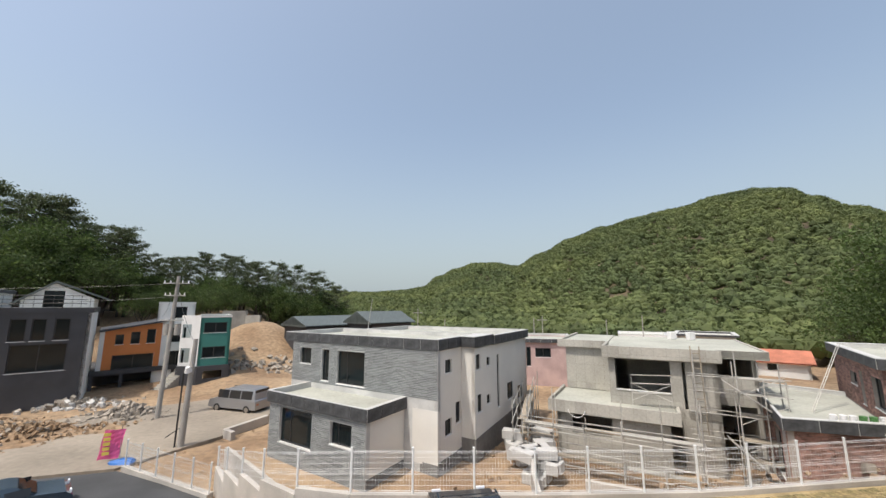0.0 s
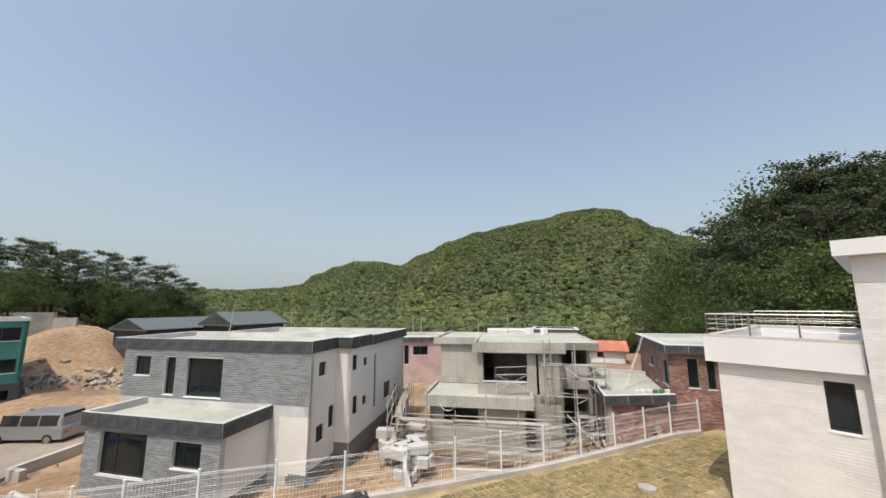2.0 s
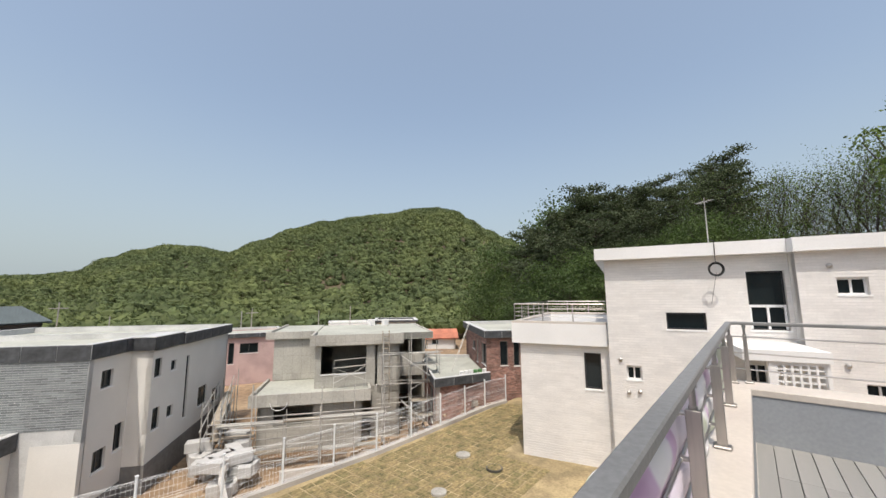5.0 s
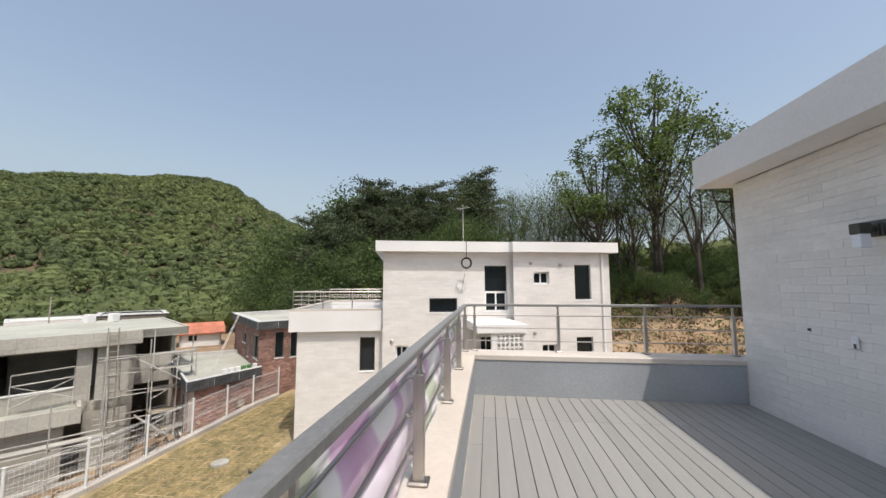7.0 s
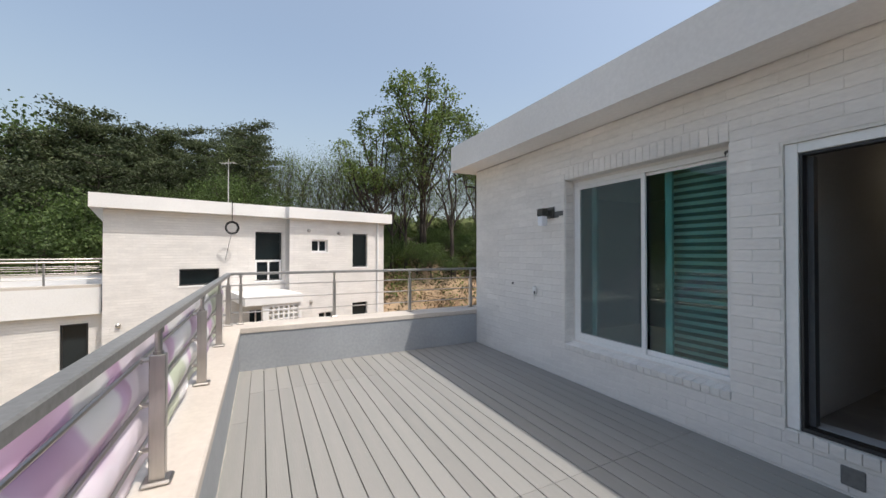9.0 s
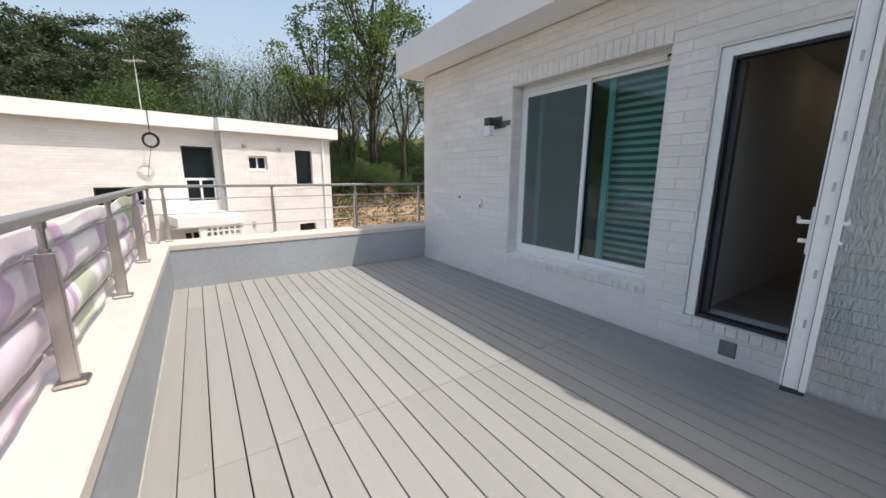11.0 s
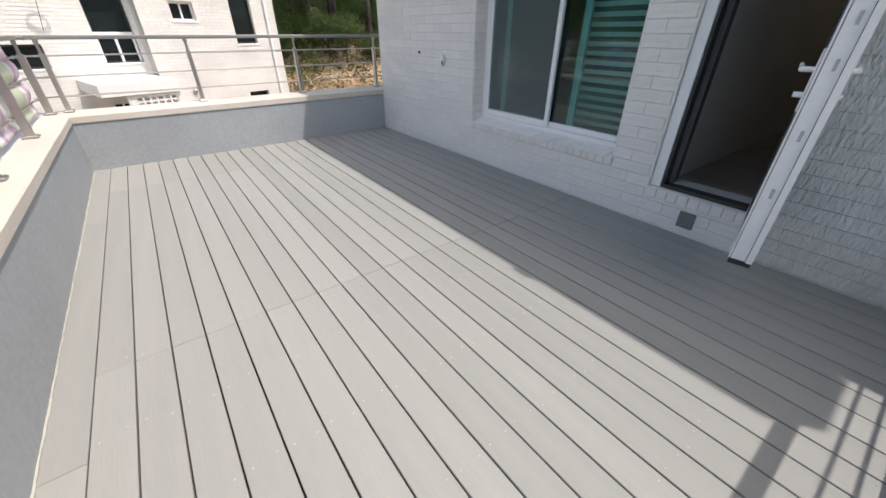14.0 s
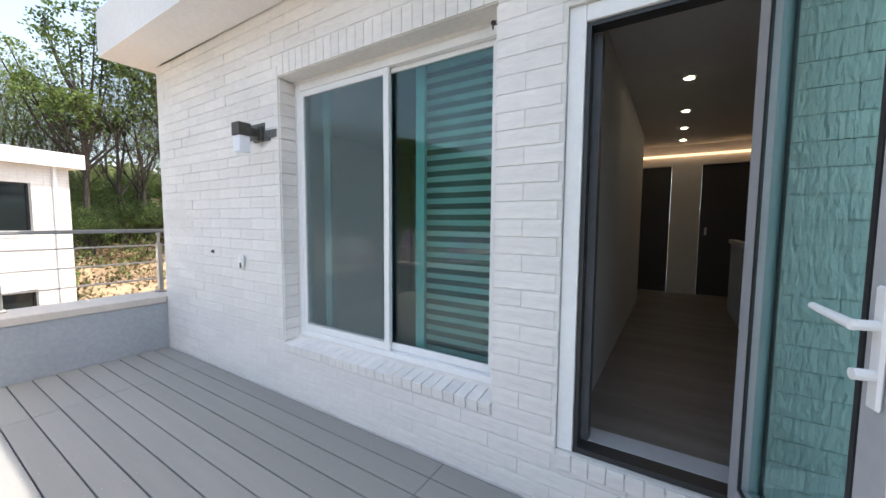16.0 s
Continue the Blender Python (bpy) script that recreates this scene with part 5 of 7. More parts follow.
concrete_house()
brick_house()
bm = bmesh.new()
tube(bm, (-1.0, 26.6, -0.5), (-0.7, 26.6, 2.1), 0.03, 6, 0.015)
part("aerial", bm, M_GALV, None, "thin grey aerial rod standing on the grey house roof", category="aerial")
rng = random.Random(33)
for k in range(14):
    x, y = rng.uniform(9.8, 20.5), rng.uniform(12.9, 15.5)
    g = thing("timber_offcut", (x, y, -7.15), "pale timber offcut lying on the bare earth beside the house", "timber", "timber offcuts", rz=rng.uniform(0, 3))
    bm = bmesh.new()
    box(bm, -rng.uniform(0.3, 0.9), rng.uniform(0.3, 0.9), -0.05, 0.05, 0, 0.07, 0.005)
    part("plank", bm, M_PLANK, g)
for k, (x, y, top) in enumerate(((4.9, 60, 1.2), (9.6, 62, -0.6), (20.5, 50, -0.1), (22.6, 52, 0.2), (29, 46, -0.2), (33.5, 45, 0.3))):
    g = thing("distant_pole", (x, y, -7.3), "thin pale pole standing between the far houses", "pole", "far poles")
    bm = bmesh.new()
    tube(bm, (0, 0, 0), (0, 0, top + 7.3), 0.09, 6, 0.06)
    part("shaft", bm, M_POLE, g)
    if k in (0, 3):
        bm = bmesh.new()
        box(bm, -0.8, 0.8, -0.05, 0.05, top + 6.6, top + 6.7)
        part("crossarm", bm, M_POLE, g)


def distant_house(name, label, p, q, depth, z0, z1, wmat, band=None, bandmat=None, openings=(), gable=0.0, overhang=0.2, end_mat=None):
    """A house seen from afar: four walls, roof, and real openings with windows in the wall from p to q."""
    h = thing(name, (0, 0, 0), label, "house")
    dd = Vector((q[0] - p[0], q[1] - p[1]))
    ln = dd.length
    d = (dd.x / ln, dd.y / ln)
    r, s = along(q, d, 0, -depth), along(p, d, 0, -depth)
    wall(h, "wall", p, q, z0, z1, wmat, openings, 0.25)
    wall(h, "wall", q, r, z0, z1, end_mat or wmat, (), 0.25)
    wall(h, "wall", r, s, z0, z1, wmat, (), 0.25)
    wall(h, "wall", s, p, z0, z1, wmat, (), 0.25)
    for o in openings:
        window(h, p, q, o, mullions=(0.5,) if o[1] - o[0] > 1.2 else (), bar=0.08)
    if gable:
        bm = bmesh.new()
        a = [along(p, d, -overhang, overhang), along(q, d, overhang, overhang), along(q, d, overhang, -depth - overhang), along(p, d, -overhang, -depth - overhang)]
        m1, m2 = ((a[0][0] + a[3][0]) / 2, (a[0][1] + a[3][1]) / 2), ((a[1][0] + a[2][0]) / 2, (a[1][1] + a[2][1]) / 2)
        for dz in (0.0, 0.15):
            v = [bm.verts.new((*c, z1 + dz)) for c in a] + [bm.verts.new((*c, z1 + gable + dz)) for c in (m1, m2)]
            for f in ((0, 1, 5, 4), (2, 3, 4, 5), (0, 4, 3), (1, 2, 5)):
                bm.faces.new([v[i] for i in f])
        part("roof", bm, bandmat or M_ROOF_GREY, h)
    else:
        roof_with_parapet(h, [p, q, r, s], z1 - 0.1, z1 + 0.25, band or 0.45, M_CONCRETE_PALE, bandmat or M_SLATE, overhang)
    return h


# the houses across the road
def left_houses():
    # charcoal house with a white gable on top
    h = distant_house("charcoal_house", "two-storey charcoal clad house with framed windows and a roof terrace", (-41.0, 30.5), (-27.3, 39.2), 9, -7.3, 1.3, M_CHARCOAL, 0.5, M_CHARCOAL,
                      [(3.5, 9.6, -4.0, -1.7), (11.4, 14.9, -4.0, -1.65), (8.2, 9.2, -1.36, 0.55), (11.2, 12.2, -1.36, 0.55), (12.5, 13.4, -1.36, 0.55), (13.9, 14.9, -1.36, 0.55)], overhang=0.15, end_mat=M_WHITE_PAINT)
    d = Vector((13.7, 8.7)).normalized()
    g = thing("white_gable_room", (0, 0, 0), "white gabled attic room with a dark roof on the charcoal house", "house")
    m, _ = wall_frame(along((-41.0, 30.5), d, 0, -2.5), along((-41.0, 30.5), d, 16.2, -2.5))

    def upright(name, outline, y0, y1, material):
        """A slab on an upright outline along the front of the house."""
        bm = bmesh.new()
        prism(bm, outline, -y1, -y0)
        bmesh.ops.transform(bm, matrix=m @ Matrix.Rotation(radians(90), 4, "X"), verts=bm.verts)
        part(name, bm, material, g)

    for name, outline, y0, y1, material in (
            ("gable_wall", [(11.2, 1.5), (12.6, 1.5), (12.6, 3.5), (11.2, 2.2)], 0.0, 0.25, M_WHITE_PAINT),
            ("gable_wall", [(14.0, 1.5), (16.1, 1.5), (16.1, 2.4), (14.0, 3.45)], 0.0, 0.25, M_WHITE_PAINT),
            ("gable_wall", [(12.6, 3.12), (14.0, 3.12), (14.0, 3.45), (13.35, 3.8), (12.6, 3.5)], 0.0, 0.25, M_WHITE_PAINT),
            ("glazed_door", [(12.6, 1.5), (14.0, 1.5), (14.0, 3.12), (12.6, 3.12)], 0.12, 0.2, M_GLASS_DARK),
            ("side_wall", [(15.85, 1.5), (16.1, 1.5), (16.1, 2.38), (15.85, 2.5)], 0.26, 6.4, M_WHITE_PAINT),
            ("side_wall", [(11.2, 1.5), (11.45, 1.5), (11.45, 2.4), (11.2, 2.2)], 0.26, 6.4, M_WHITE_PAINT),
            ("roof", [(10.6, 1.72), (13.35, 3.86), (17.2, 2.2), (17.2, 2.38), (13.35, 4.06), (10.6, 1.92)], -0.35, 6.6, M_ROOF_GREY)):
        upright(name, outline, y0, y1, material)
    g = distant_house("white_roof_room", "low white flat-roofed attic room on the charcoal house", along((-41.0, 30.5), d, 2.0, -2.5), along((-41.0, 30.5), d, 9.9, -2.5), 5, 1.45, 2.9, M_WHITE_PAINT, 0.3, M_CHARCOAL, [(5.0, 6.4, 1.6, 2.5)])
    bm = bmesh.new()
    for z in (1.9, 2.25, 2.6):
        tube(bm, (*along((-41.0, 30.5), d, 1, 0.1), z), (*along((-41.0, 30.5), d, 15.8, 0.1), z), 0.03, 4)
    for k in range(26):
        tube(bm, (*along((-41.0, 30.5), d, 1 + 0.6 * k, 0.1), 1.5), (*along((-41.0, 30.5), d, 1 + 0.6 * k, 0.1), 2.6), 0.02, 4)
    part("roof_rail", bm, M_BLACK_FRAME, h, "thin black railing")
    # orange house: white frame, charcoal base, sloping roof line
    p, q = (-30.2, 45.4), (-25.9, 48.3)
    h = thing("orange_house", (0, 0, 0), "orange rendered house in a white frame over a charcoal ground floor", "house")
    dd = Vector((q[0] - p[0], q[1] - p[1]))
    ln = dd.length
    d = (dd.x / ln, dd.y / ln)
    ops = [(0.8, 4.4, -5.2, -3.7), (0.9, 1.6, -2.55, -1.47), (2.2, 3.0, -2.55, -1.23), (3.6, 4.4, -2.55, -0.98)]
    m, _ = wall_frame(p, q)
    wall(h, "wall", p, q, -5.6, -0.9, M_ORANGE, ops, 0.25)
    for o in ops:
        window(h, p, q, o, mullions=(0.5,) if o[1] - o[0] > 2 else (), bar=0.07)
    bm = bmesh.new()
    prism(bm, [along(p, d, -0.4, 0.25), along(p, d, 0, 0.25), along(p, d, 0, -9), along(p, d, -0.4, -9)], -5.4, -1.15)
    prism(bm, [along(p, d, ln, 0.25), along(p, d, ln + 0.5, 0.25), along(p, d, ln + 0.5, -9), along(p, d, ln, -9)], -5.4, -0.05)
    part("side_wall", bm, M_WHITE_PAINT, h)
    bm = bmesh.new()
    prism(bm, [along(p, d, 0, 0.0), along(p, d, ln, 0.0), along(p, d, ln, -0.2), along(p, d, 0, -0.2)], -0.9, [-0.89, -0.25, -0.25, -0.89])
    part("upper_wall", bm, M_ORANGE, h)
    bm = bmesh.new()
    prism(bm, [along(p, d, -0.5, 0.4), along(p, d, ln + 0.6, 0.4), along(p, d, ln + 0.6, -9), along(p, d, -0.5, -9)], -1.4, [-1.0, 0.12, 0.12, -1.0])
    for v in bm.verts:
        if v.co.z < -1.3:
            s = (Vector((v.co.x, v.co.y)) - Vector(p)).dot(Vector(d))
            v.co.z = -1.15 + (s + 0.5) / (ln + 1.1) * 1.12
    part("roof", bm, M_CHARCOAL, h)
    bm = bmesh.new()
    prism(bm, [along(p, d, -1.0, 0.3), along(p, d, ln + 1.4, 0.3), along(p, d, ln + 1.4, -9), along(p, d, -1.0, -9)], -5.7, -5.2)
    for s in (-0.8, 1.6, ln + 1.0):
        prism(bm, [along(p, d, s, 0.2), along(p, d, s + 0.3, 0.2), along(p, d, s + 0.3, -0.2), along(p, d, s, -0.2)], -8, -5.7)
    prism(bm, [along(p, d, -1.0, -3), along(p, d, ln + 1.4, -3), along(p, d, ln + 1.4, -3.2), along(p, d, -1.0, -3.2)], -8, -5.7)
    part("base", bm, M_CHARCOAL, h)
    # white middle block and teal house
    distant_house("white_block_house", "narrow white rendered house block with a dark balcony", (-26.6, 47.9), (-23.4, 49.6), 8, -7.6, 1.9, M_WHITE_PAINT, 0.3, M_WHITE_PAINT, [(1.6, 2.8, 0.2, 1.6), (1.4, 2.9, -2.6, -0.9), (1.4, 2.9, -5.4, -3.6)], overhang=0.05)
    p, q = (-20.6, 45.3), (-17.9, 46.6)
    h = distant_house("teal_house", "teal and white rendered house over a charcoal ground floor", p, q, 9, -5.0, 0.35, M_TEAL, 0.25, M_FASCIA, [(0.35, 2.6, -1.35, -0.2), (0.35, 2.6, -4.1, -2.9)], overhang=0.12)
    dd = Vector((q[0] - p[0], q[1] - p[1])).normalized()
    wall(h, "side_wall", (-22.9, 45.9), along(p, dd, -0.02), -5.0, 0.6, M_WHITE_PAINT, [(0.2, 1.3, -4.6, -3.0), (0.2, 1.3, -1.9, -0.4)], 0.2)
    wall(h, "base_wall", (-22.9, 45.6), along(p, dd, 0, 0.3), -7.9, -4.95, M_CHARCOAL, (), 0.25)
    wall(h, "base_wall", along(p, dd, 0, 0.3), along(q, dd, 0.2, 0.3), -7.9, -4.95, M_CHARCOAL, [(0.6, 2.4, -6.3, -5.5)], 0.25)
    wall(h, "base_wall", along(q, dd, 0.2, 0.3), along(q, dd, 0.2, -9), -7.9, -4.95, M_CHARCOAL, (), 0.25)
    for k in range(9):
        bm = bmesh.new()
        prism(bm, [(-24.6 + 0.12 * k, 44.2 + 0.25 * k), (-23.2 + 0.12 * k, 43.6 + 0.25 * k), (-23.0 + 0.12 * k, 44.0 + 0.25 * k), (-24.4 + 0.12 * k, 44.6 + 0.25 * k)], -8, -7.3 + 0.2 * k)
        part("step", bm, M_CONCRETE, h)


left_houses()
distant_house("pink_brick_house", "pale pink brick house with slate roof bands and dark windows", (15.4, 41.4), (20.6, 39.3), 8, -7.5, -2.3, M_PINK, 0.45, M_SLATE, [(0.6, 1.1, -5.1, -3.0), (1.6, 3.3, -4.1, -3.1)], overhang=0.3)
distant_house("grey_gable_house", "low dark house with a grey standing-seam gable roof", (-11.1, 54.9), (-2.9, 61.8), 7, -7, -1.3, M_CHARCOAL, None, M_ROOF_GREY, [(2, 3.5, -3, -2)], gable=1.3, overhang=0.5)
distant_house("grey_gable_house", "low dark house with a grey standing-seam gable roof", (-1.9, 50.0), (3.5, 54.2), 6, -7, -0.75, M_CHARCOAL, None, M_ROOF_GREY, [(3, 5, -3, -2)], gable=1.5, overhang=0.5)
distant_house("white_far_house", "low white far house with a flat grey roof", (34.5, 51.8), (40.0, 48.2), 7, -7.3, -2.8, M_WHITE_PAINT, 0.4, M_FASCIA, [(1, 2.2, -4.6, -3.4)])
distant_house("white_far_house", "small white far house with a dark overhanging roof", (40.5, 47.6), (45.3, 43.2), 7, -7.3, -2.5, M_WHITE_PAINT, 0.3, M_CHARCOAL, [(1, 1.6, -4.2, -3.2), (2, 2.6, -4.2, -3.2), (3.4, 5.4, -4.8, -3.0)], overhang=0.6)
distant_house("terracotta_roof_house", "far house under an orange terracotta roof", (47.2, 42.5), (50.6, 38.9), 5, -7.3, -5.5, M_WHITE_PAINT, None, M_TERRACOTTA, [(1, 2, -6.4, -5.6)], gable=1.3, overhang=0.5)


# ---- fences and low walls ----
FENCE_POSTS = [(20.25, 11.5), (18.46, 11.78), (16.62, 11.8), (14.68, 11.82), (12.72, 11.84), (10.83, 11.9), (9.0, 12.1), (7.2, 12.3), (5.45, 12.5), (3.46, 12.8), (1.46, 13.08), (-0.55, 13.4), (-2.4, 14.1), (-3.9, 15.4), (-5.2, 17.0), (-6.4, 18.6), (-7.5, 20.4)]


def mesh_fence(name, posts, base, height, label):
    g = thing(name, (0, 0, 0), label, "fence")
    bm = bmesh.new()
    tube(bm, (0, 0, 0), (0, 0, height + 0.1), 0.035, 8)
    box(bm, -0.04, 0.04, -0.04, 0.04, height + 0.1, height + 0.12)
    me = mesh_of("post", bm, M_FENCE)
    for k, (p, q) in enumerate(zip(posts, posts[1:] + [None])):
        z = base(p)
        share("post", me, (*p, z), g)
        if not q:
            break
        z2 = base(q)
        bm = bmesh.new()
        a, b = Vector((*p, z)), Vector((*q, z2))
        L = (b - a).length
        n = max(2, int(L / 0.1))
        for j in range(1, n):
            c = a.lerp(b, j / n)
            tube(bm, c + Vector((0, 0, 0.05)), c + Vector((0, 0, height)), 0.0028, 3)
        side = Vector((b.y - a.y, a.x - b.x, 0)).normalized() * 0.02
        m = 7
        for j in range(m + 1):
            h = 0.07 + (height - 0.1) * j / m
            o = side if j in (0, m, m - 1, 1) else side * 0
            tube(bm, a + Vector((0, 0, h)) + o, b + Vector((0, 0, h)) + o, 0.004, 3)
        for h in (0.07, height * 0.5, height - 0.03):
            for o in (-0.03, 0.03):
                tube(bm, a + side * o * 50 * 0.02 + Vector((0, 0, h + o)), b + side * o * 50 * 0.02 + Vector((0, 0, h + o)), 0.005, 3)
        part("mesh_panel", bm, M_FENCE, g)


mesh_fence("boundary_fence", FENCE_POSTS, lambda p: -4.45 if p[0] > -1 else -4.45 - 0.33 * max(0, p[1] - 13.4) * 0.9, 1.3, "white welded wire mesh fence on a low concrete kerb")
mesh_fence("road_fence", [(-13.3, 23.3), (-12.1, 22.5), (-10.9, 21.7), (-9.7, 20.9), (-8.5, 20.2), (-7.4, 19.5)], lambda p: -6.85, 1.25, "white wire mesh fence along the asphalt road edge")
for k, (p, q) in enumerate(zip(FENCE_POSTS, FENCE_POSTS[1:])):
    d = Vector((q[0] - p[0], q[1] - p[1])).normalized()
    zt = -4.45 if p[0] > 0 else -4.45 - 0.3 * max(0, min(p[1], q[1]) - 13.4)
    bm = bmesh.new()
    prism(bm, [along(p, d, 0, 0.1), along(q, d, 0, 0.1), along(q, d, 0, -0.1), along(p, d, 0, -0.1)], -7.4, zt + 0.01)
    part("fence_kerb", bm, M_BLOCK, None, kind="structure")
bm = bmesh.new()
prism(bm, [(-13.5, 23.3), (-13.35, 23.5), (-7.3, 19.7), (-7.45, 19.4)], -7.2, -6.83)
part("road_kerb", bm, M_BLOCK, None, kind="structure")


def low_wall(points, z0, z1, t=0.2):
    for p, q in zip(points, points[1:]):
        d = Vector((q[0] - p[0], q[1] - p[1])).normalized()
        bm = bmesh.new()
        prism(bm, [along(p, d, 0, t / 2), along(q, d, 0, t / 2), along(q, d, 0, -t / 2), along(p, d, 0, -t / 2)], z0, z1)
        part("low_wall", bm, M_BLOCK, None, kind="structure")


low_wall([(9.0, 16.0), (12, 14.2), (17, 13.4), (19, 12.6)], -7.3, -5.75)
low_wall([(8.8, 21.0), (7.3, 17.6), (6.6, 15.0)], -7.3, -5.9)
low_wall([(-8.6, 31.3), (-10.4, 28.3), (-9.6, 27.6)], -7.3, -6.65, 0.3)
low_wall([(-8.0, 22.6), (-6.0, 20.2), (-3.6, 17.2), (-1.6, 15.2)], -7.3, -5.9)
bm = bmesh.new()
prism(bm, [(-25.5, 62), (-22.5, 63.2), (-22.5, 64), (-25.5, 63)], -2.0, 0.9)
prism(bm, [(-22.5, 63.2), (-20.2, 62.8), (-20.2, 63.4), (-22.5, 64)], -2.0, 0.2)
part("retaining_wall", bm, M_CONCRETE, None, kind="structure")


# ---- poles, banner, vehicles ----
def utility_pole(x, y, z0, z1, r, label, arms):
    g = thing("utility_pole", (x, y, z0), label, "utility pole", "utility poles")
    bm = bmesh.new()
    tube(bm, (0, 0, -0.3), (0.35 if arms else 0.2, 0.2, z1 - z0), r, 12, r * 0.65)
    part("shaft", bm, M_POLE, g)
    for h, w in arms:
        bm = bmesh.new()
        dx = 0.35 * h / (z1 - z0)
        box(bm, -w + dx, w + dx, -0.04, 0.04, h - 0.04, h + 0.04)
        part("crossarm", bm, M_GALV, g)
        for s in (-0.9, -0.45, 0.45, 0.9):
            bm = bmesh.new()
            tube(bm, (s * w + dx, 0, h + 0.04), (s * w + dx, 0, h + 0.22), 0.05, 8, 0.03)
            part("insulator", bm, M_FASCIA, g)
    return g


g = utility_pole(-17.3, 33.0, -7.1, 4.1, 0.19, "tall grey concrete utility pole with crossarms and transformer", ((10.6, 1.0), (9.6, 0.8), (7.6, 0.9)))
for dx in (-0.35, 0.45):
    bm = bmesh.new()
    tube(bm, (0.2 + dx, 0.25, 6.4), (0.2 + dx, 0.25, 7.3), 0.24, 12)
    part("transformer", bm, M_POLE, g)
g = utility_pole(-12.2, 26.4, -7.1, -0.5, 0.2, "short dark concrete pole with hanging cables", ())
bm = bmesh.new()
tube(bm, (0.1, -0.15, 4.6), (0.12, -0.3, 4.9), 0.22, 10, 0.12)
part("junction_box", bm, M_FASCIA, g)
bm = bmesh.new()
tube(bm, (-0.28, -0.1, 0.1), (-0.18, -0.1, 4.5), 0.05, 8)
tube(bm, (-1.0, 0.2, 0.6), (-0.1, 0.0, 1.2), 0.03, 6)
part("cable_duct", bm, M_TYRE, g)


def cable(a, b, sag, label="thin black overhead cable"):
    bm = bmesh.new()
    last = None
    for k in range(13):
        t = k / 12
        q = Vector(a).lerp(Vector(b), t) - Vector((0, 0, sag * 4 * t * (1 - t)))
        if last:
            tube(bm, last, q, 0.012, 4)
        last = q
    part("cable", bm, M_BLACK_FRAME, None, label, category="cable")


cable((-17.0, 33.2, 3.4), (-12.0, 26.5, -0.8), 0.4)
cable((-17.2, 33.0, 2.4), (-26.0, 47.5, 0.6), 0.5)
cable((-16.9, 33.3, 3.5), (-60, 20, 4.5), 1.2)
cable((-16.9, 33.3, 2.4), (-60, 21, 3.4), 1.2)

g = thing("street_banner", (-15.1, 24.6, -7.05), "pink and yellow upright banner flag on a thin pole", "banner")
bm = bmesh.new()
tube(bm, (0.62, 0, 0), (0.55, 0, 2.0), 0.02, 6)
part("pole", bm, M_STEEL, g)
bm = bmesh.new()
vs = [[bm.verts.new((-0.42 + i * 0.16 + 0.03 * j, 0.06 * math.sin(i + j), 0.15 + 0.22 * j)) for i in range(7)] for j in range(8)]
for a, b in zip(vs, vs[1:]):
    for i in range(6):
        bm.faces.new((a[i], a[i + 1], b[i + 1], b[i]))
ob = part("cloth", bm, M_PINK_BANNER, g)
ob.modifiers.new("thickness", "SOLIDIFY").thickness = 0.004
bm = bmesh.new()
for k in range(5):
    box(bm, -0.2, 0.12, -0.10, -0.085, 0.4 + 0.25 * k, 0.57 + 0.25 * k)
part("printed_marks", bm, M_YELLOW, g, "yellow printed marks")
g.rotation_euler[2] = radians(15)
bm = bmesh.new()
bmesh.ops.create_icosphere(bm, subdivisions=2, radius=0.5)
for v in bm.verts:
    v.co = Vector((v.co.x * 1.5, v.co.y * 0.8, max(0, v.co.z) * 0.5)) * (1 + 0.3 * noise.noise(v.co * 3))
ob = part("plastic_sheet", bm, M_BLUE, None, "crumpled blue plastic sheet on the road edge", category="plastic sheet")
ob.location = (-14.0, 24.3, -7.02)


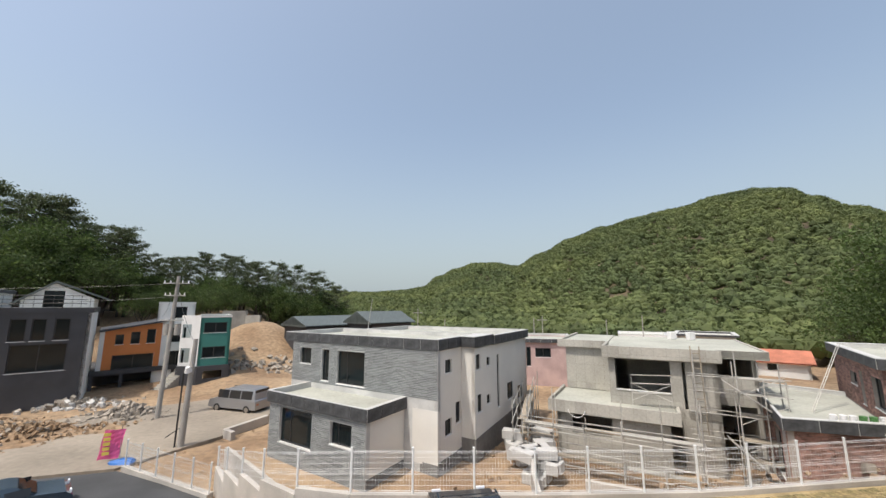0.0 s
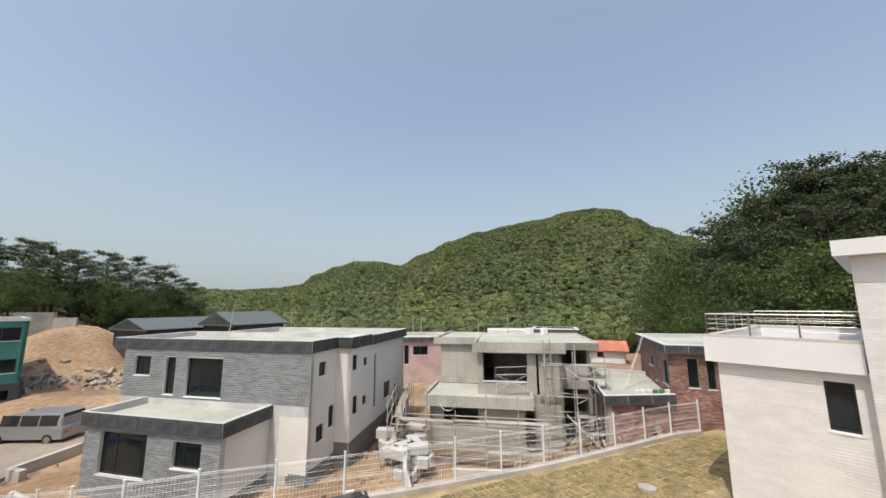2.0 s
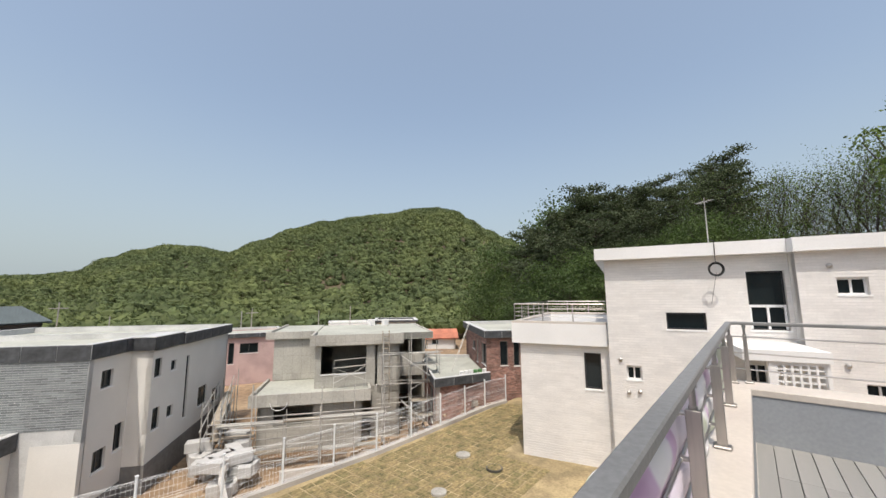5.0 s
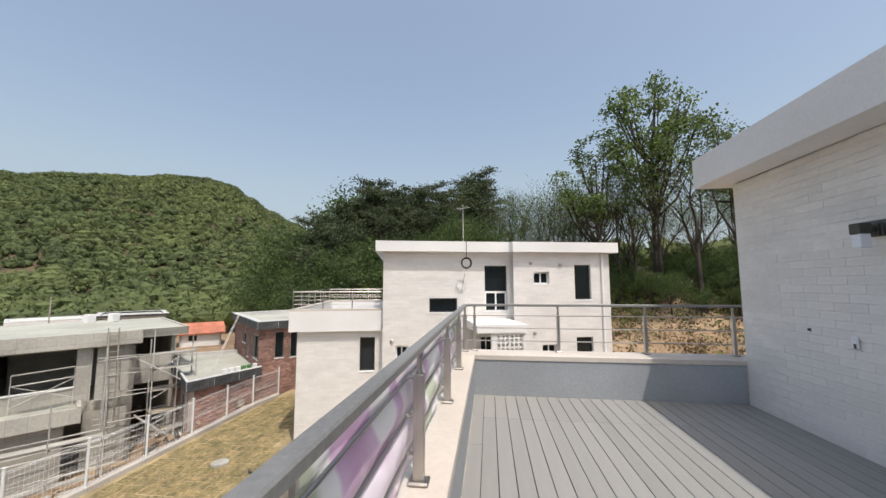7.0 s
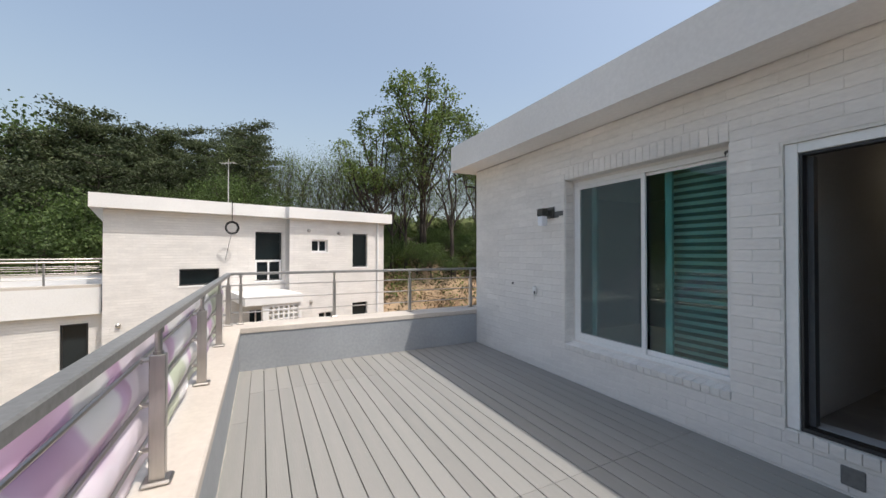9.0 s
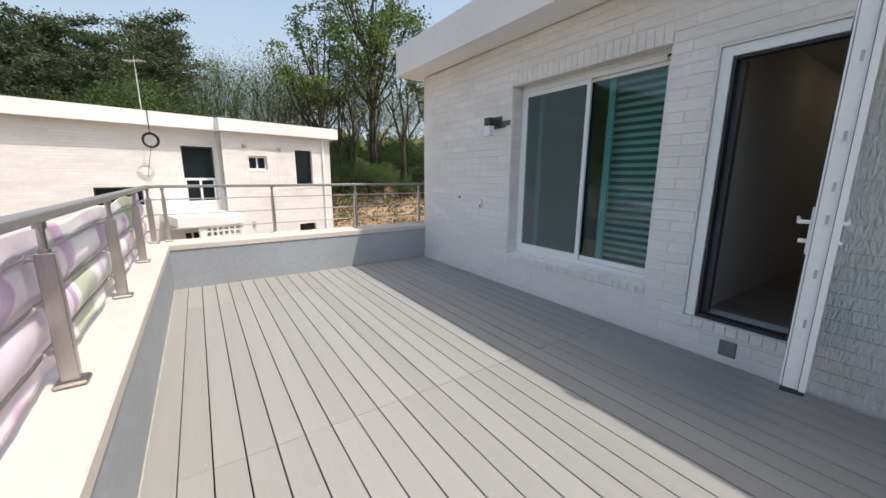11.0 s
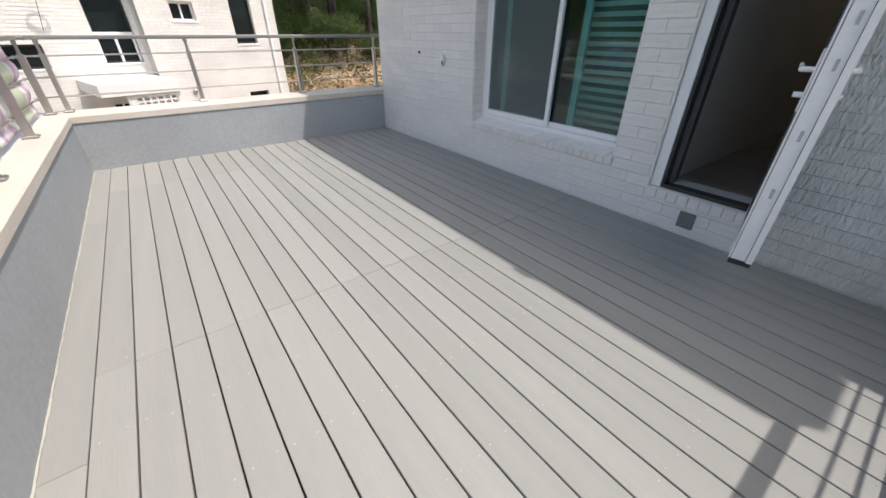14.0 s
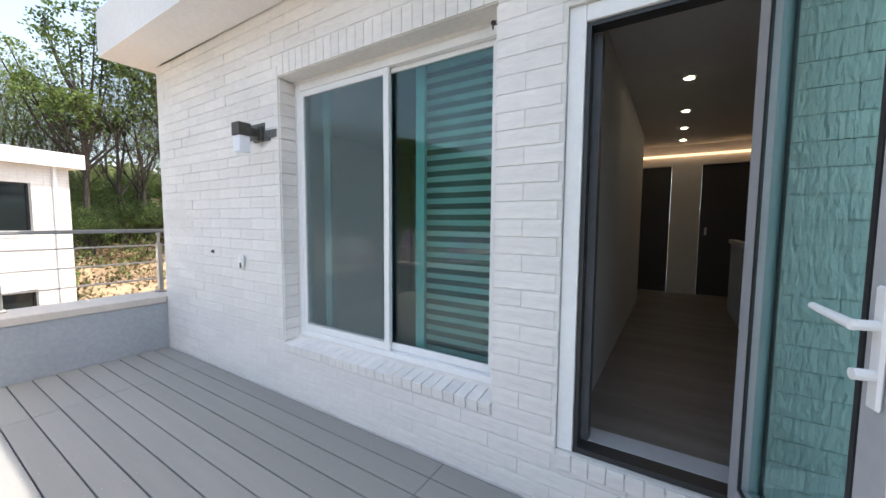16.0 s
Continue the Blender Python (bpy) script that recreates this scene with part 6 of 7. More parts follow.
def vehicle(kind, x, y, z, rz, paint, label, L, W, H, profile, glass_z, category="car"):
    g = thing(kind, (x, y, z), label, category, rz=rz)
    bm = bmesh.new()
    n = len(profile)
    rings = []
    for yy, top, inset in ((-0.5, 0.55, 0.0), (-0.47, 0.8, 0.0), (-0.40, 1.0, 0.0), (0.40, 1.0, 0.0), (0.47, 0.8, 0.0), (0.5, 0.55, 0.0)):
        ring = []
        for px, pz in profile:
            zt = pz if pz <= glass_z else glass_z + (pz - glass_z) * (1.0 if top == 1.0 else (0.0 if top == 0.55 else 0.45))
            ring.append(bm.verts.new((px * L, yy * W * (1.0 if pz <= glass_z else 0.97), zt)))
        rings.append(ring)
    for a, b in zip(rings, rings[1:]):
        for i in range(n):
            f = bm.faces.new((a[i], a[(i + 1) % n], b[(i + 1) % n], b[i]))
            f.smooth = False
    bm.faces.new(rings[0][::-1])
    bm.faces.new(rings[-1])
    bmesh.ops.recalc_face_normals(bm, faces=bm.faces)
    part("body", bm, paint, g)
    top = [(px, pz) for px, pz in profile if pz > glass_z]
    xs = [p[0] * L for p in top]
    hi = max(p[1] for p in top)
    x0, x1 = min(xs) + 0.12, max(xs) - 0.12
    for s in (-1, 1):
        k = 3
        for j in range(k):
            bm = bmesh.new()
            a, b = x0 + (x1 - x0) * j / k + 0.05, x0 + (x1 - x0) * (j + 1) / k - 0.05
            yo, yi = s * W * 0.492, s * W * 0.435
            v = [bm.verts.new(c) for c in ((a, yo, glass_z + 0.03), (b, yo, glass_z + 0.03), (b, yi, hi - 0.16), (a, yi, hi - 0.16))]
            v += [bm.verts.new((c.co.x, c.co.y - s * 0.05, c.co.z)) for c in v]
            for f in ((0, 1, 2, 3), (7, 6, 5, 4), (0, 4, 5, 1), (1, 5, 6, 2), (2, 6, 7, 3), (3, 7, 4, 0)):
                bm.faces.new([v[i] for i in f])
            part("side_window", bm, M_CAR_GLASS, g)
    fr = max(profile, key=lambda p: p[0] if p[1] > glass_z else -9)
    for s in (-1, 1):
        bm = bmesh.new()
        e = (max(xs) if s > 0 else min(xs))
        tp = [p for p in profile if abs(p[1] - hi) < 0.12]
        te = (max(p[0] for p in tp) if s > 0 else min(p[0] for p in tp)) * L
        v = [bm.verts.new(c) for c in ((e + s * 0.012, -W * 0.41, glass_z + 0.06), (e + s * 0.012, W * 0.41, glass_z + 0.06), (te + s * 0.05, W * 0.37, hi - 0.07), (te + s * 0.05, -W * 0.37, hi - 0.07))]
        v += [bm.verts.new((c.co.x - s * 0.03, c.co.y, c.co.z - 0.02)) for c in v]
        for f in ((0, 1, 2, 3), (7, 6, 5, 4), (0, 4, 5, 1), (1, 5, 6, 2), (2, 6, 7, 3), (3, 7, 4, 0)):
            bm.faces.new([v[i] for i in f])
        part("windscreen" if s > 0 else "rear_window", bm, M_CAR_GLASS, g)
    for px in (-0.32, 0.31):
        for s in (-1, 1):
            w = new("wheel")
            w.parent = g
            w.location = (px * L, s * (W / 2 - 0.09), 0.33)
            bm = bmesh.new()
            tube(bm, (0, -0.1, 0), (0, 0.1, 0), 0.33, 18)
            part("tyre", bm, M_TYRE, w)
            bm = bmesh.new()
            tube(bm, (0, s * 0.09, 0), (0, s * 0.108, 0), 0.2, 12)
            part("rim", bm, M_STEEL, w)
    for s in (-1, 1):
        for xx, mm, nm in ((L * 0.485, M_LAMP_GLASS, "headlight"), (-L * 0.497, M_TERRACOTTA, "tail_light")):
            bm = bmesh.new()
            box(bm, xx - 0.03, xx + 0.03, s * W * 0.36 - 0.13, s * W * 0.36 + 0.13, 0.68, 0.82, 0.01)
            part(nm, bm, mm, g)
    return g


VAN = [(-0.5, 0.35), (-0.5, 1.0), (-0.48, 1.1), (-0.45, 1.82), (-0.40, 1.92), (0.10, 1.93), (0.20, 1.80), (0.34, 1.14), (0.47, 0.98), (0.5, 0.7), (0.5, 0.35)]
CAR = [(-0.5, 0.3), (-0.5, 0.85), (-0.46, 0.95), (-0.36, 0.98), (-0.24, 1.36), (-0.15, 1.45), (0.06, 1.45), (0.12, 1.38), (0.25, 0.98), (0.45, 0.82), (0.5, 0.62), (0.5, 0.3)]
vehicle("van", -12.0, 35.0, -7.12, math.atan2(2.0, -4.3), M_CAR_SILVER, "silver-grey passenger van parked on the dirt ground", 4.9, 1.9, 1.93, VAN, 1.12, "van")
vehicle("car", -15.0, 18.5, -7.0, radians(40), M_CAR_BLUE, "dark blue-grey hatchback car parked on asphalt", 4.4, 1.8, 1.45, CAR, 0.97)
vehicle("car", 2.75, 9.6, -4.58, radians(90), M_CAR_BLACK, "glossy black car parked beside the mesh fence", 4.5, 1.85, 1.5, CAR, 0.97)


# ---- rubble, sacks, plants on the lots ----
def rocks(name, label, cx, cy, sx, sy, n, size, material, seed, pile=0.3):
    rng = random.Random(seed)
    bm = bmesh.new()
    for _ in range(n):
        x, y = rng.gauss(cx, sx), rng.gauss(cy, sy)
        s = size * rng.uniform(0.4, 1.4)
        hgt = pile * math.exp(-((x - cx) / sx) ** 2 - ((y - cy) / sy) ** 2)
        c = Vector((x, y, ground_z(x, y) + hgt * rng.uniform(0.3, 1)))
        q = Euler((rng.uniform(0, 3), rng.uniform(0, 3), rng.uniform(0, 3))).to_matrix()
        vs = [bm.verts.new(c + q @ Vector((i * s * rng.uniform(0.5, 1), j * s * rng.uniform(0.4, 0.8), k * s * rng.uniform(0.3, 0.6)))) for i, j, k in ((-1, -1, -1), (1, -1, -1), (1, 1, -1), (-1, 1, -1), (-1, -1, 1), (1, -1, 1), (1, 1, 1), (-1, 1, 1))]
        for f in ((0, 3, 2, 1), (4, 5, 6, 7), (0, 1, 5, 4), (1, 2, 6, 5), (2, 3, 7, 6), (3, 0, 4, 7)):
            bm.faces.new([vs[i] for i in f])
    part(name, bm, material, None, label, kind="stuff")


rocks("rubble_pile", "heap of broken pale stone and debris on the lot", -20.5, 34.8, 1.7, 1.1, 330, 0.22, M_RUBBLE, 1, 0.9)
rocks("rubble_pile", "scraps of white board in the rubble", -27, 38.4, 2.0, 0.8, 40, 0.26, M_SACK, 31, 0.5)
rocks("rubble_pile", "heap of pale broken slabs beside the road", -28.5, 39.0, 2.4, 1.0, 260, 0.24, M_RUBBLE, 2, 0.8)
rocks("rubble_pile", "scattered rubble along the far earth bank", -14.5, 52, 4.0, 1.6, 130, 0.36, M_RUBBLE, 3, 0.3)
rocks("soil_clods", "loose clods of tan soil on the ground", -22, 30, 6, 3, 400, 0.13, M_EARTH, 4, 0.0)
rocks("soil_clods", "loose clods of tan soil on the ground", 12, 14.5, 5, 1.0, 300, 0.10, M_EARTH, 5, 0.0)
rocks("soil_clods", "loose clods and debris behind the unfinished house", 23, 19, 3, 3, 250, 0.2, M_RUBBLE, 6, 0.4)
rocks("soil_clods", "broken clods on the earth mounds", -25, 30.2, 3.0, 1.2, 420, 0.16, M_EARTH, 11, 0.15)
rocks("rubble_pile", "mixed stones on the earth mounds", -26, 30.4, 3.0, 1.1, 160, 0.15, M_RUBBLE, 12, 0.2)
rocks("soil_clods", "earth clods between the houses", 8, 26, 2, 5, 200, 0.18, M_EARTH, 7, 0.0)
rocks("slope_stones", "loose clods and stones on the cleared slope", 30, -11, 3, 7, 500, 0.10, M_EARTH, 8, 0.0)
rng = random.Random(21)
for k in range(22):
    x, y = 8.6 + rng.uniform(-1.1, 1.3), 20.6 + rng.uniform(-1.6, 2.2)
    g = thing("foam_bundle", (x, y, -7.2 + (0.5 * (k % 3))), "stacked bundle of white insulation boards", "insulation bundle", "insulation bundles", rz=rng.uniform(0, 3))
    bm = bmesh.new()
    box(bm, -0.6, 0.6, -0.3, 0.3, 0, 0.5, 0.03)
    part("insulation_board", bm, M_SACK, g)
rng = random.Random(4)


def sod():
    """The lawn of laid turf squares."""
    bm = bmesh.new()
    x = 5.1
    while x < 20:
        y = 6.0
        while y < 11.6:
            yy = y + 0.02 * rng.random()
            inside = yy < 11.55 - max(0, (10.5 - x)) * -0.08 and not (x > 13.6 and yy < 7.9 + (14.4 - x) * -0.1)
            if inside:
                w, l = 0.37, 0.27
                dx, dy, dz = rng.uniform(-0.02, 0.02), rng.uniform(-0.02, 0.02), rng.uniform(-0.008, 0.02)
                box(bm, x + dx, x + dx + w, yy + dy, yy + dy + l, -4.62, -4.594 + dz * 0.4)
            y += 0.31
        x += 0.42
    part("turf_squares", bm, M_LAWN, None, "dry yellow-green turf laid in small squares", kind="stuff")


sod()
for x, y, r in ((12.9, 9.15, 0.28), (12.7, 7.6, 0.3), (10.2, 8.1, 0.25)):
    g = thing("manhole_cover", (x, y, -4.6), "round grey manhole cover set in the dry lawn", "manhole cover", "manhole covers")
    bm = bmesh.new()
    tube(bm, (0, 0, 0), (0, 0, 0.075), r, 20)
    part("rim", bm, M_CONCRETE if r < 0.3 else M_BRONZE, g)
    bm = bmesh.new()
    tube(bm, (0, 0, 0.06), (0, 0, 0.085), r * 0.85, 20)
    part("lid", bm, M_CONCRETE if r < 0.3 else M_LAWN, g)

# antenna, cable coil and lamps on the white house
d = (0.2402, -0.9707)
p = (14.98, 4.05)
g = thing("roof_antenna", (0, 0, 0), "thin metal television antenna mast on the white roof", "antenna")
a = along(p, d, 3.35, -0.5)
bm = bmesh.new()
tube(bm, (*a, 3.3), (*a, 4.6), 0.02, 6)
tube(bm, (*a, 4.6), (*a, 5.0), 0.012, 6)
part("mast", bm, M_GALV, g)
bm = bmesh.new()
tube(bm, (a[0] - 0.2, a[1] - 0.25, 4.85), (a[0] + 0.2, a[1] + 0.25, 4.85), 0.01, 5)
for k in range(5):
    tube(bm, (a[0] - 0.15 + 0.08 * k - 0.12, a[1] - 0.2 + 0.1 * k + 0.1, 4.86), (a[0] - 0.15 + 0.08 * k + 0.12, a[1] - 0.2 + 0.1 * k - 0.1, 4.86), 0.006, 4)
part("elements", bm, M_GALV, g)
g = thing("cable_coil", (0, 0, 0), "dark coil of cable hanging before the white wall", "cable")
bm = bmesh.new()
c = along(p, d, 3.31, 0.42)
for turn in range(4):
    r = 0.17 + 0.015 * turn
    last = None
    for k in range(19):
        t = math.tau * k / 18
        o = along(c, d, r * math.cos(t), 0.012 * turn)
        q = (*o, 2.42 + r * 1.05 * math.sin(t))
        if last:
            tube(bm, last, q, 0.012, 4)
        last = q
tube(bm, (*c, 2.58), (*along(c, d, 0.02, -0.05), 3.35), 0.012, 4)
tube(bm, (*along(c, d, 0.02, -0.05), 3.35), (*a, 3.5), 0.012, 4)
tube(bm, (*c, 2.3), (*along(c, d, -0.15, -0.3), 1.3), 0.008, 4)
part("coil", bm, M_TYRE, g)
for s, off, z in ((0.36, 0.03, -0.66), (0.55, 0.03, -1.76), (0.9, 0.03, -1.72), (5.95, 0.53, 2.42), (7.2, 0.53, 2.36), (6.05, 0.53, -0.38)):
    g = thing("round_wall_vent", (*along(p, d, s, off), z), "small round steel vent hood on the white wall", "wall vent", "wall vents")
    bm = bmesh.new()
    bmesh.ops.create_icosphere(bm, subdivisions=2, radius=0.075)
    part("hood", bm, M_STEEL, g)


# ---- trees ----
def quads(name, points, size, material, rng, flat=0.0):
    """Many small leaf clumps as bent quads, in one mesh."""
    n = len(points)
    c = np.asarray(points)
    a = rng.normal(size=(n, 3))
    a /= np.linalg.norm(a, axis=1)[:, None]
    b = rng.normal(size=(n, 3))
    if flat:
        a[:, 2] *= 1 - flat
        b[:, 2] *= 1 - flat
        a /= np.linalg.norm(a, axis=1)[:, None]
    b -= (a * b).sum(1)[:, None] * a
    b /= np.linalg.norm(b, axis=1)[:, None]
    s = size * rng.uniform(0.6, 1.3, size=(n, 1))
    v = np.stack([c - a * s, c - b * s * 0.7, c + a * s, c + b * s * 0.7], axis=1)
    v[:, 1] += rng.normal(scale=size * 0.2, size=(n, 3))
    me = bpy.data.meshes.new(name)
    idx = np.arange(n * 4).reshape(-1, 4)
    me.from_pydata(v.reshape(-1, 3).tolist(), [], idx.tolist())
    me.materials.append(material)
    me.update()
    return me


def limbs(bm, base, way, length, r, depth, rng, tips, spread, sides=6, kids=3, lift=0.15):
    p = Vector(base)
    d = Vector(way).normalized()
    seg = 3
    for k in range(seg):
        nxt = p + d * (length / seg)
        r2 = r * (0.82 if k < seg - 1 else 0.7)
        tube(bm, p, nxt, r, sides, r2)
        p, r = nxt, r2
        d = (d + Vector(rng.normal(scale=0.13, size=3).tolist()) + Vector((0, 0, lift * 0.3))).normalized()
        if depth > 0 and k >= (0 if depth < 2 else 1):
            for _ in range(kids - 1 if k < seg - 1 else kids):
                side = Vector(rng.normal(size=3).tolist())
                side -= side.dot(d) * d
                w = (d * (1 - spread) + side.normalized() * spread * 1.2 + Vector((0, 0, lift))).normalized()
                limbs(bm, p, w, length * rng.uniform(0.5, 0.75), r * 0.6, depth - 1, rng, tips, spread, max(3, sides - 1), kids, lift)
    tips.append((tuple(p), depth))


def tree(kind, seed, height):
    rng = np.random.default_rng(seed)
    labels = {"pine": "tall dark green pine tree on the wooded slope", "green": "tall broadleaf tree in fresh light green leaf", "bare": "bare grey-brown tree with fine twigs, hardly in leaf", "shrub": "dense mid green tree with a low rounded crown"}
    g = thing(kind + "_tree", (0, 0, -40), labels[kind], "tree", kind + " trees")
    bm = bmesh.new()
    tips = []
    trunk = {"pine": 0.55, "green": 0.38, "bare": 0.35, "shrub": 0.2}[kind] * height
    tr = height * {"green": 0.0095, "bare": 0.010}.get(kind, 0.014) + 0.03
    lean = Vector(rng.normal(scale=0.04, size=3).tolist())
    p = Vector((0, 0, -0.5))
    n = 5
    r = tr * 1.3
    for k in range(n):
        q = p + Vector((lean.x + rng.normal(scale=0.03), lean.y + rng.normal(scale=0.03), 1)) * ((trunk + 0.5) / n)
        tube(bm, p, q, r, 8, r * 0.88)
        p, r = q, r * 0.88
    if kind == "green":
        # forked upright limbs that end in separate rounded clumps of leaves
        for k in range(9):
            z = 0.38 + 0.06 * k
            tube(bm, (p.x, p.y, height * (z - 0.06)), (p.x + 0.06 * k, p.y, height * z), r * (1.35 - z), 6, r * (1.22 - z))
        for k in range({4: 30, 5: 20, 6: 15}[seed]):
            a, u = k * 2.4 + rng.uniform(-0.3, 0.3), rng.uniform(-0.75, 1)
            ring = math.sqrt(max(0.05, 1 - u * u)) * rng.uniform(0.55, 1.0)
            end = Vector((math.cos(a) * ring * height * 0.225, math.sin(a) * ring * height * 0.225, height * (0.725 + 0.25 * u)))
            root = Vector((p.x, p.y, min(end.z - 0.1 * height, height * rng.uniform(0.3, 0.62))))
            bend = root.lerp(end, 0.45) + Vector((end.x * 0.12, end.y * 0.12, -0.02 * height))
            tube(bm, root, bend, 0.0065 * height, 5, 0.0045 * height)
            tube(bm, bend, end, 0.0045 * height, 5, 0.0015 * height)
            for _ in range(5):
                q = bend.lerp(end, rng.uniform(0.35, 1.0))
                e = q + Vector((rng.normal(), rng.normal(), 0.35 + 0.5 * rng.normal())) * height * 0.04
                tube(bm, q, e, 0.0022 * height, 3, 0.001 * height)
                tips.append((tuple(e), 0))
            tips.append((tuple(end), 0))
    elif kind == "pine":
        for lvl in range(9):
            z = 0.42 + 0.58 * lvl / 8
            q = Vector((p.x * z, p.y * z, height * z * 0.97))
            tube(bm, (p.x * (z - 0.07), p.y * (z - 0.07), height * (z - 0.08) * 0.97), q, r * (1.15 - z), 5, r * (1.05 - z) + 0.01)
            for _ in range(4):
                a = rng.uniform(0, math.tau)
                ln = height * (0.23 * (1 - 0.6 * abs(z - 0.72) / 0.3) + 0.03) * rng.uniform(0.6, 1.15)
                e = q + Vector((math.cos(a), math.sin(a), 0.28)) * ln
                tube(bm, q, e, 0.05, 4, 0.015)
                for f in (0.45, 0.7, 0.95):
                    tips.append((tuple(q.lerp(e, f) + Vector((0, 0, 0.15))), 0))
        tips.append(((p.x, p.y, height), 0))
    else:
        spread = {"green": 0.33, "bare": 0.4, "shrub": 0.6}[kind]
        depth = 3 if kind == "bare" else 2
        top = height - trunk
        for k in range(5 if kind != "bare" else 4):
            a = k * 2.4 + rng.uniform(-0.4, 0.4)
            q = Vector((p.x, p.y, trunk * (0.72 + 0.28 * k / 4)))
            w = (math.cos(a) * spread, math.sin(a) * spread, 1.0 - 0.35 * (k < 2))
            limbs(bm, q, w, top * 0.42, r * 0.75, depth, rng, tips, spread, 5, 3 if kind != "bare" else 3, 0.12)
        limbs(bm, p, (0, 0, 1), top * 0.5, r * 0.9, depth, rng, tips, spread, 5, 3, 0.2)
        hi = max(t[0][2] for t in tips)
        f = height / hi
        for v in bm.verts:
            v.co.z *= f if v.co.z > 0 else 1
        tips = [((t[0], t[1], t[2] * f), d) for t, d in ((x[0], x[1]) for x in tips)]
    part("trunk", bm, M_BARK, g)
    pts = []
    per, size, sc, material = {"pine": (66, 0.1, (0.5, 0.5, 0.27), M_LEAF_PINE), "green": (44, 0.088, (0.4, 0.4, 0.24), M_LEAF), "bare": (2, 0.07, (0.5, 0.5, 0.4), M_LEAF), "shrub": (46, 0.13, (0.8, 0.8, 0.6), M_LEAF_DARK)}[kind]
    for t, d in tips:
        k = per if d == 0 else per // 2
        pts += (np.asarray(t, dtype=float) + rng.normal(scale=np.asarray(sc) * height / 14 * 0.75 * rng.uniform(0.7, 1.25), size=(k, 3))).tolist()
    crown = new("crown", quads("crown", pts, size * height / 13, material, rng, 0.4 if kind == "pine" else 0.0))
    crown.parent = g
    return g


TREES = {k: [tree(k, s, h) for s, h in v] for k, v in {"pine": ((1, 13), (2, 14), (3, 12)), "green": ((4, 18), (5, 16), (6, 12)), "bare": ((7, 12), (8, 13), (9, 11)), "shrub": ((11, 7), (12, 5))}.items()}
HEIGHT = {"pine": (13, 14, 12), "green": (18, 16, 12), "bare": (12, 13, 11), "shrub": (7, 5)}
used = set()
tree_rng = random.Random(5)


def plant(kind, az, r, top_angle=None, height=None, pick=None):
    """A tree at an azimuth and distance from the terrace, its top at a given angle above the eye or its height given."""
    x, y = r * math.cos(radians(az)), r * math.sin(radians(az))
    z = ground_z(x, y)
    if kind == "pine" and top_angle and az < 30:
        top_angle += tree_rng.uniform(-1.0, 0.7)
    if height is None:
        height = 1.6 + r * math.tan(radians(top_angle)) - z
    i = tree_rng.randrange(len(TREES[kind])) if pick is None else pick
    s = max(0.35, height / HEIGHT[kind][i])
    m = Matrix.Translation((x, y, z)) @ Matrix.Rotation(tree_rng.uniform(0, 6.28), 4, "Z")
    src = TREES[kind][i]
    wide = s
    if (kind, i) not in used:
        used.add((kind, i))
        src.location, src.rotation_euler[2] = (x, y, z), tree_rng.uniform(0, 6.28)
        src.scale = (wide, wide, s)
        return
    keep = src.scale.copy()
    src.scale = (wide, wide, s)
    copy_thing(src, m)
    src.scale = keep


R = tree_rng.uniform
# the wood to the east, behind the white house
plant("green", -23.0, 37, 26.5, pick=0)
plant("green", -15.6, 35.5, 20.5, pick=1)
plant("green", -32.5, 37, 21, pick=2)
plant("bare", -18.5, 36, 18)
plant("bare", -10.5, 42, 16.0)
plant("bare", -20.5, 36, 17.5)
plant("bare", -28, 35, 22)
plant("bare", -13.5, 40, 16.5)
plant("bare", -23.5, 36, 20)
for az in range(-44, -12, 4):
    plant("bare", az + R(-1, 1), R(44, 60), R(11, 15))
    plant("bare", az + R(-1, 1), R(38, 50), R(11, 16))
for az in range(-13, 6, 2):
    plant("bare", az + R(-1, 1), R(44, 52), R(12.5, 15.5))
    plant("bare" if az % 4 else "shrub", az + R(-1, 1), R(40, 46), R(9, 12))
for az, el in ((3, 16.3), (1, 16.8), (6, 14.5), (8.5, 15.0), (11, 14.6), (13, 14.5), (15.5, 14.3), (17.5, 14.0), (19.5, 13.3), (21.5, 12.3), (23.5, 11.2), (26, 9.0)):
    plant("pine", az, R(46, 52), el)
    plant("pine", az + R(-1, 1), R(40, 44), el - R(2.5, 5))
    plant("pine" if az < 14 else "shrub", az + R(-1, 1), R(54, 66), el - R(0.3, 1.5))
    plant("shrub", az + R(-1, 1), R(36, 40), el - R(6.5, 9))
for az in range(-46, 24, 2):
    low = 0.8 if az < -9 else 1.0
    plant("shrub", az + 1 + R(-1, 1), R(36, 41), height=R(2.2, 4.0) * low)
    plant("shrub", az + R(-1, 1), R(34, 39), height=R(2.6, 4.6) * low)
    plant("shrub", az + R(-1, 1), R(42, 50), height=R(4, 6.0) * low)
for az in (24, 26, 28, 30, 32):
    plant("shrub", az, R(52, 64), R(1.5, 4.5))
plant("shrub", 24.5, 48, 5.5, pick=0)
plant("bare", 27.5, 46, 3.2)
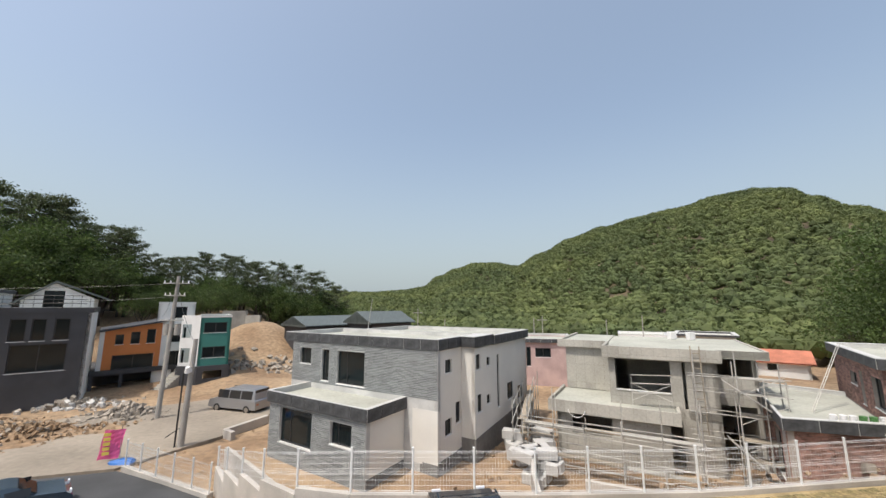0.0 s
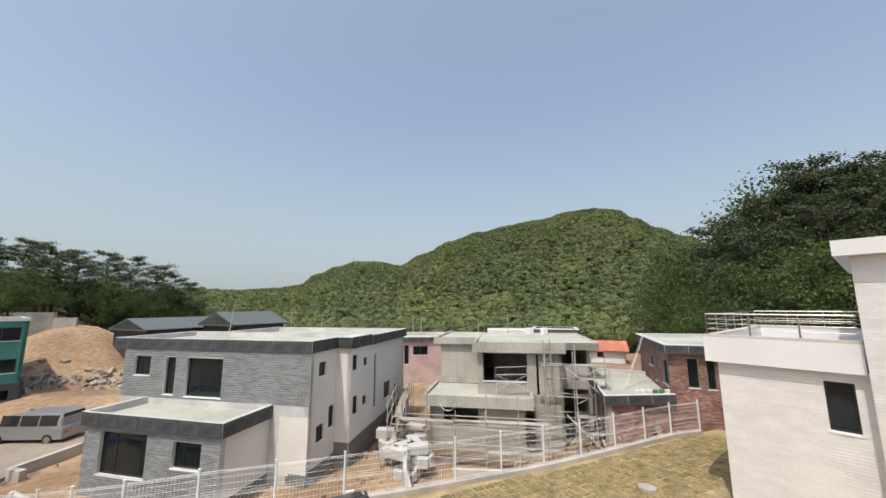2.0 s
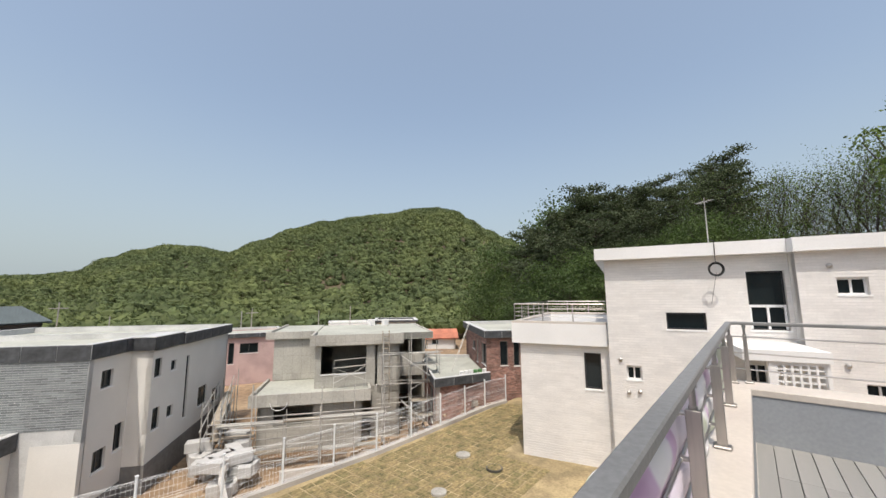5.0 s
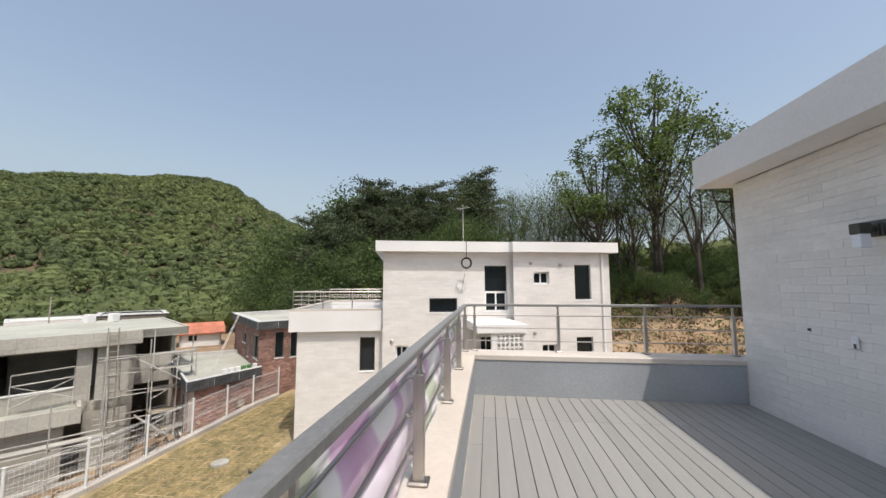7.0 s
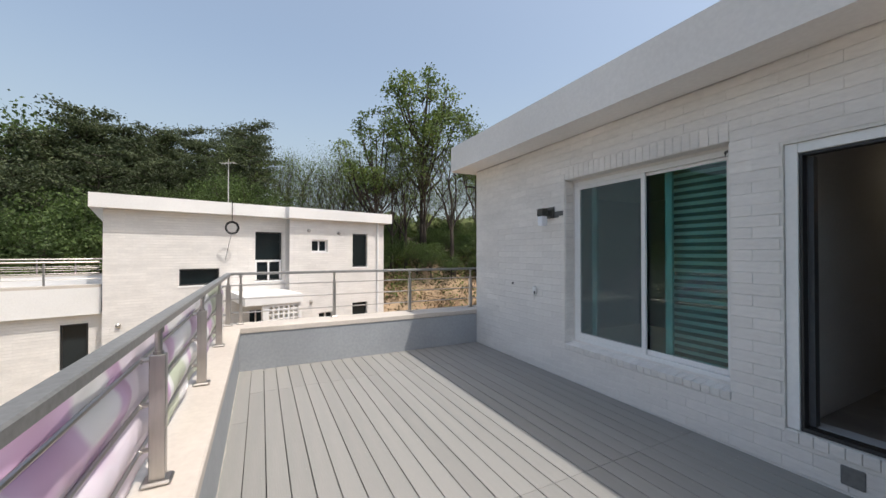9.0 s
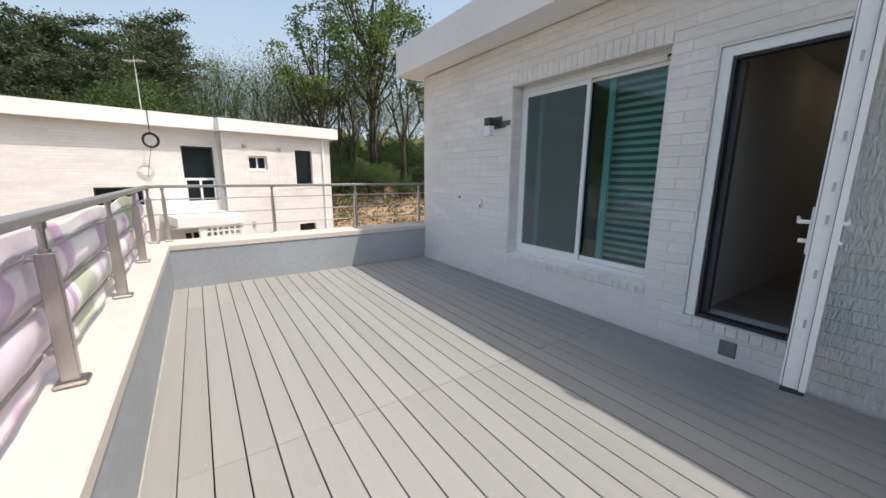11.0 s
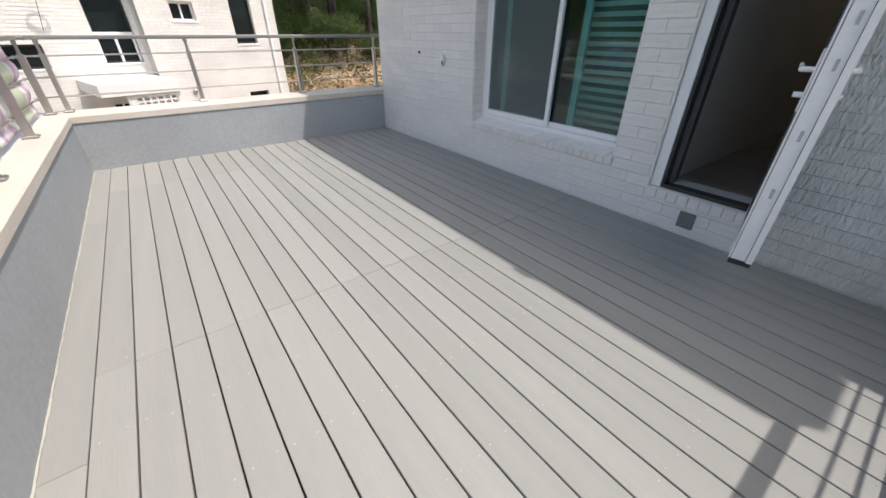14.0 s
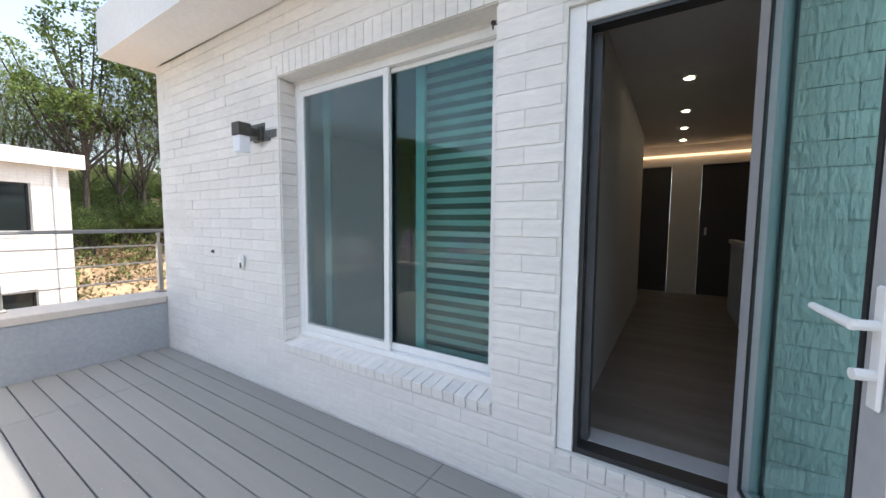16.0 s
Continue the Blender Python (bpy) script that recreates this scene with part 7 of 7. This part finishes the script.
# the ridge to the north-west
for az, el in ((134, 12.2), (131.5, 11.6), (129, 11.2), (126.5, 9.8), (124.5, 9.0), (122.5, 7.8), (120.5, 6.2), (118.5, 6.0), (116.5, 6.2), (114.5, 6.8), (112.5, 6.7), (110.5, 6.3), (108.5, 6.0), (106, 6.0), (104, 5.6), (102, 4.7), (100, 3.8), (98, 2.8)):
    plant("pine", az, R(80, 90), el)
    plant("pine" if az % 2 else "bare", az + R(-1, 1), R(88, 98), el - R(0, 0.8))
    plant("shrub", az + R(-1, 1), R(76, 84), el - R(2.5, 4))
    plant("shrub", az + R(-1, 1), R(80, 90), el - R(2, 3.2))
for az in (141, 138, 136):
    plant("green", az, R(66, 72), R(11, 13))
    plant("shrub", az, R(66, 72), R(7, 9))


def brush():
    """Tufts of dry brush and young green on the cleared slope and at the wood's edge."""
    rng = np.random.default_rng(17)
    for label, n, xs, ys, size, material in (("tufts of dry brown brush on the cleared slope", 16000, (24, 37), (-26, 2), 0.085, M_DRY), ("young green undergrowth on the cleared slope", 9000, (26, 40), (-28, 2), 0.08, M_LEAF), ("fresh green saplings at the foot of the wood", 15000, (30, 42), (-30, -6), 0.09, M_LEAF), ("dark dead leaves and twigs on the slope", 3200, (24, 37), (-26, 2), 0.07, M_BARK)):
        pts = []
        while len(pts) < n:
            cx, cy = rng.uniform(*xs), rng.uniform(*ys)
            for _ in range(int(rng.integers(8, 46))):
                x, y = cx + rng.normal(scale=0.35), cy + rng.normal(scale=0.35)
                pts.append((x, y, ground_z(x, y) + abs(rng.normal(scale=0.9 if n == 15000 else 0.13))))
        tagged(new("slope_brush", quads("slope_brush", pts, size, material, rng)), label, "undergrowth", kind="stuff")


brush()


def canopy():
    """The wooded hills: thousands of lumpy crowns of leaf clumps on the hillside."""
    rng = np.random.default_rng(3)
    base = bmesh.new()
    bmesh.ops.create_icosphere(base, subdivisions=1, radius=1.0)
    v0 = np.array([v.co[:] for v in base.verts])
    f0 = np.array([[v.index for v in f.verts] for f in base.faces])
    base.free()
    vs, fs, k = [], [], 0
    near, distant = [], []
    for lo, hi, r0, r1, n, sz in ((22, 101, 78, 140, 2200, 2.0), (26, 100, 140, 344, 18500, 1.75), (96, 136, 96, 170, 1100, 2.4), (-50, 26, 66, 130, 600, 2.2)):
        for _ in range(n):
            az = radians(rng.uniform(lo, hi))
            r = math.sqrt(rng.uniform(r0 * r0, r1 * r1))
            x, y = r * math.cos(az), r * math.sin(az)
            s = sz * rng.uniform(0.5, 1.3)
            c = np.array((x, y, ground_z(x, y) + s * rng.uniform(0.25, 0.8) + (1.5 if r < 140 else 0)))
            vs.append(v0 * (1 + rng.normal(scale=0.2, size=(len(v0), 1))) * (s * 0.85, s * 0.85, s * 0.7) + c)
            fs.append(f0 + k)
            k += len(v0)
            q = rng.normal(size=(22, 3))
            q[:, 2] = np.abs(q[:, 2]) * 0.9 - 0.15
            q /= np.linalg.norm(q, axis=1)[:, None]
            (near if r < 190 else distant).append(c + q * s * (1, 1, 0.85) * rng.uniform(0.8, 1.12, size=(22, 1)))
    me = bpy.data.meshes.new("woodland")
    me.from_pydata(np.concatenate(vs).tolist(), [], np.concatenate(fs).tolist())
    me.materials.append(M_CANOPY)
    me.update()
    tagged(new("woodland", me), "dense green spring woodland covering the hills", "woodland", kind="stuff")
    for pts, size in ((near, 0.42), (distant, 0.46)):
        tagged(new("woodland_leaves", quads("woodland_leaves", np.concatenate(pts), size * 0.85, M_CANOPY, rng)), "leafy crowns of the spring woodland on the hills", "woodland", kind="stuff")


canopy()


# ---- bricks of the terrace wall ----
W_OPEN, D_OPEN = (XE - 4.19, XE - 2.37, 0.40, 2.47), (XE - 2.03, XE - 1.27, 0.27, 2.35)
terrace_bricks = thing("terrace_brickwork", (0, 0, 0), "white painted long brick facing of the terrace wall", "brickwork")
cladding(terrace_bricks, "brick", (XE, YW - 0.012), (1.27, YW - 0.012), -0.1065, 2.98, (W_OPEN, D_OPEN), 0.34, 0.0885, None, 0.0065, M_BRICK_WHITE, 0.003, head=0.001, singles=(290, 0.6, 5.03, 1.9))
cladding(terrace_bricks, "brick", (1.265, YW - 0.012), (-2.2, YW - 0.012), -0.1065, 2.98, (), 0.34, 0.0885, None, 0.009, M_BRICK_CHISELLED, 0.0035, head=0.0015)
bm = bmesh.new()
box(bm, 2.372, 4.188, YW - 0.232, YW - 0.1385, 0.30, 0.449)
n = 24
for k in range(n):
    a = 2.375 + k * (4.185 - 2.375) / n
    c = bmesh.new()
    box(c, a, a + 0.071, YW - 0.15, YW + 0.008, 0.345, 0.412, 0.003)
    bmesh.ops.rotate(c, verts=c.verts, cent=(a, YW, 0.4), matrix=Matrix.Rotation(radians(-7), 3, "X"))
    merge(bm, c)
    box(bm, a, a + 0.071, YW - 0.12, YW + 0.0, 2.475, 2.62)
for k in range(10):
    a = 1.26 + k * 0.077
    box(bm, a, a + 0.072, YW - 0.14, YW + 0.004, 0.19, 0.268, 0.003)
for k in range(23):
    z = 0.425 + 0.0885 * k
    for a, b in ((4.1775, 4.1885), (2.3715, 2.3825)):
        box(bm, a, b, YW - 0.21, YW - 0.014, z, z + 0.0835, 0.002)
part("sill_and_head_bricks", bm, M_BRICK_WHITE, terrace_bricks, kind="stuff")
